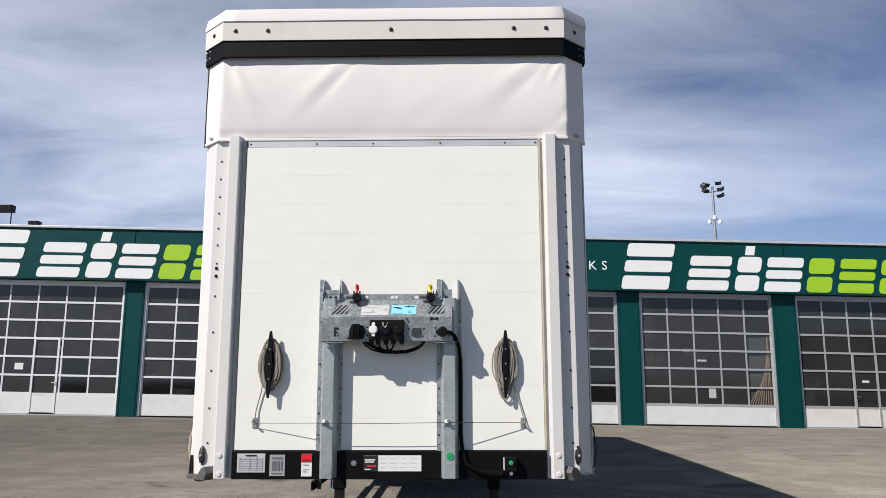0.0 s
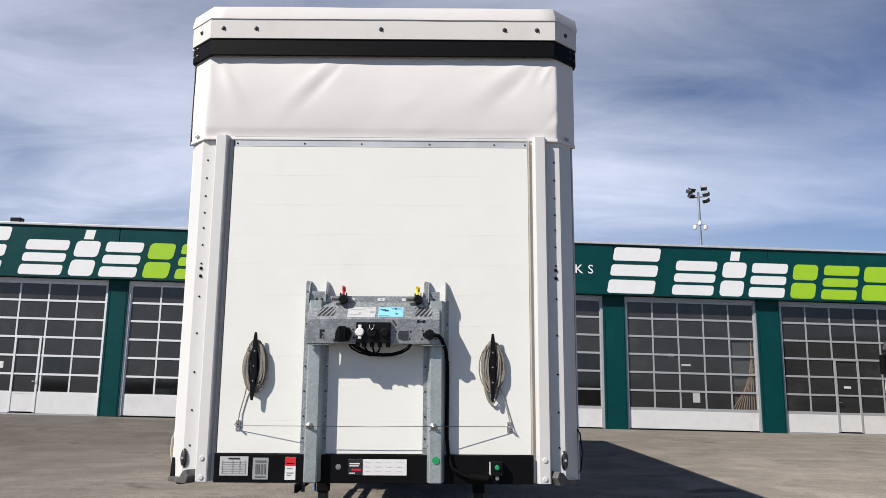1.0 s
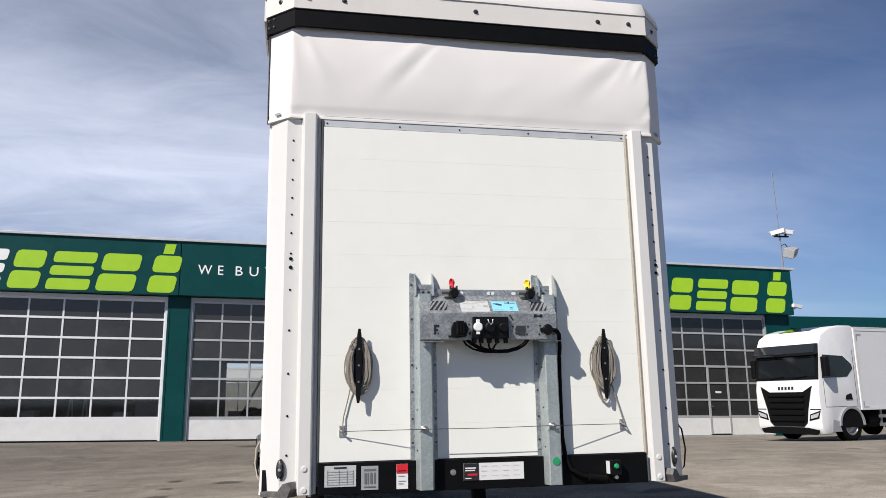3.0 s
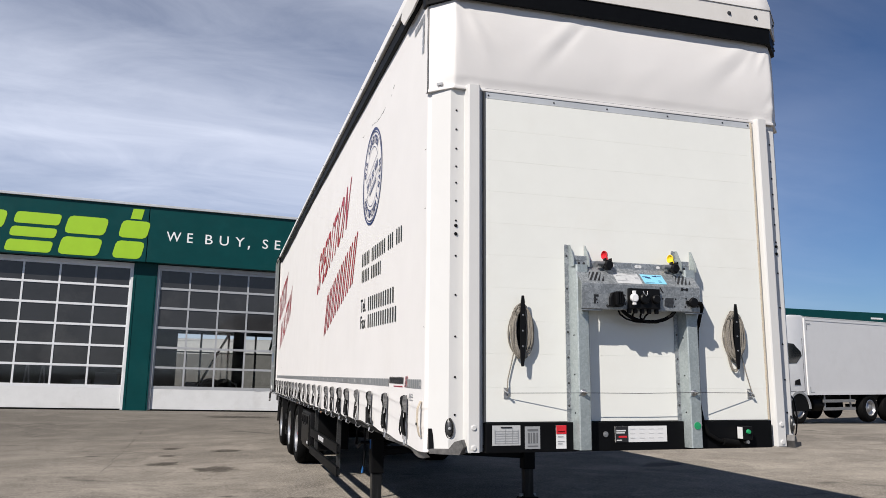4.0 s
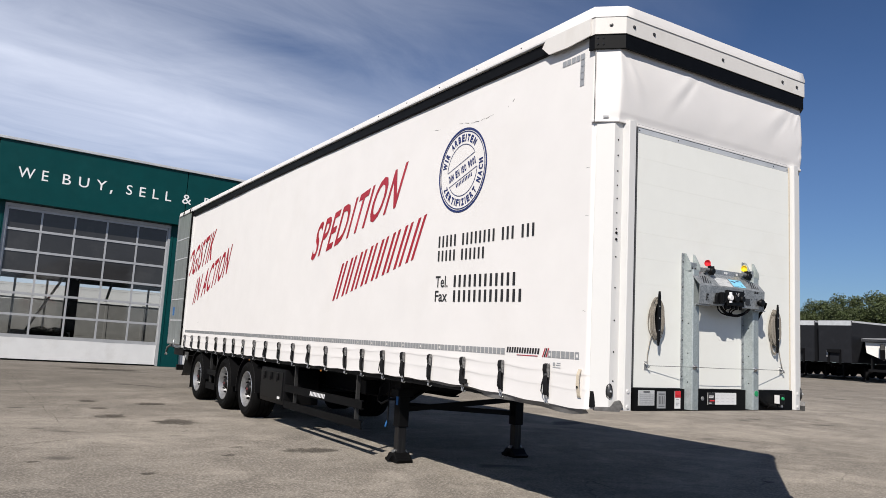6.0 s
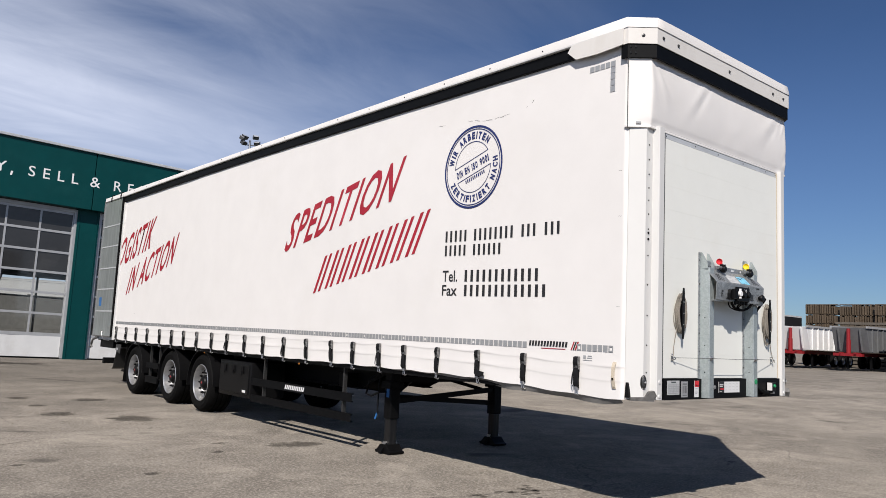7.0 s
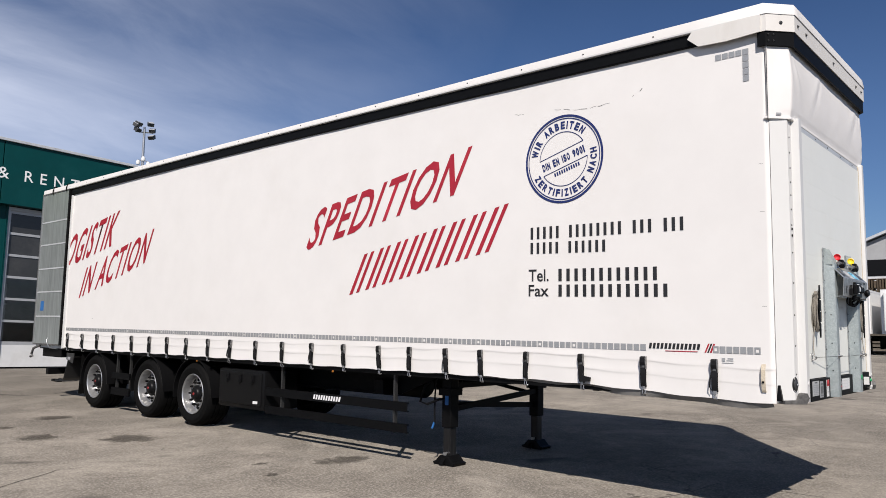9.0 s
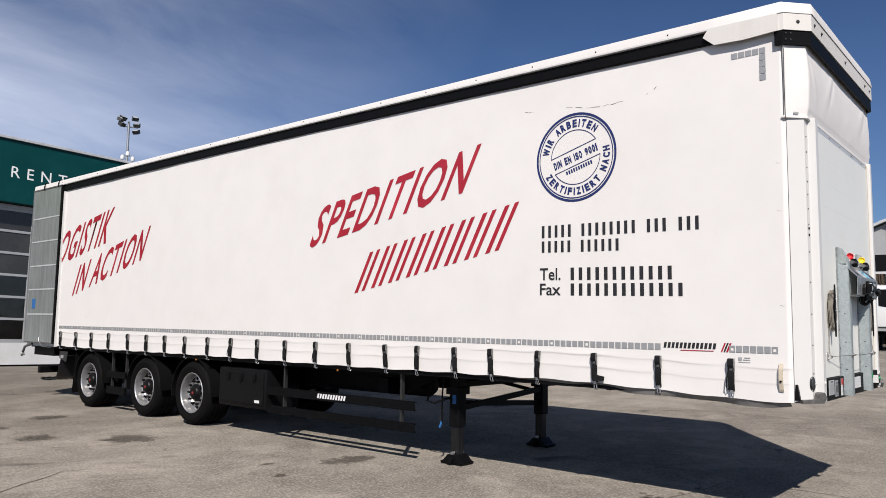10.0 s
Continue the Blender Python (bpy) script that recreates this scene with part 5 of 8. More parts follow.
        while k < len(fine) - 1:
            n = rnd.choice((2, 2, 3, 4))
            seg = fine[k:k + n]
            if len(seg) > 1:
                bm = bmesh.new()
                tube(bm, [on_curtain(a, b, 0.0005) for a, b in seg], rnd.choice((0.0012, 0.0018, 0.0026)), 5)
                tp("scuff", bm, "shade_scuff", "dark scuffed crease in the tarpaulin", curtain)
            k += n - (rnd.random() < 0.4)
    # hairline cuts beside the corner post
    for z in (1.62, 2.34, 2.71):
        bm = bmesh.new()
        tube(bm, [on_curtain(5.045 - 0.011 * t, z + 0.003 * math.sin(t * 2.0), 0.0005) for t in range(4)], 0.0011, 5)
        tp("scuff", bm, "shade_scuff", "", curtain)


BUCKLES = [5.412, 6.005, 6.595, 7.17, 7.72, 8.17, 8.67, 9.14, 9.715, 10.29, 10.86, 11.42, 12.0, 12.54, 13.12, 13.67, 14.19, 14.77, 15.38, 15.98, 16.54, 17.13]


def build_buckles():
    bm = bmesh.new()
    sheet(bm, [(-0.012, 0.0), (-0.018, -0.05), (-0.014, -0.11), (-0.020, -0.17), (-0.012, -0.235)], "y", -0.023, 0.023, 0.004)
    strap = mesh_of("strap", bm, M["strap"])
    bm = bmesh.new()
    tube(bm, [(-0.024, 0.012, -0.08), (-0.036, 0.012, -0.14), (-0.040, 0.008, -0.20), (-0.036, -0.006, -0.225), (-0.030, -0.014, -0.19), (-0.024, -0.012, -0.12)], 0.0055, 6)
    tail = mesh_of("strap_tail", bm, M["strap"], 50)
    bm = bmesh.new()
    prism(bm, [(-0.010, 0.018), (-0.034, 0.012), (-0.040, -0.03), (-0.030, -0.085), (-0.012, -0.09)], "y", -0.026, -0.021)
    prism(bm, [(-0.010, 0.018), (-0.034, 0.012), (-0.040, -0.03), (-0.030, -0.085), (-0.012, -0.09)], "y", 0.021, 0.026)
    box(bm, -0.030, -0.024, -0.013, 0.013, -0.075, -0.055)
    tube(bm, [(-0.028, -0.022, 0.0), (-0.028, 0.022, 0.0)], 0.007, 8)
    body = mesh_of("ratchet", bm, M["worn_steel"])
    bm = bmesh.new()
    sheet(bm, [(-0.020, 0.016), (-0.040, 0.004), (-0.043, -0.03), (-0.034, -0.055)], "y", -0.020, 0.020, 0.004)
    sheet(bm, [(-0.030, -0.078), (-0.036, -0.12), (-0.032, -0.19), (-0.024, -0.225)], "y", -0.022, 0.022, 0.005)
    wrap = mesh_of("webbing_wrap", bm, M["strap"])
    bm = bmesh.new()
    box(bm, -0.026, -0.020, -0.013, 0.013, -0.250, -0.222)
    tube(bm, [(-0.014, -0.013, -0.255), (-0.02, -0.011, -0.285), (0.004, -0.006, -0.297), (0.02, 0, -0.285)], 0.004, 6)
    tube(bm, [(-0.014, 0.013, -0.255), (-0.02, 0.011, -0.285), (0.004, 0.006, -0.297), (0.02, 0, -0.285)], 0.004, 6)
    hook = mesh_of("strap_hook", bm, M["steel"])
    rnd = random.Random(11)
    for k, y in enumerate(BUCKLES):
        m = T_IN @ Matrix.Translation((curtain_x(y, 1.1) - 0.002, y, 1.197)) @ pose(0, 0, 0, rnd.uniform(-4, 4), 0, rnd.uniform(-10, 10))
        s = part("curtain_strap", strap, None, trailer, "black webbing strap with a metal ratchet buckle", m)
        part("ratchet", body, None, s)
        part("strap_hook", hook, None, s)
        part("webbing_wrap", wrap, None, s)
        part("strap_tail", tail, None, s, "", pose(0, 0, 0, rnd.uniform(-9, 9), 0, 0))
    # folded strap end on the third buckle, and the beige pull strap at the corner
    bm = bmesh.new()
    prism(bm, [(6.60, 1.09), (6.555, 1.025), (6.49, 1.015), (6.495, 0.980), (6.59, 0.972)], "x", L_X - 0.05, L_X - 0.03)
    tp("strap_end", bm, "strap")
    bm = bmesh.new()
    sheet(bm, [(L_X - 0.012, 1.19), (L_X - 0.03, 1.15), (L_X - 0.034, 1.07), (L_X - 0.02, 1.0), (L_X - 0.012, 0.985)], "y", 5.030, 5.060, 0.005)
    tp("pull_strap", bm, "beige", "beige webbing pull strap with a black tip")
    bm = bmesh.new()
    lathe(bm, [(0, -0.004), (0.008, -0.004), (0.008, 0)], 10, "x", (L_X - 0.036, 5.045, 1.06))
    tp("rivet", bm, "black")


# ---- chassis ----
def build_chassis():
    bm = bmesh.new()
    box(bm, L_X + 0.03, R_X - 0.03, FRONT + 0.2, REAR - 0.1, 0.945, 1.0)
    tp("floor_deck", bm, "black")
    for x in (L_X + 0.03, R_X - 0.07):
        bm = bmesh.new()
        box(bm, x, x + 0.04, FRONT + 0.2, REAR - 0.15, 0.905, 0.944)
        tp("side_rail", bm, "black")
    for x in (MID - 0.55, MID + 0.55):
        bm = bmesh.new()
        prism(bm, [(5.4, 0.94), (5.4, 0.90), (7.6, 0.88), (8.9, 0.86), (9.5, 0.62), (18.3, 0.62), (18.3, 0.94)], "x", x - 0.006, x + 0.006)
        for a, b, z0, z1 in ((9.5, 18.3, 0.605, 0.62), (5.4, 18.3, 0.925, 0.94)):
            box(bm, x - 0.07, x + 0.07, a, b, z0, z1)
        tp("chassis_beam", bm, "black", "black steel longitudinal chassis beam")
    bm = bmesh.new()
    box(bm, L_X + 0.07, R_X - 0.07, -0.03, 0.03, 0.895, 0.944)
    cross = mesh_of("cross_member", bm, M["black"])
    for k in range(22):
        part("cross_member", cross, None, trailer, "", T_IN @ Matrix.Translation((0, 5.3 + 0.6 * k, 0)))
    # king pin plate under the front
    bm = bmesh.new()
    box(bm, MID - 0.45, MID + 0.45, 5.4, 6.4, 0.886, 0.899)
    tp("kingpin_plate", bm, "black")
    bm = bmesh.new()
    lathe(bm, [(0.0, 0.82), (0.06, 0.82), (0.06, 0.84), (0.04, 0.85), (0.04, 0.886)], 16, "z", (MID, 5.8, 0))
    tp("kingpin", bm, "black", "", None, 40)


LEG_X = (-1.28, 0.37)


def build_legs():
    for x in LEG_X:
        bm = bmesh.new()
        box(bm, x - 0.065, x + 0.065, 8.4, 8.53, 0.36, 0.93, 0.012)
        leg = tp("landing_leg", bm, "black", "black square steel landing leg with a tilting foot")
        bm = bmesh.new()
        box(bm, x - 0.05, x + 0.05, 8.415, 8.515, 0.06, 0.36, 0.008)
        tp("inner_leg", bm, "scratched", "", leg)
        bm = bmesh.new()
        prism(bm, [(8.33, -0.028), (8.60, -0.028), (8.62, 0.0), (8.58, 0.012), (8.52, 0.075), (8.41, 0.075), (8.35, 0.012), (8.31, 0.0)], "x", x - 0.10, x + 0.10, 0.006)
        foot = tp("foot", bm, "black", "", leg)
        for sgn in (-1, 1):
            bm = bmesh.new()
            prism(bm, [(x + sgn * 0.05, 0.02), (x + sgn * 0.145, -0.022), (x + sgn * 0.145, -0.004), (x + sgn * 0.056, 0.10)], "y", 8.44, 8.49)
            tp("foot_wing", bm, "black", "", foot)
        bm = bmesh.new()
        tube(bm, [(x - 0.09, 8.465, 0.085), (x + 0.09, 8.465, 0.085)], 0.022, 12)
        tp("foot_axle", bm, "steel", "", foot, 40)
        bm = bmesh.new()
        box(bm, x - 0.10, x + 0.10, 8.38, 8.55, 0.70, 0.78, 0.006)
        tp("leg_collar", bm, "black", "", leg)
    for za, zb, y in ((0.80, 0.80, 8.45), (0.60, 0.50, 8.46), (0.56, 0.67, 8.42)):
        bm = bmesh.new()
        prism(bm, [(LEG_X[0] + 0.066, za - 0.03), (LEG_X[1] - 0.066, zb - 0.03), (LEG_X[1] - 0.066, zb + 0.03), (LEG_X[0] + 0.066, za + 0.03)], "y", y, y + 0.035)
        tp("leg_brace", bm, "black")
    bm = bmesh.new()
    tube(bm, [(LEG_X[0] + 0.07, 8.48, 0.64), (MID, 8.98, 0.86)], 0.022, 8)
    tube(bm, [(LEG_X[1] - 0.07, 8.48, 0.64), (MID, 8.98, 0.86)], 0.022, 8)
    tp("leg_strut", bm, "black")
    # crank and its hook, blue hose end
    bm = bmesh.new()
    tube(bm, [(-1.345, 8.50, 0.66), (-1.43, 8.50, 0.66), (-1.44, 8.66, 0.60), (-1.44, 8.76, 0.62), (-1.44, 8.70, 0.78), (-1.40, 8.66, 0.84)], 0.013, 8)
    tp("crank", bm, "black", "folded steel winding crank", None, 50)
    bm = bmesh.new()
    tube(bm, [(-1.38, 8.58, 0.90), (-1.38, 8.60, 0.70), (-1.38, 8.60, 0.52), (-1.39, 8.59, 0.40)], 0.009, 8)
    hose = tp("air_hose", bm, "black", "hanging black air hose with a blue end", None, 50)
    bm = bmesh.new()
    tube(bm, [(-1.39, 8.595, 0.41), (-1.395, 8.62, 0.345)], 0.012, 8)
    tp("hose_end", bm, "blue_tag", "", hose)
    bm = bmesh.new()
    box(bm, -1.349, -1.3455, 8.435, 8.485, 0.60, 0.70)
    tp("leg_label", bm, "blue_tag")


def build_side_gear():
    x0 = -1.645
    for zs in ((0.52, 0.62), (0.295, 0.39)):
        bm = bmesh.new()
        prism(bm, [(x0, zs[0]), (x0, zs[1]), (x0 + 0.03, zs[1]), (x0 + 0.03, zs[1] - 0.012), (x0 + 0.006, zs[1] - 0.012), (x0 + 0.006, zs[0] + 0.012), (x0 + 0.03, zs[0] + 0.012), (x0 + 0.03, zs[0])], "y", 8.76, 11.28)
        bar = tp("guard_rail", bm, "black_rail", "black side guard rail")
        if zs[0] > 0.5:
            bm = bmesh.new()
            bars(bm, (x0 - 0.003, 10.33, 0.545), (0, -0.50, 0), (0, -0.015, 0.055), letter_bars((1,) * 11, 0.34))
            tp("maker_bars", bm, "white_ink", "row of plain white bars", bar)
    for y in (10.99, 8.99):
        bm = bmesh.new()
        box(bm, x0 + 0.032, x0 + 0.075, y - 0.014, y + 0.014, 0.28, 0.92)
        tp("guard_post", bm, "dark_steel", "grey steel side guard post")
    # tool box
    bm = bmesh.new()
    box(bm, -1.64, -1.10, 11.31, 12.36, 0.315, 0.825, 0.03)
    tool = tp("tool_box", bm, "plastic", "black plastic tool box with three latches", None, 40)
    bm = bmesh.new()
    box(bm, -1.655, -1.635, 11.36, 12.31, 0.37, 0.785, 0.012)
    tp("tool_box_lid", bm, "plastic", "", tool)
    for y in (11.55, 11.83, 12.12):
        bm = bmesh.new()
        box(bm, -1.672, -1.656, y - 0.035, y + 0.035, 0.66, 0.76, 0.006)
        box(bm, -1.680, -1.672, y - 0.018, y + 0.018, 0.64, 0.70, 0.003)
        tp("latch", bm, "black", "", tool)
    bm = bmesh.new()
    box(bm, -1.6585, -1.6555, 11.43, 11.53, 0.395, 0.43)
    tp("tool_box_label", bm, "label_white", "", tool)
    # two black frames between the second and third axles
    for y in (15.0, 15.45):
        bm = bmesh.new()
        box(bm, -1.60, -1.56, y - 0.014, y + 0.014, 0.30, 0.92)
        tp("guard_post", bm, "dark_steel")
    for z0, z1 in ((0.50, 0.60), (0.24, 0.36)):
        bm = bmesh.new()
        box(bm, -1.635, -1.601, 14.95, 15.55, z0, z1, 0.006)
        tp("guard_rail", bm, "black_rail")
    # air tank and valve gear in the shade
    bm = bmesh.new()
    lathe(bm, [(0.0, 9.35), (0.10, 9.36), (0.14, 9.42), (0.14, 10.25), (0.10, 10.31), (0.0, 10.32)], 20, "y", (MID - 0.2, 0, 0.70))
    tp("air_tank", bm, "black", "black painted air tank", None, 40)
    bm = bmesh.new()
    box(bm, MID - 0.75, MID - 0.45, 9.6, 9.75, 0.62, 0.80, 0.01)
    tp("valve_block", bm, "black")
    for y in (12.9, 9.95):
        bm = bmesh.new()
        lathe(bm, [(0, -0.012), (0.010, -0.010), (0.014, 0)], 12, "x", (-1.668, y, 0.892))
        tp("side_lamp", bm, "amber", "small orange side marker lamp", None, 40)


def build_wheels():
    R, W = 0.452, 0.40
    bm = bmesh.new()
    prof = [(0.275, 0.02), (0.30, 0.0), (0.37, -0.012), (0.415, 0.005), (0.438, 0.035), (R, 0.07), (R, 0.12), (R - 0.012, 0.123), (R - 0.012, 0.133), (R, 0.136),
            (R, 0.195), (R - 0.012, 0.198), (R - 0.012, 0.208), (R, 0.211), (R, 0.27), (R - 0.012, 0.273), (R - 0.012, 0.283), (R, 0.286), (R, W - 0.07), (0.438, W - 0.035), (0.37, W), (0.275, W - 0.02)]
    lathe(bm, prof, 56, "x", caps=False)
    tyre = mesh_of("tyre", bm, M["rubber"], 30)
    bm = bmesh.new()
    lathe(bm, [(0.276, 0.022), (0.285, 0.006), (0.278, 0.0), (0.266, 0.012), (0.262, 0.030), (0.256, 0.072), (0.246, 0.112), (0.236, 0.120), (0.215, 0.112), (0.190, 0.096), (0.176, 0.088), (0.140, 0.086), (0.10, 0.086)], 48, "x", caps=False)
    rim = mesh_of("rim", bm, M["alloy"], 30)
    bm = bmesh.new()
    lathe(bm, [(0.122, 0.088), (0.118, 0.066), (0.098, 0.058), (0.090, 0.036), (0.076, 0.026), (0.044, 0.022), (0.0, 0.022)], 24, "x")
    hub = mesh_of("hub", bm, M["plastic"], 40)
    bm = bmesh.new()
    lathe(bm, [(0.022, 0.024), (0.018, 0.017), (0.0, 0.016)], 16, "x")
    cap = mesh_of("hub_badge", bm, M["red_paint"], 40)
    bm = bmesh.new()
    lathe(bm, [(0.019, 0.088), (0.019, 0.060), (0.015, 0.058), (0.012, 0.042), (0.0, 0.040)], 6, "x")
    nut = mesh_of("wheel_nut", bm, M["black"])
    bm = bmesh.new()
    lathe(bm, [(0.0, 0.002), (0.028, 0.001), (0.031, -0.003), (0.034, 0.012)], 14, "x")
    hole = mesh_of("hand_hole", bm, M["black"])
    for y in (13.0, 14.31, 16.12):
        for side in (0, 1):
            m = pose(-1.66, y, R - 0.032) if side == 0 else pose(mirrored(-1.66), y, R - 0.032, 0, 0, 180)
            w = part("wheel", tyre, None, trailer, "black truck tyre on an alloy rim", T_IN @ m)
            part("rim", rim, None, w, "dusty bright alloy rim")
            part("hub", hub, None, w, "black hub")
            part("hub_badge", cap, None, w)
            if side == 0:
                for k in range(10):
                    a = 2 * math.pi * k / 10
                    part("wheel_nut", nut, None, w, "", Matrix.Translation((0, 0.162 * math.cos(a), 0.162 * math.sin(a))))
                    b = a + math.pi / 10
                    part("hand_hole", hole, None, w, "", Matrix.Rotation(b, 4, "X") @ pose(0.103, 0.208, 0, 0, 0, -32.6))
        bm = bmesh.new()
        tube(bm, [(-1.5, y, R - 0.04), (mirrored(-1.5), y, R - 0.04)], 0.07, 12)
        tp("axle", bm, "black", "", None, 40)
        # mudguard over each wheel
        for side in (0, 1):
            f = (lambda x: x) if side == 0 else mirrored
            bm = bmesh.new()
            arc = [(y + 0.50 * math.cos(radians(a)), R - 0.03 + 0.50 * math.sin(radians(a))) for a in range(183, -10, -12)]
            sheet(bm, arc, "x", min(f(-1.675), f(-1.26)), max(f(-1.675), f(-1.26)), 0.010)
            tp("mudguard", bm, "plastic", "black plastic mudguard", None, 50)
    for x in (-1.45, mirrored(-1.45)):
        bm = bmesh.new()
        sheet(bm, [(16.72, 0.85), (16.74, 0.5), (16.78, 0.16)], "x", x - 0.18, x + 0.18, 0.008)
        tp("mud_flap", bm, "rubber")


def build_rear():
    # rear frame, folded aluminium door on the side, bumper and lamps
    for x0, x1 in ((L_X + 0.0, L_X + 0.12), (R_X - 0.12, R_X)):
        bm = bmesh.new()
        box(bm, x0, x1, 17.38, REAR - 0.02, 0.93, 3.86)
        tp("rear_post", bm, "white_metal")
    bm = bmesh.new()
    box(bm, L_X + 0.125, R_X - 0.125, REAR - 0.08, REAR - 0.03, 0.95, 3.86)
    tp("rear_door", bm, "box_grey")
    bm = bmesh.new()
    box(bm, -1.742, -1.716, 17.44, 18.60, 1.0, 3.86, 0.004)
    panel = tp("folded_rear_door", bm, "alu", "weathered aluminium rear door folded back along the side")
    for a, b, c, d in ((17.40, 17.44, 0.985, 3.88), (18.60, 18.63, 0.985, 3.88)):
        bm = bmesh.new()
        box(bm, -1.755, -1.71, a, b, c, d)
        tp("door_edge", bm, "black" if a < 18 else "steel", "", panel)
    for z in (0.985, 3.862):
        bm = bmesh.new()
        box(bm, -1.752, -1.712, 17.44, 18.60, z, z + 0.02)
        tp("door_edge", bm, "cast", "", panel)
    for z in (1.50, 1.96, 2.40, 2.86, 3.30):
        bm = bmesh.new()
        box(bm, -1.748, -1.743, 17.45, 18.59, z, z + 0.026, 0.002)
        tp("door_rib", bm, "flashing", "", panel)
    bm = bmesh.new()
    box(bm, -1.7455, -1.743, 18.25, 18.40, 1.62, 1.80)
    tp("blue_sticker", bm, "blue_tag", "small blue sticker", panel)
    bm = bmesh.new()
    prism(bm, [(17.30, 0.94), (17.375, 0.94), (17.375, 3.75), (17.33, 3.75)], "x", -1.728, -1.70)
    tp("curtain_pole", bm, "white_metal")
    # cable loop and latch at the lower rear corner
    bm = bmesh.new()
    tube(bm, [(-1.745, 17.95, 1.12), (-1.765, 17.95, 1.08), (-1.77, 17.9, 1.0), (-1.76, 17.8, 0.93), (-1.74, 17.5, 0.92)], 0.006, 6)
    tp("door_cable", bm, "steel", "", panel)
    bm = bmesh.new()
    tube(bm, [(-1.72, 18.34, 0.955), (-1.74, 18.46, 0.935), (-1.755, 18.56, 0.90), (-1.755, 18.63, 0.80), (-1.755, 18.58, 0.755), (-1.755, 18.67, 0.745)], 0.024, 8)
    tp("door_latch", bm, "cast", "bent metal door latch", panel, 50)
    bm = bmesh.new()
    box(bm, L_X + 0.08, R_X - 0.08, 17.6, 18.45, 0.76, 0.93)
    tp("rear_crossbeam", bm, "black")
    bm = bmesh.new()
    box(bm, L_X + 0.12, R_X - 0.12, 18.25, 18.35, 0.42, 0.54, 0.01)
    tp("underrun_bar", bm, "black")
    for x in (MID - 0.6, MID + 0.6):
        bm = bmesh.new()
        box(bm, x - 0.03, x + 0.03, 18.26, 18.34, 0.54, 0.77)
        tp("underrun_post", bm, "black")
    # grey lamp carrier with a bent lower edge, and a small clear lamp
    bm = bmesh.new()
    sheet(bm, [(16.92, 0.80), (17.20, 0.78), (17.27, 0.60), (17.36, 0.40), (17.42, 0.36)], "x", -1.66, -1.30, 0.006)
    prism(bm, [(16.95, 0.86), (17.27, 0.86), (17.27, 0.74), (17.0, 0.68)], "x", -1.665, -1.655)
    carrier = tp("lamp_carrier", bm, "dark_steel", "grey sheet lamp carrier behind the rear wheel")
    bm = bmesh.new()
    box(bm, -1.676, -1.666, 17.10, 17.20, 0.74, 0.79, 0.003)
    tp("rear_side_lamp", bm, "label_grey", "", carrier)
    # two hooks over the roof edge above the door
    for y in (17.55, 18.15):
        bm = bmesh.new()
        tube(bm, [(-1.70, y, 3.99), (-1.745, y, 3.975), (-1.760, y, 3.92), (-1.762, y, 3.84)], 0.012, 6)
        tp("roof_hook", bm, "black", "", panel, 50)


build_print()
build_buckles()
build_chassis()
build_legs()
build_side_gear()
build_wheels()
build_rear()


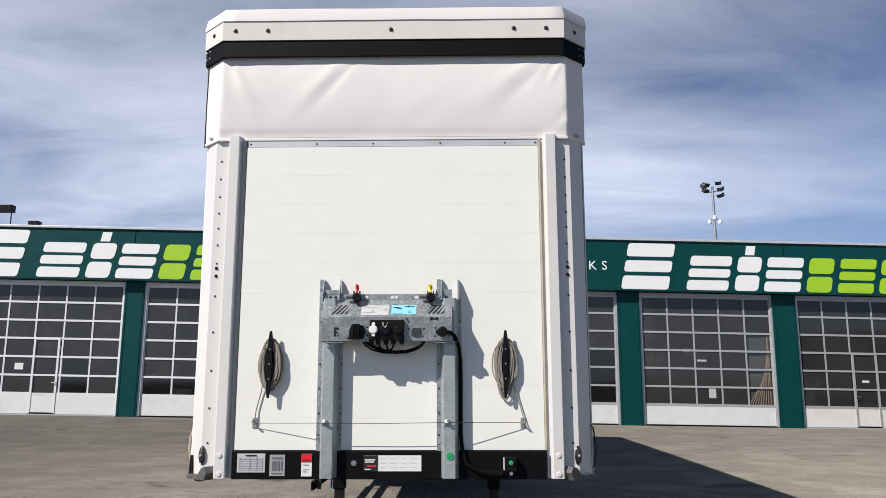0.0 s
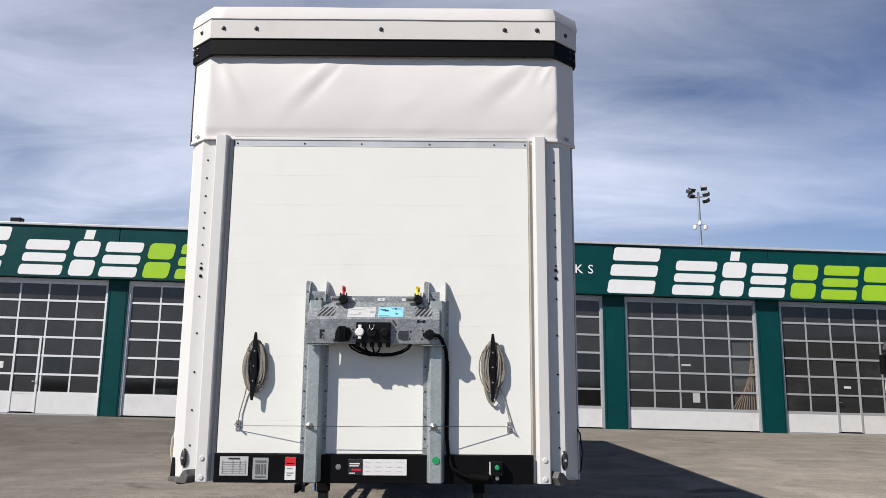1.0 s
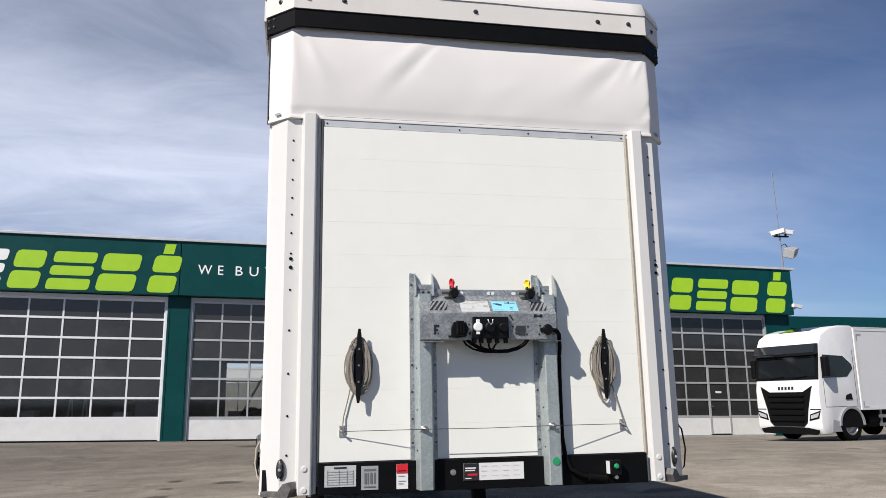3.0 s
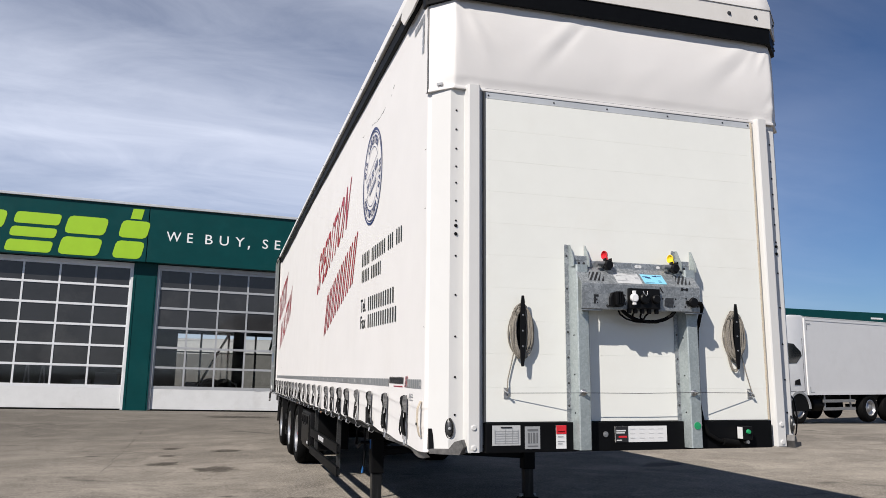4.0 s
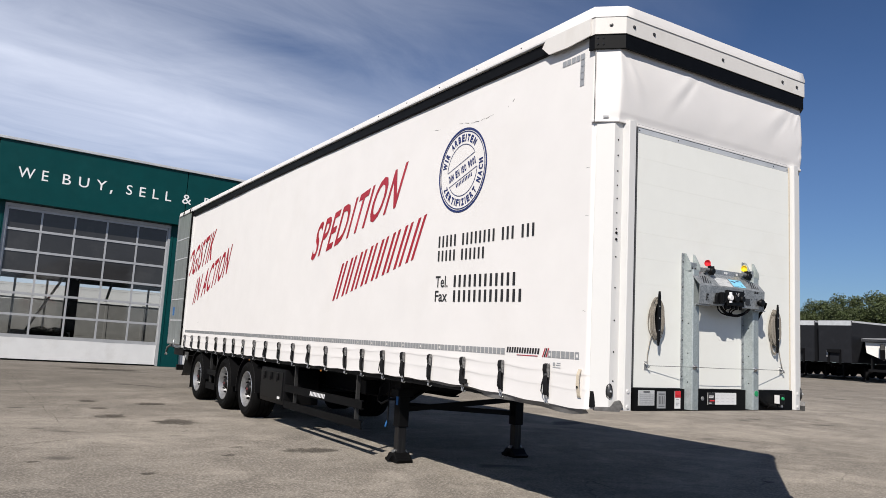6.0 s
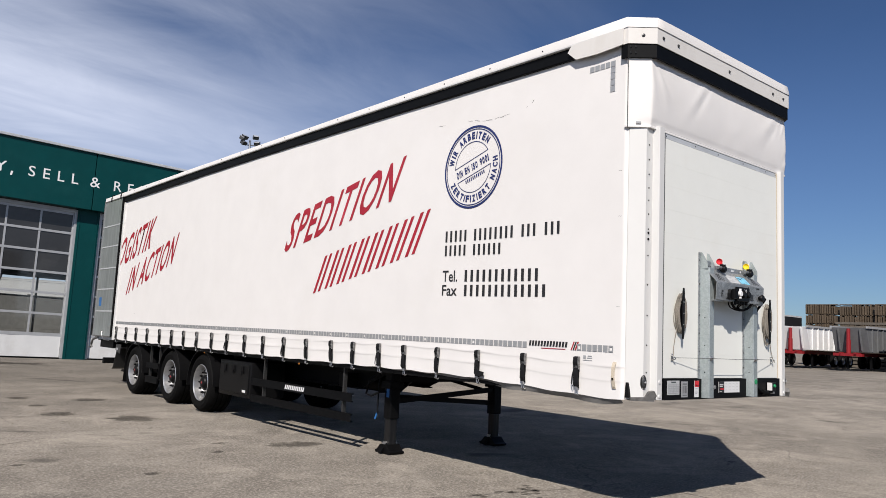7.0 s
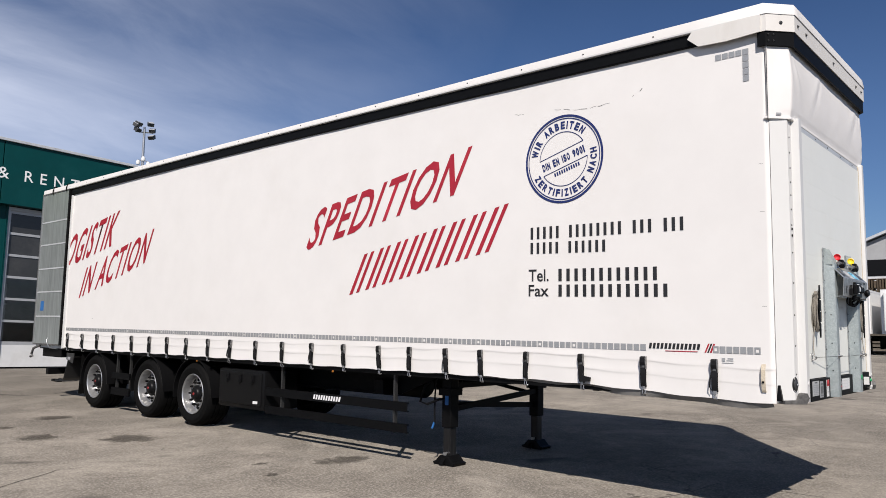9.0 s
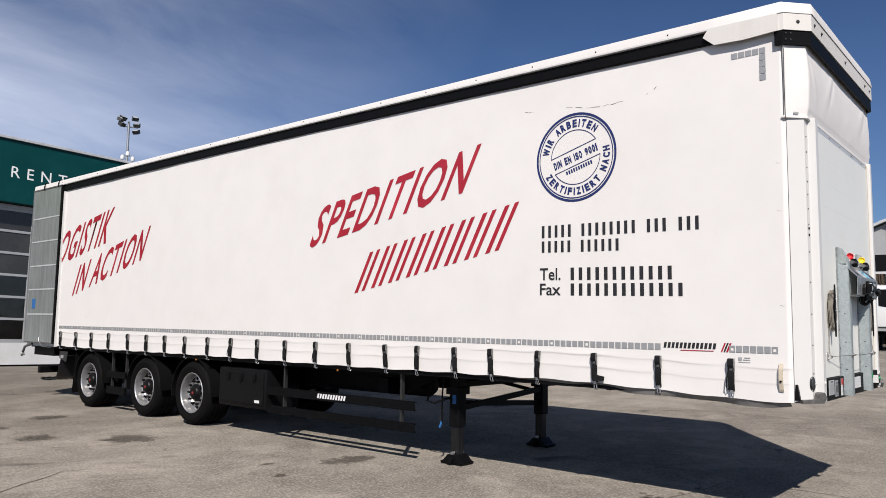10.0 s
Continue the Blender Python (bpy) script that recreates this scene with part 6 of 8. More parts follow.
# ---- gear on the front wall ----
def build_connector_frame():
    w = FRONT - 0.001
    # two uprights of hat section; their side webs run up into pointed ears
    uprights = []
    for x0 in (-0.882, -0.143):
        bm = bmesh.new()
        sheet(bm, [(x0 + 0.027, w - 0.004), (x0 + 0.043, w - 0.076), (x0 + 0.047, w - 0.080), (x0 + 0.111, w - 0.080), (x0 + 0.115, w - 0.076), (x0 + 0.135, w - 0.004)], "z", 0.922, 2.0, 0.005)
        up = tp("upright", bm, "zinc", "galvanised steel upright of hat section")
        for xa, xb, zt in ((x0, x0 + 0.027, 2.13), (x0 + 0.136, x0 + 0.154, 2.01)):
            bm = bmesh.new()
            prism(bm, [(xa, 0.922), (xb, 0.922), (xb, zt - 0.005), (xa + 0.004, zt), (xa, zt - 0.01)], "y", w - 0.006, w - 0.001)
            tp("flange", bm, "zinc_dark", "", up)
        for xa in (x0 + 0.027, x0 + 0.130):
            bm = bmesh.new()
            prism(bm, [(w - 0.004, 1.99), (w - 0.072, 1.99), (w - 0.072, 2.035), (w - 0.022, 2.125), (w - 0.004, 2.13)], "x", xa, xa + 0.005)
            tp("ear", bm, "zinc", "", up)
        uprights.append(up)
        for z in (0.945, 1.03, 1.17, 1.30, 1.45, 1.60, 1.86, 2.06):
            tp("bolt", STUD, "steel", "", up, None, (x0 + 0.013, w - 0.006, z), 0.34)
            if z < 2:
                tp("bolt", STUD, "steel", "", up, None, (x0 + 0.146, w - 0.006, z), 0.30)
        for z in (1.13, 1.35, 1.58):
            tp("web_hole", RIVET, "black", "", up, None, (x0 + 0.034, w - 0.045, z), 0.8, -78)
        bm = bmesh.new()
        lathe(bm, [(0.020, 0.0), (0.020, -0.005), (0.012, -0.011), (0.0, -0.011)], 16, "y", (x0 + 0.066, w - 0.082, 1.247))
        tube(bm, [(x0 + 0.055, w - 0.090, 1.247), (x0 + 0.052, w - 0.104, 1.252), (x0 + 0.066, w - 0.112, 1.250), (x0 + 0.080, w - 0.104, 1.246), (x0 + 0.078, w - 0.090, 1.243)], 0.004, 6)
        tp("eye_bolt", bm, "steel", "", up, 40)
    bm = bmesh.new()
    lathe(bm, [(0.022, 0.002), (0.022, -0.003), (0.0, -0.003)], 20, "y", (-0.062, w - 0.084, 1.052))
    tp("green_sticker", bm, "green_dot", "round green sticker", uprights[1])

    # console: one folded sheet, open at both ends
    XL, XR = -0.843, -0.046
    ya, za, yb, zb, yc, zc = 4.785, 1.988, 4.680, 1.880, 4.690, 1.732
    bm = bmesh.new()
    sheet(bm, [(ya, 2.030), (ya, za + 0.003), (ya - 0.003, za), (yb + 0.003, zb + 0.003), (yb, zb), (yc, zc + 0.003), (yc + 0.003, zc), (yc + 0.035, zc)], "x", XL, XR, 0.004)
    console = tp("console", bm, "zinc_dark", "spangled galvanised connector console with slots")
    for x0, x1 in ((XL, XL + 0.105), (XR - 0.105, XR)):
        bm = bmesh.new()
        prism(bm, [(x0, 2.026), (x1, 2.026), (x1 - 0.004 * (x0 == XL), 2.058), (x0 + 0.004, 2.058)], "y", ya - 0.002, ya + 0.002)
        tp("console_tab", bm, "zinc_dark", "", console)
        bm = bmesh.new()
        prism(bm, [(x0 + 0.002, yc + 0.004), (x1 + 0.03, yc + 0.004), (x1 - 0.01, w - 0.082), (x0 + 0.03, w - 0.082)], "z", zc - 0.009, zc - 0.004)
        tp("console_floor", bm, "zinc_dark", "", console)
        for dx in (0.035, 0.068):
            tp("bolt", STUD, "steel", "", console, None, ((x0 if x0 == XL else x1 - 0.105) + dx, ya - 0.003, 2.012), 0.42)

    def slope(x, q, off=0.0035):
        """A point on the sloping top of the console: q from its upper to its lower edge."""
        p, r = Vector((x, ya, za)), Vector((x, yb, zb))
        return p + (r - p) * q + Vector((0, zb - za, ya - yb)).normalized() * off

    def flat(name, corners, mat, parent, label=""):
        bm = bmesh.new()
        bm.faces.new([bm.verts.new(c) for c in corners])
        return tp(name, bm, mat, label, parent)

    # slanting slots, cut off square at the sides; black faces paint their inner shade
    for x0, x1 in ((-0.786, -0.676), (-0.196, -0.086)):
        lean, wide, q0, q1 = 0.062, 0.015, 0.84, 0.16
        for k in range(-2, 5):
            foot = x0 + 0.027 * k
            lo = max(0.0, (x0 - foot - wide) / lean)
            hi = min(1.0, (x1 - foot) / lean)
            if hi - lo < 0.12:
                continue
            pts = []
            for u in (lo, hi):
                c = foot + lean * u
                pts.append((max(x0, min(x1, c)), max(x0, min(x1, c + wide)), q0 + (q1 - q0) * u))
            if pts[0][1] - pts[0][0] < 0.002 and pts[1][1] - pts[1][0] < 0.002:
                continue
            (l0, r0, s0), (l1, r1, s1) = pts
            flat("vent_slot", [slope(l0, s0), slope(max(r0, l0 + 0.001), s0), slope(max(r1, l1 + 0.001), s1), slope(l1, s1)], "ink", console)
    for name, mat, x0, x1, s0, s1, lab in (("paper_label", "paper", -0.604, -0.435, 0.93, 0.18, "worn paper label"), ("blue_label", "label_blue", -0.418, -0.266, 0.88, 0.22, "pale blue label with drawings")):
        lb = flat(name, [slope(x, q) for x, q in ((x0, s0), (x1, s0), (x1, s1), (x0, s1))], mat, console, lab)
        spans = ((0.06, 0.30, 0.62, 0.68), (0.16, 0.26, 0.56, 0.62), (0.26, 0.40, 0.50, 0.62), (0.52, 0.70, 0.70, 0.76), (0.66, 0.72, 0.66, 0.82), (0.74, 0.94, 0.70, 0.75), (0.68, 0.80, 0.16, 0.20), (0.68, 0.80, 0.28, 0.32),
                 (0.05, 0.45, 0.08, 0.10), (0.05, 0.20, 0.92, 0.95)) if mat == "label_blue" else ((0.40, 0.46, 0.30, 0.40), (0.80, 0.95, 0.40, 0.54), (0.05, 0.30, 0.84, 0.90), (0.06, 0.5, 0.20, 0.23), (0.10, 0.62, 0.62, 0.64), (0.55, 0.92, 0.76, 0.79))
        o, along, up_ = slope(x0, s0, 0.005), slope(x1, s0, 0.005) - slope(x0, s0, 0.005), slope(x0, s1, 0.005) - slope(x0, s0, 0.005)
        for span in spans:
            bm = bmesh.new()
            bars(bm, o, along, up_, (span,))
            tp("label_mark", bm, "label_grey" if mat == "paper" else "navy", "", lb)

    def face_y(z):
        return yb + (yc - yb) * (zb - z) / (zb - zc) - 0.0035

    # flat patches for cut-outs in the face and in the top plate, shade painted on
    for spans in (((-0.765, -0.752, 1.762, 1.816), (-0.752, -0.735, 1.802, 1.816), (-0.752, -0.742, 1.780, 1.792), (-0.745, -0.737, 1.764, 1.772)), ((-0.178, -0.132, 1.862, 1.870), (-0.182, -0.165, 1.858, 1.876), (-0.147, -0.130, 1.858, 1.876))):
        for c0, c1, d0, d1 in spans:
            flat("cut_out", [(p, face_y(q), q) for p, q in ((c0, d0), (c1, d0), (c1, d1), (c0, d1))], "ink", console)
    flat("cut_out", [(p, face_y(q), q) for p, q in ((-0.331, 1.872), (-0.322, 1.874), (-0.300, 1.842), (-0.306, 1.838))], "ink", console)
    flat("socket_hole", [(-0.262 + (0.032 + 0.008 * (k % 5 == 2)) * math.cos(k * math.pi / 10), face_y(1.788), 1.788 + (0.032 + 0.008 * (k % 5 == 2)) * math.sin(k * math.pi / 10)) for k in range(20)], "dark_steel", console)
    for cx, cz in ((-0.307, 1.806), (-0.218, 1.806), (-0.225, 1.762), (-0.145, 1.812), (-0.066, 1.765), (-0.150, 1.762)):
        flat("cut_out", [(cx + 0.006 * math.cos(k * math.pi / 4), face_y(cz), cz + 0.006 * math.sin(k * math.pi / 4)) for k in range(8)], "ink", console)
    for cx, rx in ((-0.582, 0.012), (-0.418, 0.014), (-0.397, 0.014), (-0.268, 0.014)):
        flat("cut_out", [(cx + rx * math.cos(k * math.pi / 6), ya - 0.0035, 2.010 + 0.010 * math.sin(k * math.pi / 6)) for k in range(12)], "label_white", console)
    # sockets
    bm = bmesh.new()
    box(bm, -0.545, -0.338, 4.658, 4.702, 1.738, 1.860, 0.005)
    sockets = tp("socket_box", bm, "plastic", "black socket box with three capped sockets")
    bm = bmesh.new()
    lathe(bm, [(0.0, -0.024), (0.020, -0.024), (0.026, -0.019), (0.027, -0.008), (0.022, 0.0), (0.022, 0.004)], 20, "y", (-0.520, 4.658, 1.800))
    tp("socket_cap", bm, "cap_white", "white plastic socket cap", sockets, 40)
    for z in (1.834, 1.768):
        bm = bmesh.new()
        box(bm, -0.530, -0.510, 4.640, 4.655, z - 0.009, z + 0.009, 0.003)
        tp("cap_lug", bm, "cap_white", "", sockets)
    for cx, r in ((-0.449, 0.031), (-0.372, 0.026)):
        bm = bmesh.new()
        lathe(bm, [(0.0, -0.022), (r * 0.8, -0.022), (r, -0.016), (r, 0.002)], 20, "y", (cx, 4.658, 1.798))
        tp("socket_cap", bm, "plastic", "", sockets, 40)
    bm = bmesh.new()
    tube(bm, [(-0.463, 4.640, 1.842), (-0.460, 4.633, 1.825), (-0.449, 4.631, 1.812), (-0.438, 4.633, 1.825), (-0.435, 4.640, 1.842)], 0.0028, 6)
    tp("cap_spring", bm, "steel", "", sockets)
    for cx in (-0.535, -0.495, -0.448, -0.402, -0.352):
        bm = bmesh.new()
        lathe(bm, [(0.0, 1.712), (0.012, 1.712), (0.014, 1.722), (0.014, 1.739)], 10, "z", (cx, 4.684, 0))
        tp("cable_gland", bm, "plastic", "", sockets, 40)
    bm = bmesh.new()
    prism(bm, [(-0.672, 1.748), (-0.640, 1.742), (-0.585, 1.748), (-0.570, 1.790), (-0.585, 1.828), (-0.655, 1.830), (-0.668, 1.800)], "y", 4.658, 4.684, 0.004)
    box(bm, -0.648, -0.602, 4.628, 4.658, 1.752, 1.834, 0.006)
    for cx in (-0.640, -0.625, -0.610):
        box(bm, cx - 0.004, cx + 0.004, 4.620, 4.629, 1.765, 1.832)
    socket = tp("socket", bm, "plastic", "black plastic trailer socket with a ribbed lid")
    for cx, cz in ((-0.678, 1.752), (-0.563, 1.818), (-0.560, 1.768)):
        tp("bolt", STUD, "steel", "", socket, None, (cx, 4.684, cz), 0.4)
    bm = bmesh.new()
    lathe(bm, [(0.0, -0.034), (0.026, -0.032), (0.032, -0.02), (0.024, -0.006), (0.024, 0.0)], 18, "y", (-0.105, 4.684, 1.788))
    box(bm, -0.145, -0.068, 4.676, 4.684, 1.778, 1.800, 0.002)
    tp("socket", bm, "plastic", "", None, 40)
    # air couplings with red and yellow caps
    for cx, mat, lab in ((-0.640, "red_plastic", "air coupling with a red cap"), (-0.183, "yellow", "air coupling with a yellow cap")):
        bm = bmesh.new()
        lathe(bm, [(0.0, -0.066), (0.014, -0.066), (0.015, -0.02), (0.015, 0.03)], 14, "x", (cx, 4.748, 2.012))
        tube(bm, [(cx - 0.01, 4.748, 2.012), (cx - 0.01, 4.785, 2.012)], 0.016, 10)
        coup = tp("air_coupling", bm, "tipper", lab, None, 40)
        bm = bmesh.new()
        lathe(bm, [(0.0, -0.026), (0.022, -0.026), (0.028, -0.018), (0.028, 0.012), (0.018, 0.018), (0.0, 0.018)], 18, "y", (cx + 0.004, 4.742, 2.004))
        box(bm, cx - 0.010, cx + 0.014, 4.722, 4.750, 1.972, 2.034, 0.003)
        for dx in (-0.014, 0.022):
            box(bm, cx + dx - 0.003, cx + dx + 0.003, 4.728, 4.760, 1.982, 2.044)
        tp("coupling_head", bm, "plastic", "", coup, 40)
        bm = bmesh.new()
        lathe(bm, [(0.0, 0.009), (0.014, 0.009), (0.022, 0.003), (0.027, -0.009), (0.024, -0.010), (0.018, 0.0), (0.0, 0.004)], 20, "x", (0, 0, 0))
        bm.transform(pose(cx + 0.003, 4.772, 2.068, 0, 0, 14))
        box(bm, cx - 0.002, cx + 0.009, 4.748, 4.770, 2.022, 2.056, 0.002)
        tp("coupling_cap", bm, mat, "", coup, 40)
    # cables
    loops = [((-0.575, 1.735), (-0.545, 1.712), (-0.500, 1.688), (-0.449, 1.674), (-0.39, 1.668), (-0.33, 1.670), (-0.275, 1.685), (-0.235, 1.708), (-0.215, 1.735)),
             ((-0.495, 1.714), (-0.485, 1.695), (-0.46, 1.678)), ((-0.448, 1.714), (-0.440, 1.69), (-0.425, 1.672)), ((-0.402, 1.714), (-0.412, 1.69), (-0.43, 1.674)), ((-0.60, 1.745), (-0.575, 1.708), (-0.53, 1.682), (-0.47, 1.666), (-0.40, 1.662))]
    for k, pts in enumerate(loops):
        bm = bmesh.new()
        fine = []
        for p, q in zip(pts, pts[1:]):
            fine += [(p[0] + (q[0] - p[0]) * t / 3, p[1] + (q[1] - p[1]) * t / 3) for t in range(3)]
        fine.append(pts[-1])
        n = len(fine) - 1
        tube(bm, [(x, 4.70 + 0.025 * math.sin(math.pi * i / n) + 0.006 * math.sin(k * 2.0), z) for i, (x, z) in enumerate(fine)], 0.011 if k == 0 else 0.0055, 8)
        tp("cable", bm, "rubber", "sagging black cable", None, 60)
    bm = bmesh.new()
    pts = [(-0.085, 4.662, 1.786), (-0.055, 4.664, 1.784), (-0.030, 4.690, 1.762), (-0.006, 4.755, 1.70), (0.004, 4.800, 1.63), (0.006, 4.814, 1.52), (0.005, 4.814, 1.35), (0.004, 4.812, 1.18), (0.012, 4.797, 1.08), (0.04, 4.787, 1.0),
           (0.10, 4.785, 0.965), (0.17, 4.785, 0.945), (0.24, 4.79, 0.94)]
    fine = []
    for p, q in zip(pts, pts[1:]):
        fine += [tuple(Vector(p).lerp(Vector(q), t / 3)) for t in range(3)]
    tube(bm, fine + [pts[-1]], 0.0115, 10)
    cable = tp("main_cable", bm, "rubber", "thick black cable hanging down beside the upright", None, 60)
    bm = bmesh.new()
    tube(bm, [(0.14, 4.785, 0.955), (0.25, 4.79, 0.94)], 0.022, 10)
    tp("cable_boot", bm, "rubber", "", cable, 50)


def build_foot_labels():
    y = FRONT - 0.0245
    for name, x0, x1, z0, z1, mat, lab in (("type_plate", -1.355, -1.185, 0.951, 1.062, "paper", "pale grey metal type plate"), ("weight_plate", -1.157, -1.064, 0.93, 1.055, "label_grey", "grey printed plate"),
                                           ("notice_label", -0.964, -0.90, 0.928, 1.06, "label_white", "white label with a red head"), ("phone_label", -0.585, -0.236, 0.958, 1.051, "label_white", "white label with a black and red field")):
        bm = bmesh.new()
        box(bm, x0, x1, y, y + 0.002, z0, z1)
        lb = tp(name, bm, mat, lab)
        w, h = x1 - x0, z1 - z0

        def marks(spans, ink):
            for span in spans:
                bm = bmesh.new()
                bars(bm, (x0, y - 0.0025, z0), (w, 0, 0), (0, 0, h), (span,))
                tp("label_mark", bm, ink, "", lb)
        if name == "type_plate":
            marks([(0.08, 0.92, 0.10 + 0.12 * k, 0.125 + 0.12 * k) for k in range(6)] + [(0.08, 0.10, 0.1, 0.8), (0.45, 0.47, 0.1, 0.8), (0.70, 0.72, 0.1, 0.8), (0.9, 0.92, 0.1, 0.8)], "label_grey")
            marks([(0.3, 0.7, 0.86, 0.93)], "ink")
        elif name == "weight_plate":
            marks([(0.18, 0.30, 0.25, 0.72), (0.36, 0.44, 0.25, 0.72), (0.52, 0.66, 0.25, 0.72), (0.74, 0.84, 0.25, 0.72), (0.15, 0.85, 0.1, 0.15), (0.15, 0.85, 0.80, 0.88)], "tipper")
        elif name == "notice_label":
            marks([(0.0, 1.0, 0.63, 1.0)], "red_plastic")
            marks([(0.15, 0.85, 0.70, 0.74)], "label_white")
            marks([(0.15, 0.7, 0.50, 0.53), (0.15, 0.8, 0.30, 0.33), (0.15, 0.6, 0.2, 0.23)], "label_grey")
        else:
            marks([(0.0, 0.245, 0.0, 1.0)], "ink")
            marks([(0.28 + 0.18 * k, 0.38 + 0.18 * k, 0.25 + 0.28 * j, 0.27 + 0.28 * j) for k in range(4) for j in range(3)], "paper")
            for span in ((0.02, 0.2, 0.68, 0.76), (0.02, 0.18, 0.55, 0.62), (0.02, 0.12, 0.1, 0.16)):
                bm = bmesh.new()
                bars(bm, (x0, y - 0.004, z0), (w, 0, 0), (0, 0, h), (span,))
                tp("label_mark", bm, "label_white", "", lb)
            bm = bmesh.new()
            bars(bm, (x0, y - 0.004, z0), (w, 0, 0), (0, 0, h), ((0.06, 0.22, 0.28, 0.40),))
            tp("label_mark", bm, "red_plastic", "", lb)
    bm = bmesh.new()
    lathe(bm, [(0.0, -0.006), (0.008, -0.006), (0.008, -0.003), (0.016, -0.003), (0.017, 0)], 16, "y", (-0.645, FRONT - 0.022, 1.005))
    tp("grommet", bm, "steel", "", None, 40)
    # push button box
    bm = bmesh.new()
    box(bm, 0.265, 0.335, FRONT - 0.075, FRONT - 0.022, 0.962, 1.045, 0.004)
    b = tp("button_box", bm, "plastic", "black button box with a green button")
    bm = bmesh.new()
    lathe(bm, [(0.0, -0.014), (0.012, -0.012), (0.015, 0)], 16, "y", (0.303, FRONT - 0.075, 1.012))
    tp("button", bm, "green_dot", "", b, 40)
    bm = bmesh.new()
    lathe(bm, [(0.0, -0.012), (0.011, -0.012), (0.011, 0.02)], 12, "y", (0.303, FRONT - 0.06, 0.95))
    tp("cable_plug", bm, "steel", "", b, 40)
    bm = bmesh.new()
    box(bm, 0.259, 0.263, FRONT - 0.075, FRONT - 0.03, 0.97, 1.04)
    tp("box_bracket", bm, "label_white", "", b)


def build_cleats():
    """Two rope cleats with coiled rope, and the seal wire strung between the eyelets."""
    for cx, tilt, loose in ((-1.175, 0.8, 0), (0.281, 0.4, 1)):
        m = Matrix.Translation((cx, FRONT, 1.598)) @ pose(0, 0, 0, 0, tilt, 0) @ Matrix.Diagonal((1, 0.62, 1, 1))
        bm = bmesh.new()
        prism(bm, [(-0.016, -0.13), (0.016, -0.13), (0.024, -0.115), (0.024, 0.115), (0.016, 0.13), (-0.016, 0.13), (-0.024, 0.115), (-0.024, -0.115)], "y", -0.012, -0.002)
        prism(bm, [(-0.007, -0.205), (0.007, -0.205), (0.012, -0.17), (0.015, -0.10), (0.017, 0.0), (0.015, 0.10), (0.012, 0.17), (0.007, 0.205), (-0.007, 0.205), (-0.012, 0.17), (-0.015, 0.10), (-0.017, 0.0), (-0.015, -0.10), (-0.012, -0.17)], "y", -0.084, -0.068, 0.003)
        box(bm, -0.012, 0.012, -0.07, -0.01, -0.11, -0.085)
        box(bm, -0.012, 0.012, -0.07, -0.01, 0.085, 0.11)
        box(bm, -0.022, -0.016, -0.04, -0.01, -0.11, 0.11)
        box(bm, 0.016, 0.022, -0.04, -0.01, -0.11, 0.11)
        bm.transform(m)
        cleat = tp("rope_cleat", bm, "plastic", "black plastic rope cleat with a grey coil of rope")
        for z in (-0.09, 0.0, 0.09):
            bm = bmesh.new()
            lathe(bm, [(0, -0.004), (0.005, -0.003), (0.006, 0)], 8, "y", (0, -0.085, z))
            bm.transform(m)
            tp("screw", bm, "steel", "", cleat)
        rnd = random.Random(7 + loose)
        bm = bmesh.new()
        for k in range(34):
            w = rnd.uniform(0.034, 0.068 if k % 5 else 0.078)
            h = rnd.uniform(0.125, 0.155) if k > 2 or not loose else rnd.uniform(0.17, 0.19)
            ox, oy = rnd.uniform(-0.006, 0.010), rnd.uniform(-0.062, -0.014)
            sk = rnd.uniform(-0.004, 0.004)
            dz = -0.03 if (k <= 2 and loose) else rnd.uniform(-0.012, 0.012)
            ring = []
            for j in range(26):
                a = 2 * math.pi * j / 26
                ring.append((ox + w * math.cos(a) + sk * math.sin(2 * a), oy + 0.008 * math.sin(a * 2 + k), dz + h * math.sin(a)))
            tube(bm, ring, 0.0042, 6, True)
        bm.transform(m)
        tp("rope_coil", bm, "rope", "coiled grey rope", cleat, 60)
    bm = bmesh.new()
    tube(bm, [(-1.215, FRONT - 0.02, 1.50), (-1.23, FRONT - 0.012, 1.42), (-1.255, FRONT - 0.012, 1.32), (-1.262, FRONT - 0.018, 1.25)], 0.0035, 6)
    tp("rope_tail", bm, "rope", "thin rope running down to the eyelet", None, 60)
    bm = bmesh.new()
    tube(bm, [(0.33, FRONT - 0.02, 1.47), (0.352, FRONT - 0.012, 1.40), (0.375, FRONT - 0.012, 1.32), (0.392, FRONT - 0.018, 1.25), (0.40, FRONT - 0.03, 1.225), (0.384, FRONT - 0.03, 1.235)], 0.0035, 6)
    tp("rope_tail", bm, "rope", "", None, 60)
    for x in (-1.263, 0.383):
        bm = bmesh.new()
        box(bm, x - 0.014, x + 0.014, FRONT - 0.005, FRONT - 0.001, 1.212, 1.272)
        tube(bm, [(x - 0.010, FRONT - 0.004, 1.262), (x - 0.012, FRONT - 0.03, 1.25), (x, FRONT - 0.036, 1.242), (x + 0.012, FRONT - 0.03, 1.234), (x + 0.010, FRONT - 0.004, 1.222)], 0.005, 8)
        tp("eyelet", bm, "steel", "bolted metal eyelet", None, 40)
    bm = bmesh.new()
    pts = [(-1.262, 1.242), (-0.80, 1.246), (-0.45, 1.244), (-0.075, 1.249), (0.382, 1.246)]
    tube(bm, [(x, FRONT - 0.024 if abs(x - MID) > 0.5 else FRONT - 0.100, z) for x, z in pts], 0.0020, 6)
    tp("seal_wire", bm, "dark_steel", "thin customs wire strung between the eyelets", None, 60)
    # thin loop hanging at the right front foot
    bm = bmesh.new()
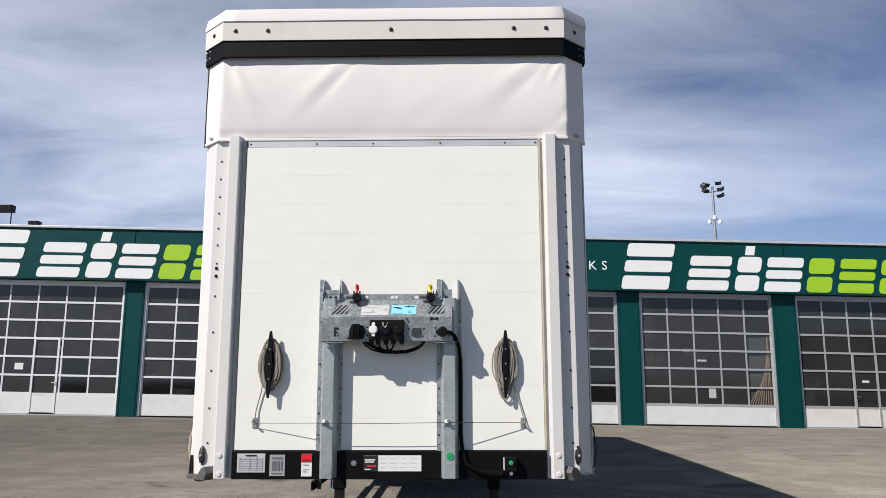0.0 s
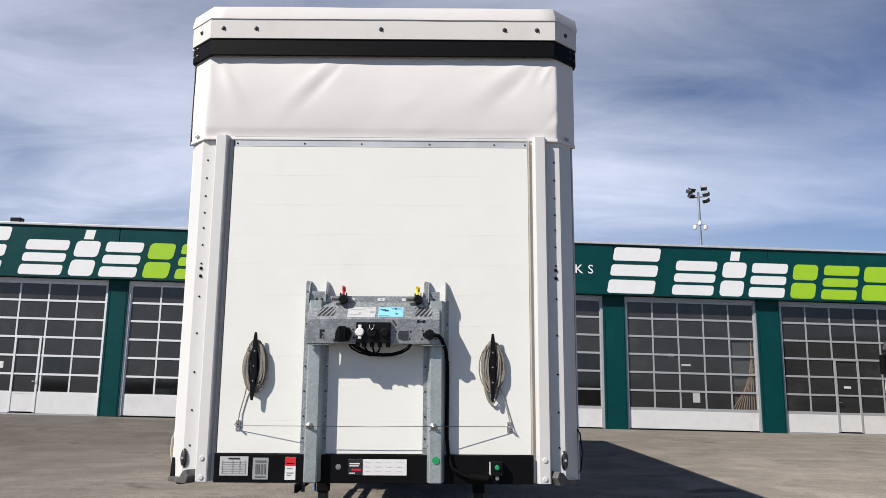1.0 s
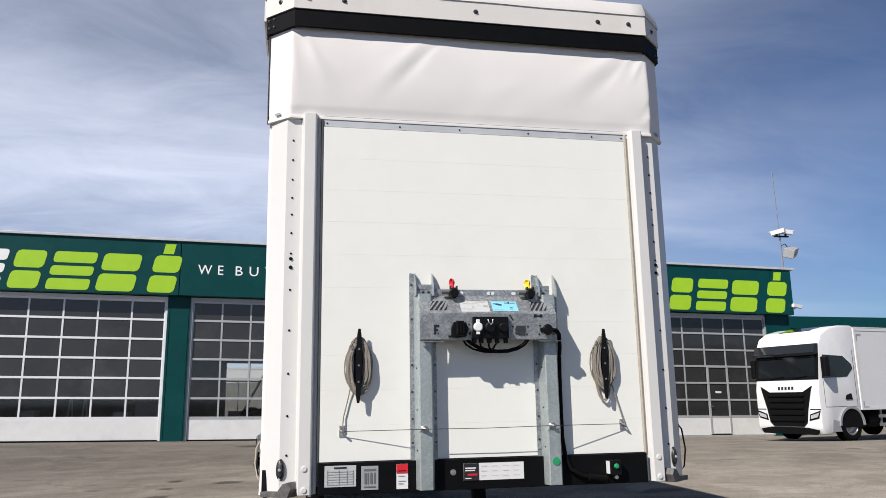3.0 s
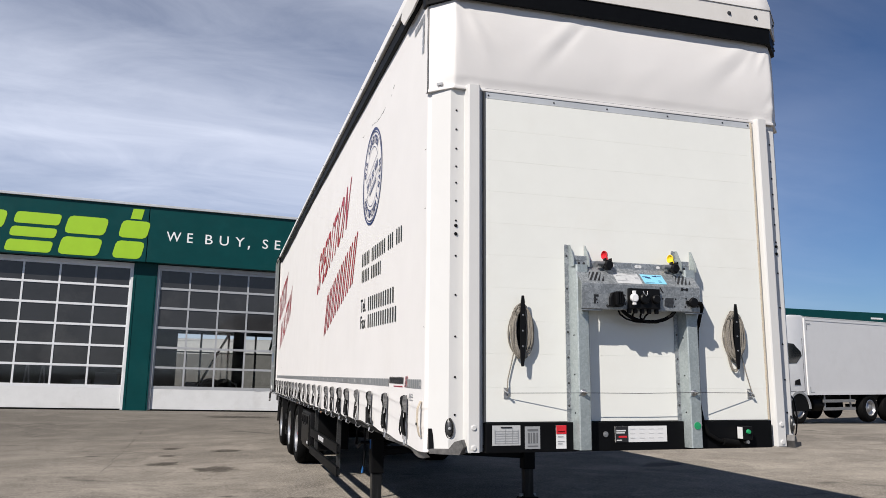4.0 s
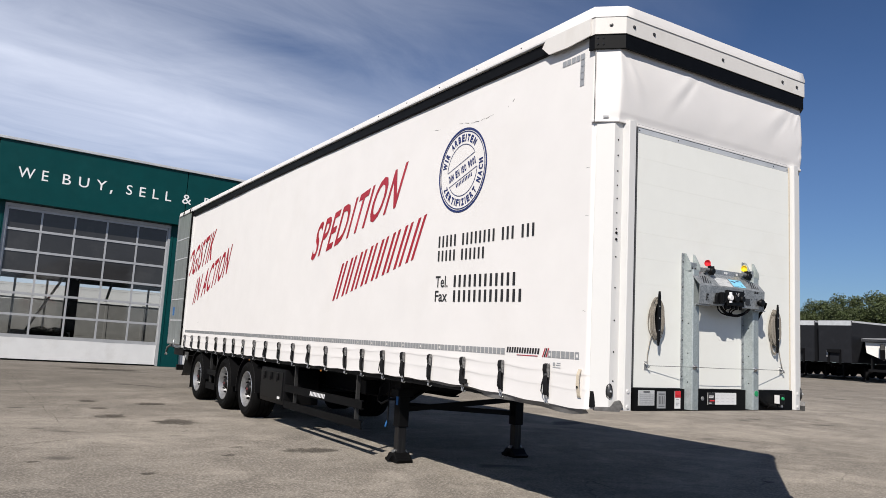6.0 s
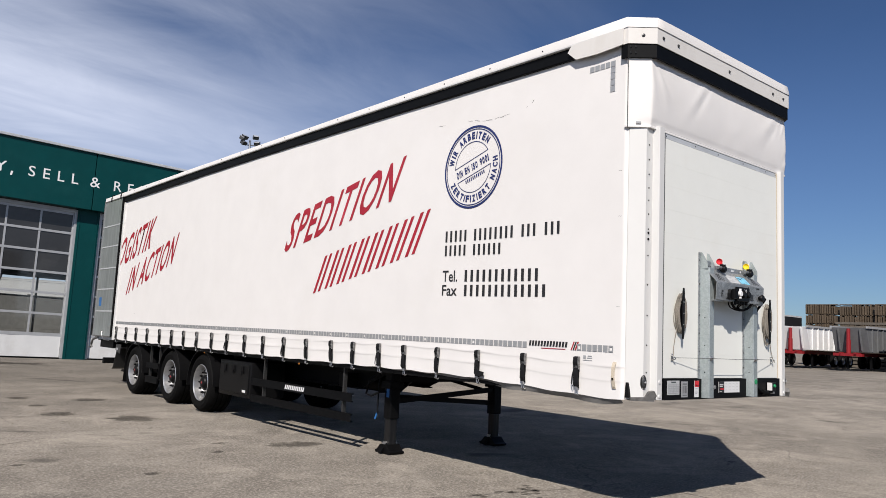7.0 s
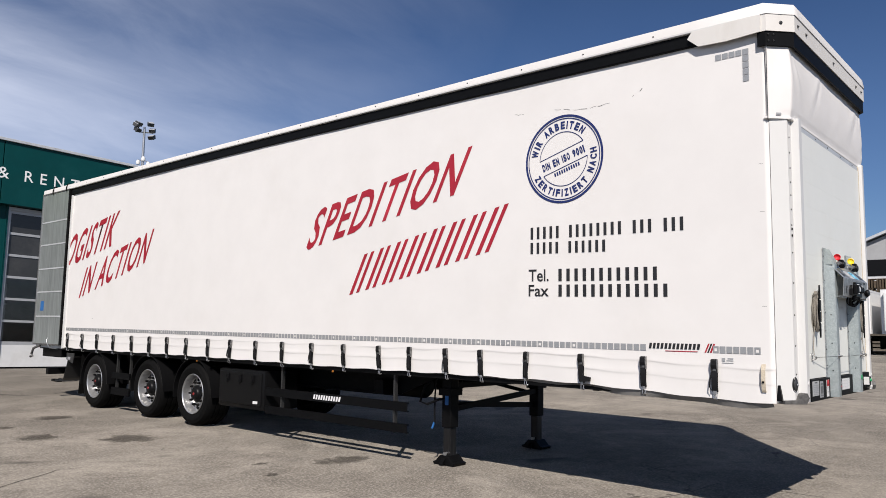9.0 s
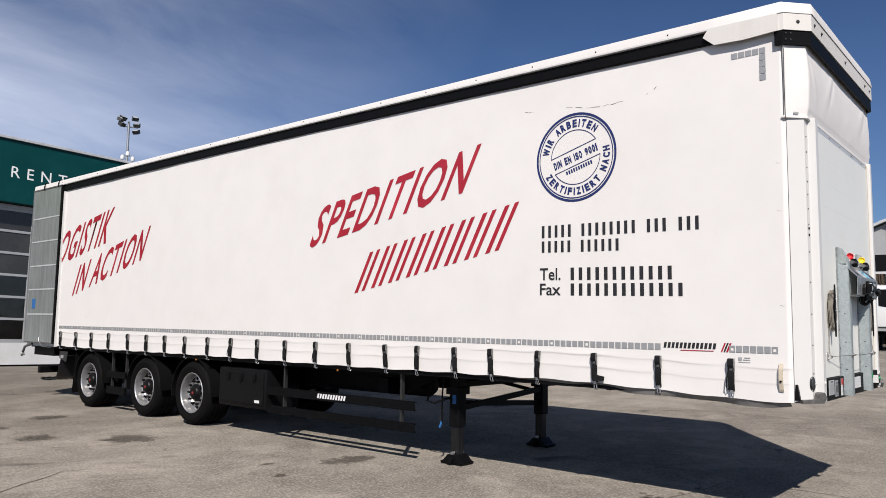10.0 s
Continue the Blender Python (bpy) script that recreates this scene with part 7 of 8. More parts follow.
    tube(bm, [(0.80, 4.97, 1.25), (0.835, 4.96, 1.2), (0.845, 4.95, 1.08), (0.835, 4.96, 0.98), (0.80, 4.97, 0.93)], 0.005, 6)
    tp("hanging_cord", bm, "black", "", None, 60)


build_connector_frame()
build_foot_labels()
build_cleats()


# ---- masts, lamps and cameras ----
def flood_mast(at, height):
    root = thing("floodlight_mast", "tall slim grey floodlight mast behind the workshop", "mast", at)
    bm = bmesh.new()
    lathe(bm, [(0.22, 0.0), (0.20, 1.0), (0.09, height), (0.0, height + 0.05)], 12, "z")
    part("pole", bm, M["steel"], root, "", None, 40)
    bm = bmesh.new()
    tube(bm, [(-0.75, 0, height - 0.5), (0.75, 0, height - 0.35)], 0.05, 6)
    part("cross_arm", bm, M["steel"], root)
    for x, z, t in ((-0.62, -0.35, 25), (-0.55, 0.15, 20), (0.45, 0.3, -15), (0.62, -0.2, -40), (0.6, -0.75, -60), (-0.75, 0.0, 40)):
        bm = bmesh.new()
        prism(bm, [(-0.16, -0.15), (0.16, -0.15), (0.22, 0.15), (-0.22, 0.15)], "x", -0.24, 0.24, 0.02)
        lamp = part("floodlight", bm, M["dark_steel"], root, "", Matrix.Translation((x, -0.1, height + z)) @ pose(0, 0, 0, 30, 0, t))
        bm = bmesh.new()
        box(bm, -0.20, 0.20, -0.18, 0.18, 0.151, 0.165)
        part("lamp_face", bm, M["lamp_glass"], lamp)
    for x, z in ((-0.42, -2.95), (0.42, -2.95), (0.0, -2.6)):
        bm = bmesh.new()
        lathe(bm, [(0.0, -0.22), (0.14, -0.18), (0.17, 0.0), (0.10, 0.16), (0.0, 0.18)], 12, "z")
        part("dome_camera", bm, M["camera_white"], root, "", Matrix.Translation((x, -0.1, height + z)), 40)
    bm = bmesh.new()
    tube(bm, [(-0.42, 0, height - 2.75), (0.42, 0, height - 2.75)], 0.03, 6)
    part("camera_arm", bm, M["steel"], root)


def camera_unit(name, m, parent, label=""):
    bm = bmesh.new()
    prism(bm, [(-0.30, -0.08), (0.28, -0.08), (0.28, 0.06), (0.38, 0.10), (-0.30, 0.10)], "x", -0.085, 0.085, 0.012)
    ob = part(name, bm, M["camera_white"], parent, label, m)
    bm = bmesh.new()
    lathe(bm, [(0.05, 0.281), (0.05, 0.30), (0.0, 0.30)], 12, "y")
    part("camera_lens", bm, M["dark_glass"], ob, "", None, 40)
    return ob


def build_masts():
    flood_mast((21.1, 60.3, -0.2), 17.35)
    top = HALL @ Vector((18.36, 0.25, TOP + 0.09))
    root = thing("camera_mast", "slim roof mast with surveillance cameras and a floodlight", "mast", tuple(top))
    bm = bmesh.new()
    tube(bm, [(0, 0, -0.05), (-0.02, 0, 1.6), (-0.06, 0, 4.30)], 0.022, 8)
    part("pole", bm, M["steel"], root, "", None, 40)
    bm = bmesh.new()
    tube(bm, [(0.0, 0, 0.0), (-0.02, 0, 1.75)], 0.04, 8)
    part("pole_foot", bm, M["steel"], root, "", None, 40)
    camera_unit("surveillance_camera", Matrix.Translation((0.22, -0.10, 1.62)) @ pose(0, 0, 0, -6, 0, -95), root)
    camera_unit("surveillance_camera", Matrix.Translation((-0.16, -0.12, 1.60)) @ pose(0, 0, 0, -6, 0, 30), root)
    bm = bmesh.new()
    box(bm, -0.32, 0.34, -0.12, -0.03, 1.40, 1.46, 0.01)
    for x in (-0.2, 0.22):
        box(bm, x - 0.03, x + 0.03, -0.11, -0.04, 1.46, 1.58)
    part("camera_bracket", bm, M["plastic"], root)
    bm = bmesh.new()
    tube(bm, [(0.02, 0, 1.05), (0.16, -0.05, 1.12), (0.26, -0.1, 0.95)], 0.02, 6)
    part("lamp_arm", bm, M["plastic"], root)
    bm = bmesh.new()
    prism(bm, [(-0.22, -0.14), (0.22, -0.10), (0.30, 0.16), (-0.16, 0.2)], "x", -0.2, 0.2, 0.02)
    lamp = part("floodlight", bm, M["box_grey"], root, "", Matrix.Translation((0.30, -0.16, 0.72)) @ pose(0, 0, 0, 25, 20, -50) @ Matrix.Scale(1.08, 4))
    bm = bmesh.new()
    box(bm, -0.17, 0.17, -0.2, 0.2, -0.155, -0.145)
    part("lamp_face", bm, M["box_grey"], lamp)
    wall = HALL @ Vector((18.22, -0.2, 5.05))
    cam_root = thing("wall_camera", "white surveillance camera on the corner of the building", "camera", tuple(wall))
    camera_unit("camera_body", Matrix.Translation((0.20, -0.1, 0.05)) @ pose(0, 0, 0, -8, 0, -80) @ Matrix.Scale(0.75, 4), cam_root)
    bm = bmesh.new()
    tube(bm, [(-0.08, 0, -0.05), (0.1, -0.03, -0.05), (0.18, -0.08, 0.0)], 0.03, 8)
    part("camera_bracket", bm, M["camera_white"], cam_root)
    for x, z, w in ((-16.82, 0.74, 0.75), (-15.62, 0.16, 0.36)):
        p = HALL @ Vector((x, 0.5, TOP + 0.09))
        r = thing("roof_floodlight", "dark floodlight on the workshop roof", "floodlight", tuple(p))
        bm = bmesh.new()
        box(bm, -w / 2, w / 2, -0.25, 0.05, z - 0.15, z + 0.12, 0.02)
        part("lamp_body", bm, M["plastic"], r)
        for sx in (-w / 3, w / 3):
            bm = bmesh.new()
            tube(bm, [(sx, 0, -0.04), (sx, 0, z - 0.1)], 0.02, 6)
            part("lamp_leg", bm, M["plastic"], r)


# ---- parked lorries, trailers and the far side of the yard ----
def road_wheel(root, x, y, r=0.5, w=0.32, rim="alloy"):
    """x is the wheel's outer face; the sign of x tells the side."""
    s = 1 if x > 0 else -1
    bm = bmesh.new()
    lathe(bm, [(r * 0.58, 0.02), (r * 0.8, -0.008), (r * 0.96, 0.03), (r, 0.07), (r, w - 0.05), (r * 0.9, w), (0.1, w)], 28, "x", caps=False)
    m = Matrix.Translation((x, y, r)) @ pose(0, 0, 0, 0, 0, 0 if s < 0 else 180)
    t = part("wheel", bm, M["rubber"], root, "", m, 35)
    bm = bmesh.new()
    lathe(bm, [(r * 0.59, 0.02), (r * 0.54, 0.01), (r * 0.48, 0.08), (r * 0.40, 0.10), (r * 0.30, 0.07), (r * 0.2, 0.02), (0.0, 0.015)], 24, "x", caps=False)
    part("rim", bm, M[rim], t, "", None, 35)
    return t


def lorry_cab(root, paint="cab_white", height=3.70, mark=True, style=0, back=2.2):
    """Cab: front at y = 0, running back to y = 2.2; x across. Style 1 has a white slotted front."""
    W = 1.245
    k = height - 3.70
    side = [(0.08, 0.27), (0.0, 0.46), (0.0, 1.62), (0.07, 2.05), (0.16, 2.72), (0.20, 3.08), (0.36, 3.38 + k), (0.72, 3.58 + k), (1.25, 3.69 + k), (back, height),
            (back, 0.95), (back - 0.02, 0.75), (1.90, 0.62), (0.62, 0.60), (0.55, 0.27)]
    bm = bmesh.new()
    prism(bm, side, "x", -W, W, 0.09)
    body = part("cab_body", bm, M[paint], root, "", None, 40)
    w0, w1 = (2.02, 2.76) if style == 0 else (1.75, 2.80)

    def face(z):
        """Depth of the cab's front at a height."""
        pts = [(0.46, 0.0), (1.62, 0.0), (2.05, 0.07), (2.72, 0.16), (3.08, 0.20), (3.4, 0.38)]
        for (a, p), (b, q) in zip(pts, pts[1:]):
            if z <= b:
                return p + (q - p) * (z - a) / (b - a)
        return 0.4
    # windscreen in its black surround, wipers, sun visor
    bm = bmesh.new()
    prism(bm, [(face(w0 - 0.06) - 0.012, w0 - 0.06), (face(w1 + 0.04) - 0.012, w1 + 0.04), (face(w1 + 0.04) + 0.03, w1 + 0.04), (face(w0 - 0.06) + 0.03, w0 - 0.06)], "x", -W + 0.02, W - 0.02, 0.01)
    screen = part("windscreen_surround", bm, M["plastic"], body)
    bm = bmesh.new()
    prism(bm, [(face(w0) - 0.022, w0 + 0.03), (face(w1) - 0.022, w1 - 0.02), (face(w1) - 0.010, w1 - 0.02), (face(w0) - 0.010, w0 + 0.03)], "x", -W + 0.13, W - 0.13, 0.003)
    part("windscreen", bm, M["dark_glass"], screen)
    for x in (-0.62, 0.25):
        bm = bmesh.new()
        tube(bm, [(x, face(w0) - 0.03, w0 - 0.02), (x + 0.58, face(w0) - 0.036, w0 + 0.06)], 0.012, 5)
        part("wiper", bm, M["rubber"], screen)
    bm = bmesh.new()
    prism(bm, [(0.02, w1 - 0.03), (0.0, w1 + 0.06), (0.12, w1 + 0.34), (0.24, w1 + 0.34), (0.20, w1 + 0.02)], "x", -W + 0.02, W - 0.02, 0.025)
    visor = part("sun_visor", bm, M["dark_glass"], body)
    if style == 1:
        bm = bmesh.new()
        prism(bm, [(-0.02, w1 + 0.02), (0.0, w1 + 0.14), (0.03, w1 + 0.14), (0.01, w1 + 0.02)], "x", -W + 0.08, W - 0.08)
        part("visor_strip", bm, M[paint], visor)
        bm = bmesh.new()
        prism(bm, [(-0.92, 0.46), (0.92, 0.46), (0.98, 1.60), (-0.98, 1.60)], "y", -0.025, 0.01, 0.012)
        grille = part("grille", bm, M[paint], body)
        for z0, z1 in ((0.66, 0.80), (0.90, 1.02), (1.40, 1.47)):
            bm = bmesh.new()
            box(bm, -0.70, 0.70, -0.032, -0.024, z0, z1, 0.002)
            part("grille_slot", bm, M["plastic"], grille)
    else:
        bm = bmesh.new()
        prism(bm, [(-0.58, 0.50), (0.58, 0.50), (0.72, 0.62), (0.80, 1.05), (1.00, 1.76), (0.66, 1.58), (-0.66, 1.58), (-1.00, 1.76), (-0.80, 1.05), (-0.72, 0.62)], "y", -0.03, 0.09)
        grille = part("grille", bm, M["plastic"], body)
        for z in (0.66, 0.86, 1.06, 1.26, 1.44):
            bm = bmesh.new()
            prism(bm, [(-0.075, z), (-0.031, z - 0.04), (-0.031, z + 0.07), (-0.075, z + 0.04)], "x", -0.62 - (z - 0.6) * 0.1, 0.62 + (z - 0.6) * 0.1)
            part("grille_bar", bm, M["black"], grille)
        bm = bmesh.new()
        box(bm, -0.26, 0.26, -0.012, 0.0, 0.36, 0.44)
        part("number_plate", bm, M["label_white"], body)
    bm = bmesh.new()
    prism(bm, [(-1.02, 0.255), (1.02, 0.255), (1.12, 0.40), (0.70, 0.47), (-0.70, 0.47), (-1.12, 0.40)], "y", -0.022, 0.06)
    part("lower_bumper", bm, M["plastic"], body)
    if mark:
        bm = bmesh.new()
        bars(bm, (-0.33, face(1.70) - 0.024, 1.66), (0.66, 0, 0), (0, 0.016, 0.095), letter_bars((1,) * 5, 0.4))
        part("maker_bars", bm, M["ink"], body)
    for s in (-1, 1):
        bm = bmesh.new()
        prism(bm, [(s * 0.80, 0.68), (s * 1.16, 0.76), (s * 1.225, 1.00), (s * 0.84, 0.88)], "y", -0.015, 0.05)
        lamp = part("headlight", bm, M["plastic"], body)
        bm = bmesh.new()
        prism(bm, [(s * 0.86, 0.74), (s * 1.12, 0.80), (s * 1.19, 0.94), (s * 0.88, 0.85)], "y", -0.024, -0.012)
        part("lamp_glass", bm, M["lamp_glass"], lamp)
        bm = bmesh.new()
        box(bm, min(s * 0.86, s * 1.23), max(s * 0.86, s * 1.23), -0.006, 0.02, 1.02, 1.05)
        part("bumper_seam", bm, M["plastic"], body)
        # side window, mirrors, wheel arch, door lines
        bm = bmesh.new()
        prism(bm, [(0.20, w0 - 0.02), (1.36, w0 + 0.02), (1.66, w0 + 0.28), (1.62, w0 + 0.42), (1.25, w0 + 0.68), (0.32, w0 + 0.72)], "x", min(s * 1.232, s * 1.252), max(s * 1.232, s * 1.252))
        part("side_window", bm, M["dark_glass"], body)
        bm = bmesh.new()
        box(bm, min(s * 1.30, s * 1.50), max(s * 1.30, s * 1.50), 0.12, 0.34, w0 + 0.02, w0 + 0.66, 0.06)
        mir = part("wing_mirror", bm, M["plastic"], body)
        bm = bmesh.new()
        for z in (w0 + 0.06, w0 + 0.6):
            tube(bm, [(s * 1.2, 0.36, z), (s * 1.36, 0.22, z)], 0.03, 6)
        part("mirror_arm", bm, M["plastic"], mir)
        bm = bmesh.new()
        arc = [(1.36 + 0.60 * math.cos(radians(a)), 0.52 + 0.60 * math.sin(radians(a))) for a in range(0, 181, 15)]
        inner = [(1.36 + 0.52 * math.cos(radians(a)), 0.52 + 0.52 * math.sin(radians(a))) for a in range(0, 181, 15)]
        prism(bm, [(0.76, 0.45)] + arc[::-1] + [(1.96, 0.45)], "x", min(s * 1.2, s * 1.249), max(s * 1.2, s * 1.249))
        part("wheel_arch", bm, M["black"], body)
        bm = bmesh.new()
        prism(bm, arc + inner[::-1], "x", min(s * 1.2, s * 1.285), max(s * 1.2, s * 1.285))
        part("arch_lip", bm, M["box_grey"], body)
        bm = bmesh.new()
        for a, b, c, d in ((0.24, 0.252, 1.1, 2.0), (1.72, 1.732, 1.1, 2.9), (0.24, 1.732, 1.1, 1.112)):
            box(bm, min(s * 1.246, s * 1.249), max(s * 1.246, s * 1.249), a, b, c, d)
        part("door_seam", bm, M["plastic"], body)
        bm = bmesh.new()
        prism(bm, [(1.18, 1.32), (1.50, 1.32), (1.46, 1.52), (1.22, 1.46)], "x", min(s * 1.247, s * 1.262), max(s * 1.247, s * 1.262))
        part("door_handle", bm, M["plastic"], body)
        bm = bmesh.new()
        prism(bm, [(0.42, 0.34), (0.86, 0.34), (0.74, 0.66), (0.50, 0.72)], "x", min(s * 1.246, s * 1.256), max(s * 1.246, s * 1.256))
        part("step_well", bm, M["box_grey"], body)
        road_wheel(root, s * 1.24, 1.36)
    bm = bmesh.new()
    prism(bm, [(0.66, 3.565 + k), (1.22, 3.70 + k), (1.22, 3.66 + k), (0.66, 3.53 + k)], "x", -0.62, 0.62)
    part("roof_hatch", bm, M["dark_glass"], body)
    bm = bmesh.new()
    box(bm, -1.1, 1.1, 0.15, 1.9, 0.34, 0.60)
    part("cab_floor", bm, M["black"], root)
    return body


def box_body(root, y0, y1, z0, z1, paint, trim="box_grey", W=1.25, roof="white_metal"):
    bm = bmesh.new()
    box(bm, -W, W, y0, y1, z0, z1, 0.015)
    body = part("box_body", bm, M[paint], root)
    for s in (-1, 1):
        for z in (z0, z1 - 0.09):
            bm = bmesh.new()
            box(bm, min(s * W, s * (W + 0.012)), max(s * W, s * (W + 0.012)), y0, y1, z, z + 0.09)
            part("edge_strip", bm, M[trim], body)
        for y in (y0, y1 - 0.08):
            bm = bmesh.new()
            box(bm, min(s * W, s * (W + 0.010)), max(s * W, s * (W + 0.010)), y, y + 0.08, z0 + 0.09, z1 - 0.09)
            part("edge_strip", bm, M[trim], body)
    bm = bmesh.new()
    top = 0.36 if roof == "flashing" else 0.03
    box(bm, -W - 0.01, W + 0.01, y0 - 0.014, y0 + 0.10, z1 - top + 0.03, z1 + 0.03)
    box(bm, -W - 0.016, W + 0.016, y0 + 0.10, y1 + 0.012, z1 - (0.10 if roof == "flashing" else 0.0), z1 + 0.034)
    part("roof_strip", bm, M[roof], body)
    return body


def chassis_under(root, y0, y1, z=0.75):
    for x in (-0.45, 0.45):
        bm = bmesh.new()
        box(bm, x - 0.06, x + 0.06, y0, y1, z, z + 0.22)
        part("chassis_beam", bm, M["black"], root)
    bm = bmesh.new()
    for k in range(int((y1 - y0) / 0.9)):
        box(bm, -1.15, 1.15, y0 + 0.3 + 0.9 * k, y0 + 0.36 + 0.9 * k, z + 0.2, z + 0.3)
    part("cross_member", bm, M["black"], root)


def box_lorry(at, turn):
    root = thing("box_lorry", "white rigid box lorry parked beside the workshop", "lorry", at, turn)
    lorry_cab(root, back=1.87)
    bm = bmesh.new()
    prism(bm, [(1.5, 3.58), (1.97, 3.70), (1.97, 2.7)], "x", -1.18, 1.18, 0.04)
    part("air_deflector", bm, M["cab_white"], root)
    b = box_body(root, 1.90, 8.1, 0.98, 3.62, "box_white", "box_white")
    for y in (2.0, 7.75):
        for z in (1.06, 3.40):
            bm = bmesh.new()
            box(bm, 1.262, 1.266, y, y + 0.24, z, z + 0.025)
            box(bm, 1.262, 1.266, y if y < 5 else y + 0.215, (y if y < 5 else y + 0.215) + 0.025, z if z < 2 else z - 0.2, (z if z < 2 else z - 0.2) + 0.2)
            part("contour_mark", bm, M["label_grey"], b)
    chassis_under(root, 1.6, 7.8)
    for y in (5.50, 6.8):
        for s in (-1, 1):
            road_wheel(root, s * 1.24, y)
    for s in (-1, 1):
        for z in (0.45, 0.72):
            bm = bmesh.new()
            box(bm, s * 1.20 - 0.02, s * 1.20 + 0.02, 2.75, 4.6, z, z + 0.1)
            part("guard_rail", bm, M["steel"], root)
        for y in (2.9, 4.4):
            bm = bmesh.new()
            box(bm, s * 1.15 - 0.02, s * 1.15 + 0.02, y - 0.03, y + 0.03, 0.45, 0.98)
            part("guard_post", bm, M["steel"], root)
    bm = bmesh.new()
    lathe(bm, [(0.0, 2.35), (0.24, 2.37), (0.27, 2.42), (0.27, 2.95), (0.0, 2.97)], 20, "y", (0.85, 0, 0.68))
    part("fuel_tank", bm, M["black"], root, "", None, 40)
    bm = bmesh.new()
    box(bm, -1.15, 1.15, 7.75, 7.82, 0.42, 0.54)
    part("underrun_bar", bm, M["black"], root)


def tractor(at, turn, label):
    root = thing("tractor_unit", label, "lorry", at, turn, "parked lorries")
    lorry_cab(root, "cab_white", 3.85, mark=False, style=1)
    bm = bmesh.new()
    prism(bm, [(2.2, 1.0), (3.2, 1.0), (3.2, 3.2), (2.2, 3.7)], "x", -1.2, -1.16)
    part("side_fairing", bm, M["cab_white"], root)
    chassis_under(root, 1.6, 5.6)
    for y in (3.9, 5.1):
        for s in (-1, 1):
            road_wheel(root, s * 1.24, y)


def parked_trailer(at, turn, paint, label, L=12.5, fridge=False, gear=True, roof="white_metal", trim=None, top=3.98):
    root = thing("parked_trailer", label, "trailer", at, turn, "parked trailers")
    b = box_body(root, 0.0, L, 1.30 if fridge else 1.15, top, paint, trim or paint, roof=roof)
    chassis_under(root, 0.3, L - 0.2, 0.82)
    for y in (L - 4.2, L - 2.9, L - 1.6):
        for s in (-1, 1):
            road_wheel(root, s * 1.24, y, rim="alloy" if fridge else "black")
    for s in (-0.8, 0.8):
        bm = bmesh.new()
        box(bm, s - 0.07, s + 0.07, 2.5, 2.64, 0.05, 0.85)
        box(bm, s - 0.15, s + 0.15, 2.42, 2.72, 0.0, 0.05)
        part("landing_leg", bm, M["black"], root)
    # black skirts, drawn extra deep to stand in for the shade underneath
    for s in (-1, 1):
        bm = bmesh.new()
        box(bm, s * 1.2 - 0.02, s * 1.2 + 0.02, 3.4, L - 5.0, 0.32, 1.14)
        part("side_skirt", bm, M["black"], root)
    if fridge:
        bm = bmesh.new()
        box(bm, -1.05, 1.05, -0.42, -0.002, 1.45, 3.86, 0.10)
        unit = part("cooling_unit", bm, M["cab_white"], b, "white front-mounted cooling unit", None, 40)
        bm = bmesh.new()
        prism(bm, [(-0.45, 2.72), (0.94, 2.45), (0.94, 3.72), (-0.45, 3.72)], "y", -0.435, -0.418)
        part("cooling_grille", bm, M["plastic"], unit)
        for z0, x0, x1 in ((1.62, 0.45, 0.8), (1.9, 0.55, 0.9)):
            bm = bmesh.new()
            box(bm, x0, x1, -0.432, -0.419, z0, z0 + 0.08)
            part("unit_badge", bm, M["ink"], unit)
        bm = bmesh.new()
        box(bm, -0.6, 0.6, -0.3, -0.01, 1.2, 1.4, 0.02)
        part("unit_tray", bm, M["box_grey"], unit)
    elif gear:
        bm = bmesh.new()
        for x in (-0.45, 0.45):
            box(bm, x - 0.05, x + 0.05, -0.12, -0.002, 1.0, 2.1)
        box(bm, -0.5, 0.5, -0.2, -0.12, 1.85, 2.1)
        part("connector_frame", bm, M["plastic"], b)
        bm = bmesh.new()
        box(bm, -0.62, -0.5, -0.012, -0.004, 1.5, 2.0)
        part("front_label", bm, M["label_white"], b)
    return root


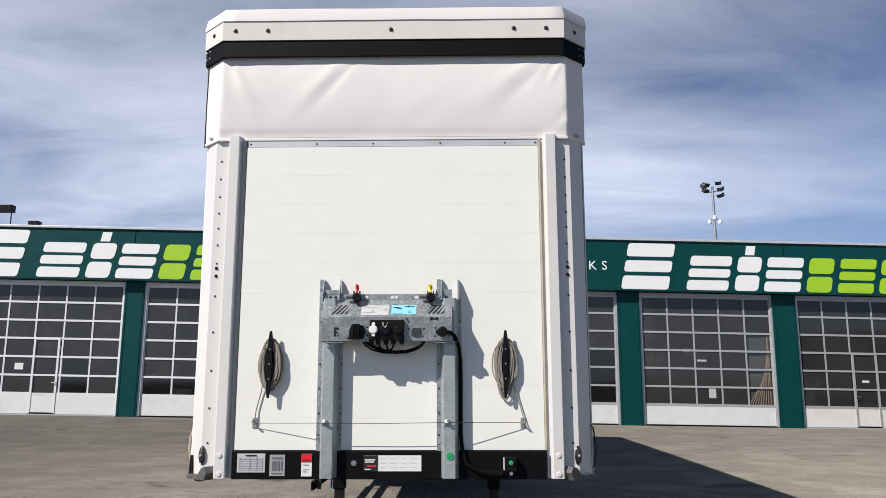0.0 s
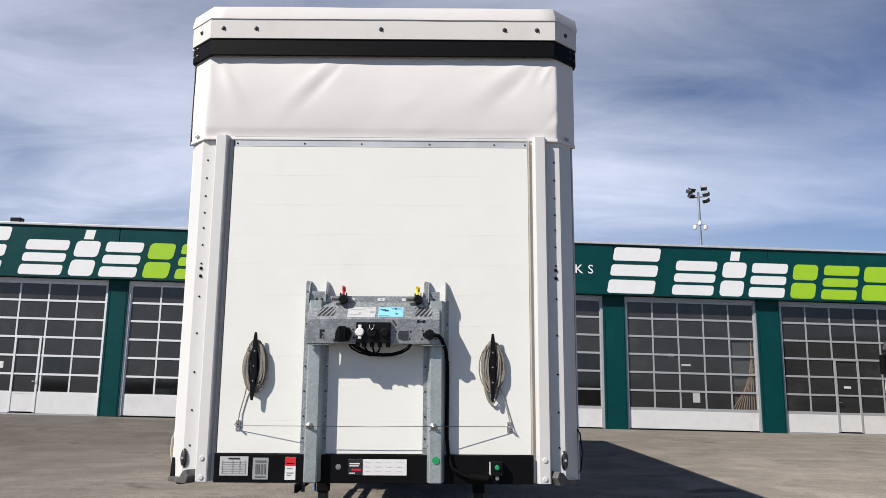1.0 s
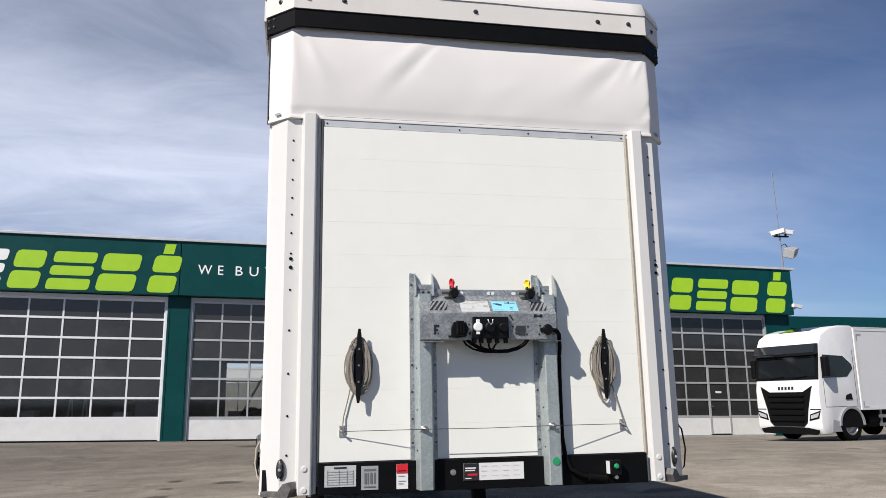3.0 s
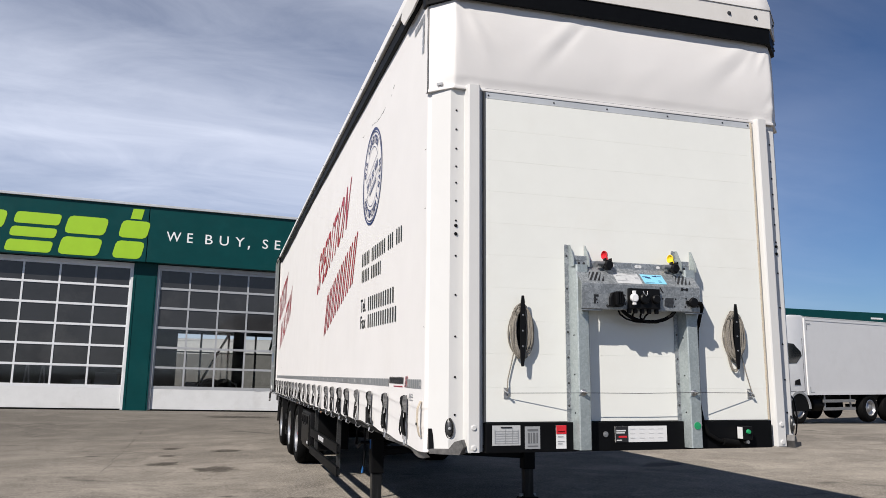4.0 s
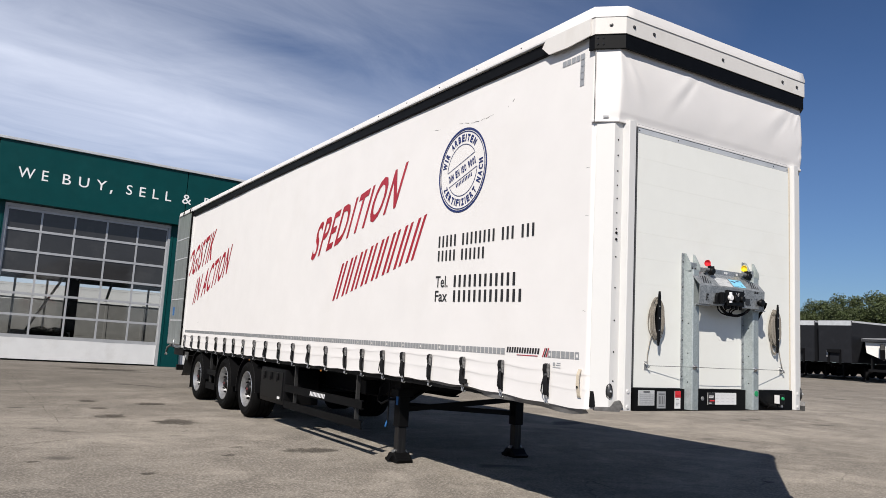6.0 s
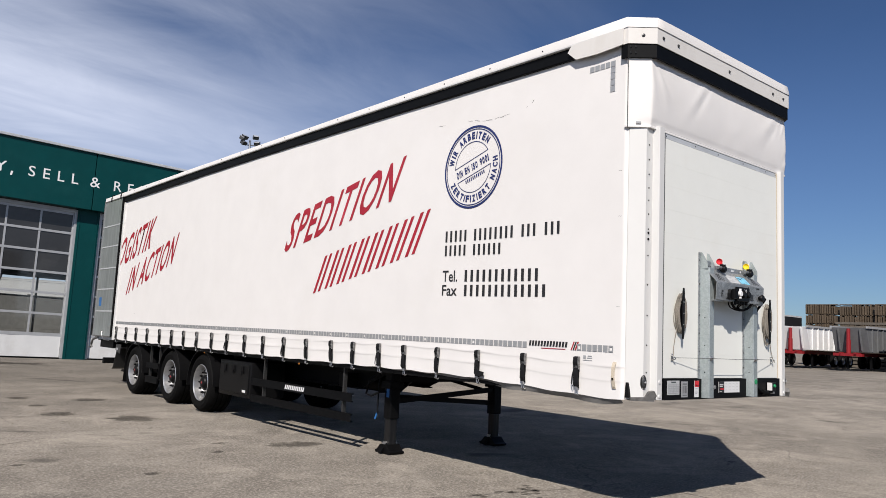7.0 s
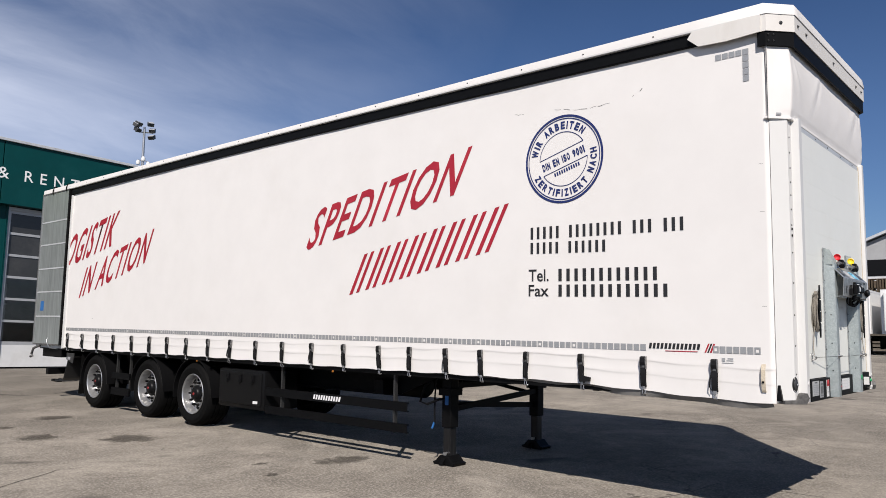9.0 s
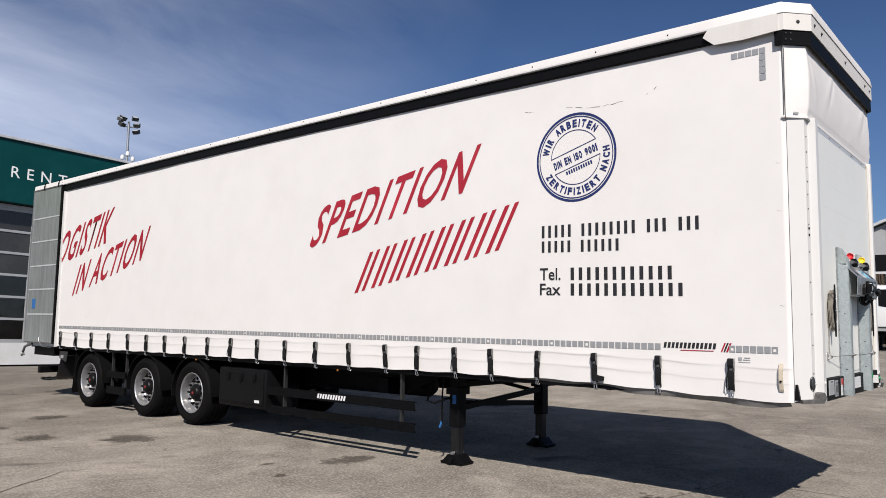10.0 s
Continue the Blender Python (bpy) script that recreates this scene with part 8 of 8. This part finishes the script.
def tipper_trailer(at, turn, paint, label):
    root = thing("tipper_trailer", label, "trailer", at, turn, "tipper trailers")
    bm = bmesh.new()
    prism(bm, [(0.9, 1.25), (8.8, 1.25), (9.0, 3.0), (0.3, 3.0)], "x", -1.22, 1.22, 0.03)
    b = part("tipper_body", bm, M[paint], root)
    for s in (-1, 1):
        for k in range(9):
            bm = bmesh.new()
            box(bm, min(s * 1.22, s * 1.30), max(s * 1.22, s * 1.30), 1.1 + 0.9 * k, 1.18 + 0.9 * k, 1.3, 2.95)
            part("body_rib", bm, M[paint], b)
        bm = bmesh.new()
        box(bm, min(s * 1.18, s * 1.32), max(s * 1.18, s * 1.32), 0.25, 9.0, 2.95, 3.10)
        part("top_rail", bm, M["box_grey"], b)
    for x in (-0.75, 0.75):
        bm = bmesh.new()
        prism(bm, [(0.62, 1.4), (0.70, 1.4), (0.33, 2.9), (0.25, 2.9)], "x", x - 0.05, x + 0.05)
        part("front_rib", bm, M[paint], b)
    bm = bmesh.new()
    lathe(bm, [(0.0, 1.1), (0.16, 1.1), (0.16, 2.1), (0.13, 2.12), (0.13, 2.9), (0.0, 2.92)], 16, "z", (0, 0.22, 0))
    part("tipping_ram", bm, M["red_paint"], root, "red hydraulic tipping ram", None, 40)
    bm = bmesh.new()
    for x in (-0.5, 0.5):
        box(bm, x - 0.08, x + 0.08, 0.0, 8.9, 0.95, 1.22)
    box(bm, -1.0, 1.0, 0.0, 0.35, 0.95, 1.15)
    part("red_frame", bm, M["red_paint"], root)
    for y in (5.0, 6.3, 7.6):
        for s in (-1, 1):
            road_wheel(root, s * 1.24, y)
    for s in (-0.8, 0.8):
        bm = bmesh.new()
        box(bm, s - 0.07, s + 0.07, 1.9, 2.04, 0.0, 0.96)
        part("landing_leg", bm, M["black"], root)


def timber_stack(at, turn, layers, seed):
    root = thing("timber_stack", "weathered brown timber frames stacked in bundles", "timber stack", at, turn, "timber stacks")
    rnd = random.Random(seed)
    z = 0.12
    bm = bmesh.new()
    for x in (-1.2, 0.0, 1.2):
        box(bm, x - 0.06, x + 0.06, 0, 1.2, 0, 0.12)
    part("bearer", bm, M["wood"], root)
    for k in range(layers):
        h = rnd.choice((0.72, 0.8, 0.9))
        n = 13
        for i in range(n):
            x0 = -1.35 + 2.7 * i / n
            bm = bmesh.new()
            w = 2.7 / n
            box(bm, x0 + 0.02, x0 + w * rnd.uniform(0.55, 0.85), rnd.uniform(0, 0.06), 1.2, z, z + h - rnd.choice((0.0, 0.0, 0.05, 0.12)))
            part("board", bm, M["wood"], root)
        bm = bmesh.new()
        box(bm, -1.36, 1.36, 0.1, 1.15, z + h, z + h + 0.06)
        part("bearer", bm, M["wood"], root)
        z += h + 0.06


def gable_hall(at, turn):
    root = thing("gable_warehouse", "grey gabled warehouse with a dark window band and a chimney", "building", at, turn)
    w, e, r, d = 10.5, 8.0, 12.4, 30.0
    bm = bmesh.new()
    prism(bm, [(-w, -0.4), (w, -0.4), (w, e), (0, r), (-w, e)], "y", 0.0, d)
    wall = part("wall", bm, M["pale_wall"], root)
    for s in (-1, 1):
        bm = bmesh.new()
        prism(bm, [(s * (w + 0.6), e - 0.10), (0, r + 0.15), (0, r + 0.45), (s * (w + 0.6), e + 0.15)], "y", -0.7, d + 0.4)
        part("roof", bm, M["flashing"], root)
    bm = bmesh.new()
    box(bm, -7.0, 7.0, -0.06, -0.004, 7.45, 9.15)
    band = part("window_band", bm, M["plastic"], wall)
    for k in range(8):
        bm = bmesh.new()
        box(bm, -6.9 + 1.74 * k, -5.28 + 1.74 * k, -0.10, -0.062, 7.55, 9.05)
        part("pane", bm, M["plastic"], band)
    bm = bmesh.new()
    prism(bm, [(-w, e - 0.2), (-6, 8.9), (6, 8.9), (w, e - 0.2), (w, e), (0, r), (-w, e)], "y", -0.045, -0.003)
    part("gable_boarding", bm, M["grey_wall"], wall)
    for x in (-5.5, 0.0):
        bm = bmesh.new()
        box(bm, x - 1.9, x + 1.9, -0.05, -0.003, -0.1, 4.3)
        part("gate", bm, M["tipper_olive"], wall)
    bm = bmesh.new()
    lathe(bm, [(0.0, 10.9), (0.75, 10.9), (0.75, 12.6), (0.85, 12.62), (0.85, 12.95), (0.0, 12.98)], 20, "z", (0.0, 3.0, 0))
    part("chimney", bm, M["tipper"], root, "", None, 40)


def canopy(at, turn):
    root = thing("yard_canopy", "long flat canopy roof with a dark green fascia on steel posts", "canopy", at, turn)
    bm = bmesh.new()
    box(bm, 0, 34, 0, 12, 5.55, 6.35, 0.02)
    part("canopy_roof", bm, M["teal"], root)
    for x in (1.0, 9.0, 17.0, 25.0, 30.5):
        for y in (1.5, 10.5):
            bm = bmesh.new()
            box(bm, x - 0.12, x + 0.12, y - 0.12, y + 0.12, -0.4, 5.55)
            part("post", bm, M["box_grey"], root)
    bm = bmesh.new()
    box(bm, 29.0, 30.2, -0.02, -0.003, 5.85, 5.98)
    part("canopy_mark", bm, M["white_ink"], root)


def boat_on_trailer(at, turn):
    root = thing("boat", "white motor boat with a ladder, standing on a road trailer", "boat", at, turn)
    n = 14
    bm = bmesh.new()
    rings = []
    for i in range(n + 1):
        t = i / n
        y = 6.0 * t
        half = 1.05 * (1 - max(0, (t - 0.55) / 0.45) ** 2.2) + 0.02
        keel = 0.75 + 0.75 * max(0, (t - 0.5) / 0.5) ** 2
        top = 1.95 + 0.35 * t * t
        rings.append([bm.verts.new(p) for p in ((-half, y, top), (-half * 0.92, y, keel + 0.45), (0, y, keel), (half * 0.92, y, keel + 0.45), (half, y, top))])
    for a, b in zip(rings, rings[1:]):
        for k in range(4):
            bm.faces.new((a[k], a[k + 1], b[k + 1], b[k]))
        bm.faces.new((a[4], a[0], b[0], b[4]))
    bm.faces.new(rings[0])
    bmesh.ops.translate(bm, verts=bm.verts, vec=(0, 0, 0.70))
    part("hull", bm, M["boat"], root, "", None, 40)
    bm = bmesh.new()
    prism(bm, [(-0.3, 2.68), (6.4, 3.06), (6.2, 3.16), (-0.5, 2.86)], "x", -1.30, 1.30, 0.02)
    part("gunwale", bm, M["box_grey"], root)
    bm = bmesh.new()
    prism(bm, [(-0.45, 0.9), (-0.05, 1.0), (-0.05, 1.9), (-0.4, 2.0), (-0.6, 1.6)], "x", -0.16, 0.16, 0.04)
    bmesh.ops.translate(bm, verts=bm.verts, vec=(0, 0, 0.55))
    part("outboard_motor", bm, M["plastic"], root)
    bm = bmesh.new()
    for x in (-0.2, 0.2):
        tube(bm, [(0.55 + x, 0.30, 0.9), (0.55 + x, 0.30, 2.9)], 0.03, 6)
    for k in range(6):
        tube(bm, [(0.35, 0.30, 1.1 + 0.28 * k), (0.75, 0.30, 1.1 + 0.28 * k)], 0.025, 6)
    bmesh.ops.translate(bm, verts=bm.verts, vec=(0, -0.9, 0.6))
    part("ladder", bm, M["steel"], root)
    bm = bmesh.new()
    for x in (-0.9, 0.9):
        box(bm, x - 0.06, x + 0.06, -0.2, 5.4, 0.48, 0.60)
    for y in (0.3, 2.2, 4.2):
        box(bm, -0.9, 0.9, y, y + 0.1, 0.60, 0.78)
        for x in (-0.7, 0.7):
            box(bm, x - 0.05, x + 0.05, y, y + 0.1, 0.78, 1.75)
    part("trailer_frame", bm, M["black"], root)
    for s in (-1, 1):
        road_wheel(root, s * 1.15, 1.6, 0.33, 0.22, "black")


def leafy_tree(seed, height, spread):
    """Meshes of a trunk with limbs and of a crown of small leaves in uneven clumps."""
    rnd = random.Random(seed)
    bm = bmesh.new()
    lathe(bm, [(0.26, 0.0), (0.20, 0.6), (0.15, height * 0.45), (0.05, height * 0.8), (0.0, height * 0.85)], 8, "z")
    tips = []
    for k in range(9):
        a = k * 2.4 + rnd.uniform(-0.4, 0.4)
        z0 = height * rnd.uniform(0.25, 0.6)
        reach = spread * rnd.uniform(0.5, 0.9)
        tip = (math.cos(a) * reach, math.sin(a) * reach, z0 + height * rnd.uniform(0.12, 0.28))
        tube(bm, [(0, 0, z0), (tip[0] * 0.5, tip[1] * 0.5, (z0 + tip[2]) / 2 + 0.2), tip], 0.045, 5)
        tips.append(tip)
    trunk = mesh_of("trunk", bm, M["bark"], 50)
    centres = [(Vector(t), rnd.uniform(0.9, 1.4)) for t in tips]
    centres += [(Vector((rnd.uniform(-1, 1) * spread * 0.55, rnd.uniform(-1, 1) * spread * 0.55, height * rnd.uniform(0.55, 0.92))), rnd.uniform(0.8, 1.5)) for _ in range(14)]
    centres += [(Vector((rnd.uniform(-1, 1) * spread * 0.8, rnd.uniform(-1, 1) * spread * 0.8, height * rnd.uniform(0.3, 0.6))), rnd.uniform(0.8, 1.2)) for _ in range(8)]
    vs, fs = [], []
    for c, r in centres:
        for _ in range(1300):
            d = Vector((rnd.gauss(0, 1), rnd.gauss(0, 1), rnd.gauss(0, 0.8))).normalized() * r * rnd.uniform(0.35, 1.12)
            p = c + d
            u = Vector((rnd.uniform(-1, 1), rnd.uniform(-1, 1), rnd.uniform(-0.6, 0.6))).normalized()
            w = u.cross(Vector((rnd.uniform(-1, 1), rnd.uniform(-1, 1), rnd.uniform(-1, 1)))).normalized()
            s = rnd.uniform(0.06, 0.13)
            i = len(vs)
            vs += [p - u * s, p + w * s * 0.6, p + u * s, p - w * s * 0.6]
            fs.append((i, i + 1, i + 2, i + 3))
    crown = bpy.data.meshes.new("crown")
    crown.from_pydata([tuple(v) for v in vs], [], fs)
    crown.materials.append(M["leaf"])
    return trunk, crown


def build_trees():
    kinds = [leafy_tree(3, 9.2, 3.4), leafy_tree(8, 8.2, 3.8), leafy_tree(14, 8.9, 2.3)]
    spots = ((75.3, 65.8, 0, 0.70), (80.8, 59.8, 1, 0.80), (79.0, 56.6, 0, 0.80), (79.0, 53.0, 2, 0.94), (79.0, 49.4, 2, 1.0), (79.0, 45.7, 2, 1.02))
    for k, (x, y, kind, s) in enumerate(spots):
        root = thing("tree", "broad leafy green tree behind the parked trailers", "tree", (x, y, 0.24), 47.0 * k, "trees")
        trunk, crown = kinds[kind]
        part("trunk", trunk, None, root, "", Matrix.Scale(s, 4))
        part("crown", crown, None, root, "", Matrix.Scale(s, 4))


def build_yard():
    g = 0.24
    box_lorry((14.25, 22.95, ground_height(16, 22.9) - 0.0), -76.0)
    canopy((14.5, 43.0, -0.1), 5.0)
    parked_trailer((-8.0, 50.4, -0.03), -90.0, "box_white", "white box trailer standing behind the workshop", L=16.0, gear=False, top=3.43)
    backdrop_wall(-9.0, 9.0, 48.2, 2.5)
    tractor((49.8, 43.6, g), -99.0, "white tractor unit parked beside a grey box trailer")
    parked_trailer((52.5, 47.6, g), -86.0, "box_white", "white refrigerated trailer with a black cooling unit", fridge=True)
    tractor((53.8, 54.0, g), -86.0, "white tractor unit at the end of the row")
    parked_trailer((55.6, 50.9, g), -86.0, "box_white", "white box trailer among the parked lorries", gear=False)
    parked_trailer((49.0, 39.2, g), -86.0, "box_grey", "grey box trailer in the row of parked trailers")
    parked_trailer((49.0, 35.9, g), -86.0, "box_black", "black box trailer with a pale roof edge", roof="flashing", top=4.2)
    parked_trailer((49.0, 33.0, g), -90.0, "box_black", "black box trailer behind the boat", roof="flashing", top=4.2)
    boat_on_trailer((48.4, 29.2, g), -64.0)
    tipper_trailer((50.6, 23.7, g), -92.0, "tipper", "grey tipper trailer on a red frame")
    tipper_trailer((51.0, 19.9, g), -90.0, "tipper_olive", "olive grey tipper trailer with a red ram")
    tipper_trailer((50.9, 28.0, g), -92.0, "box_white", "white tipper trailer on a red frame")
    parked_trailer((44.8, 14.95, g), -88.0, "box_white", "white refrigerated trailer with a cooling unit", fridge=True)
    parked_trailer((44.6, 11.8, g), -88.0, "box_white", "white refrigerated trailer with a cooling unit", fridge=True)
    rnd = random.Random(5)
    for k in range(8):
        timber_stack((64.0 + rnd.uniform(-0.3, 0.3), 31.2 - 2.95 * k, g), -90.0 + rnd.uniform(-2, 2), 7 if k > 3 else rnd.choice((6, 7)), 20 + k)
    utility_pole((71.3, 39.8, g), 60.0)
    beam_stack((61.6, 20.5, g), -90.0)
    gable_hall((81.5, 17.6, g), -88.0)


def backdrop_wall(x0, x1, y, top):
    """Made-up low wall of grey concrete slabs between posts, a grey backdrop behind the workshop."""
    root = thing("backdrop_wall", "made-up low grey slab wall filling the view behind the workshop", "wall", ((x0 + x1) / 2, y, 0.0))
    n = 9
    w = (x1 - x0) / n
    for k in range(n):
        xa = -(x1 - x0) / 2 + w * k
        for j in range(3):
            bm = bmesh.new()
            box(bm, xa + 0.06, xa + w - 0.06, -0.04, 0.04, -0.3 + (top + 0.3) * j / 3 + 0.006, -0.3 + (top + 0.3) * (j + 1) / 3, 0.008)
            part("slab", bm, M["concrete"], root)
    for k in range(n + 1):
        bm = bmesh.new()
        xa = -(x1 - x0) / 2 + w * k
        box(bm, xa - 0.07, xa + 0.07, -0.07, 0.07, -0.3, top + 0.05, 0.01)
        part("post", bm, M["concrete"], root)


def utility_pole(at, turn):
    root = thing("utility_pole", "weathered wooden A-frame utility pole beside the trees", "pole", at, turn)
    for sx in (-1, 1):
        bm = bmesh.new()
        tube(bm, [(sx * 0.55, 0, -0.1), (sx * 0.12, 0, 8.9)], 0.075, 8)
        part("pole_leg", bm, M["bark"], root, "", None, 40)
    for z in (3.0, 6.6):
        bm = bmesh.new()
        box(bm, -0.5 + 0.045 * z, 0.5 - 0.045 * z, -0.05, 0.05, z, z + 0.14)
        part("cross_piece", bm, M["bark"], root)


def beam_stack(at, turn):
    root = thing("beam_stack", "long weathered beams piled in front of the timber", "beam stack", at, turn)
    rnd = random.Random(9)
    z = 0.0
    for k in range(13):
        for i in range(2):
            bm = bmesh.new()
            a = rnd.uniform(0.0, 1.6)
            b = a + rnd.uniform(6.5, 9.4)
            box(bm, -9.5 + 9.6 * i + a, min(-9.5 + 9.6 * i + b, 0.05 + 9.6 * i), rnd.uniform(-0.15, 0.0), 0.9, z, z + 0.20)
            part("beam", bm, M["weathered"], root)
        for i in range(9):
            bm = bmesh.new()
            x = -9.0 + 2.25 * i
            box(bm, x - 0.05, x + 0.05, 0.05, 0.85, z + 0.20, z + 0.30)
            part("spacer", bm, M["wood"], root)
        z += 0.30


def build_stains():
    """Dark oily patches lying in the asphalt's surface."""
    rnd = random.Random(31)
    # a spatter of small drops beside the long crack
    spots = tuple((-1.45 + rnd.gauss(0, 0.28), 6.16 + rnd.gauss(0, 0.10), rnd.uniform(0.02, 0.075), rnd.uniform(0.015, 0.045), rnd.uniform(-30, 30)) for _ in range(22))
    for x, y, w, h, turn in ((-3.62, 13.17, 0.26, 0.26, 15), (-2.82, 12.40, 0.36, 0.28, 10), (-2.70, 15.10, 0.28, 0.20, 0), (-3.64, 14.40, 0.14, 0.16, 0), (-3.66, 15.70, 0.15, 0.22, 30),
                             (-2.40, 24.2, 0.8, 0.5, 0), (-1.94, 9.44, 0.34, 0.20, 12), (-4.9, 9.3, 0.08, 0.05, 0), (-4.0, 8.4, 0.07, 0.05, 20), (-2.98, 9.28, 0.09, 0.05, 40),
                             (-2.70, 9.84, 0.09, 0.05, 10), (2.2, 6.2, 0.09, 0.05, 0)) + spots:
        bm = bmesh.new()
        n = 44
        ring = []
        for k in range(n):
            a = 2 * math.pi * k / n
            r = 1.12 + 0.60 * noise.noise((math.cos(a) * 1.5 + x * 3, math.sin(a) * 1.5 + y * 3, 0.5)) + 0.35 * noise.noise((math.cos(a) * 4 + x, math.sin(a) * 4 + y, 2.5)) + rnd.uniform(-0.07, 0.07)
            p = pose(0, 0, 0, 0, 0, turn) @ Vector((w * r * math.cos(a), h * r * math.sin(a), 0))
            ring.append(bm.verts.new((x + p.x, y + p.y, ground_height(x + p.x, y + p.y) + 0.004)))
        bm.faces.new(ring)
        solid("oil_stain", bm, M["stain_dark"], "dark oily stain on the asphalt", "stain", "structure")


def build_rack():
    """Low dark steel rack lying flat on the asphalt behind the trailer."""
    at = (0.78, 21.9, ground_height(0.78, 21.9))
    root = thing("steel_rack", "low dark steel rack lying on the asphalt", "rack", at, 3.0)
    for y in (-0.10, 0.10):
        bm = bmesh.new()
        box(bm, -0.80, 0.80, y - 0.025, y + 0.025, 0.02, 0.06, 0.004)
        part("long_bar", bm, M["dark_steel"], root)
    for k in range(11):
        bm = bmesh.new()
        x = -0.75 + 0.15 * k
        box(bm, x - 0.03, x + 0.03, -0.13, 0.13, 0.06, 0.072)
        part("slat", bm, M["black"], root)
    for x in (-0.7, 0.0, 0.7):
        bm = bmesh.new()
        box(bm, x - 0.05, x + 0.05, -0.12, 0.12, 0.0, 0.02)
        part("foot", bm, M["black"], root)


def build_cracks():
    """Old cracks and a seam in the asphalt, filled with dust and dirt."""
    rnd = random.Random(12)
    lines = ([(-2.52, 6.45), (-2.03, 6.33), (-1.58, 6.24), (-0.89, 6.08), (-0.06, 5.98)], [(0.19, 6.93), (0.07, 6.43), (-0.09, 5.96), (-0.11, 5.31), (-0.14, 4.82)],
             [(11.55, 12.27), (9.45, 8.96), (8.74, 6.41)], [(-4.61, 21.9), (-4.48, 16.4), (-4.34, 12.2)],
             [(-5.39, 10.14), (-4.89, 10.52), (-4.31, 10.94), (-3.81, 10.74)], [(-6.59, 18.64), (-6.1, 21.4), (-4.63, 24.28), (-2.19, 26.3)])
    for k, line in enumerate(lines):
        pts = []
        for (xa, ya), (xb, yb) in zip(line, line[1:]):
            n = max(3, int(math.hypot(xb - xa, yb - ya) / 0.07))
            pts += [(xa + (xb - xa) * i / n, ya + (yb - ya) * i / n) for i in range(n)]
        bm = bmesh.new()
        prev = None
        for i, (x, y) in enumerate(pts):
            j = min(i + 1, len(pts) - 1)
            d = Vector((pts[j][0] - pts[j - 1][0], pts[j][1] - pts[j - 1][1])).normalized()
            off = 0.05 * noise.noise((x * 1.7, y * 1.7, k)) + 0.008 * noise.noise((x * 9, y * 9, k))
            half = max(0.0008, (0.0042 if k == 3 else 0.0070) * (0.45 + 0.9 * noise.noise((x * 2.3, y * 2.3, 7.0 + k)) + rnd.uniform(-0.15, 0.25)))
            pair = []
            for sd in (-1, 1):
                px, py = x - d.y * (off + sd * half), y + d.x * (off + sd * half)
                pair.append(bm.verts.new((px, py, ground_height(px, py) + 0.004)))
            if prev:
                bm.faces.new((prev[0], pair[0], pair[1], prev[1]))
            prev = pair
        solid("ground_crack", bm, M["crack"], "thin dirt-filled crack in the asphalt", "crack", "structure")


build_stains()
build_cracks()
build_rack()
build_masts()
build_yard()
build_trees()
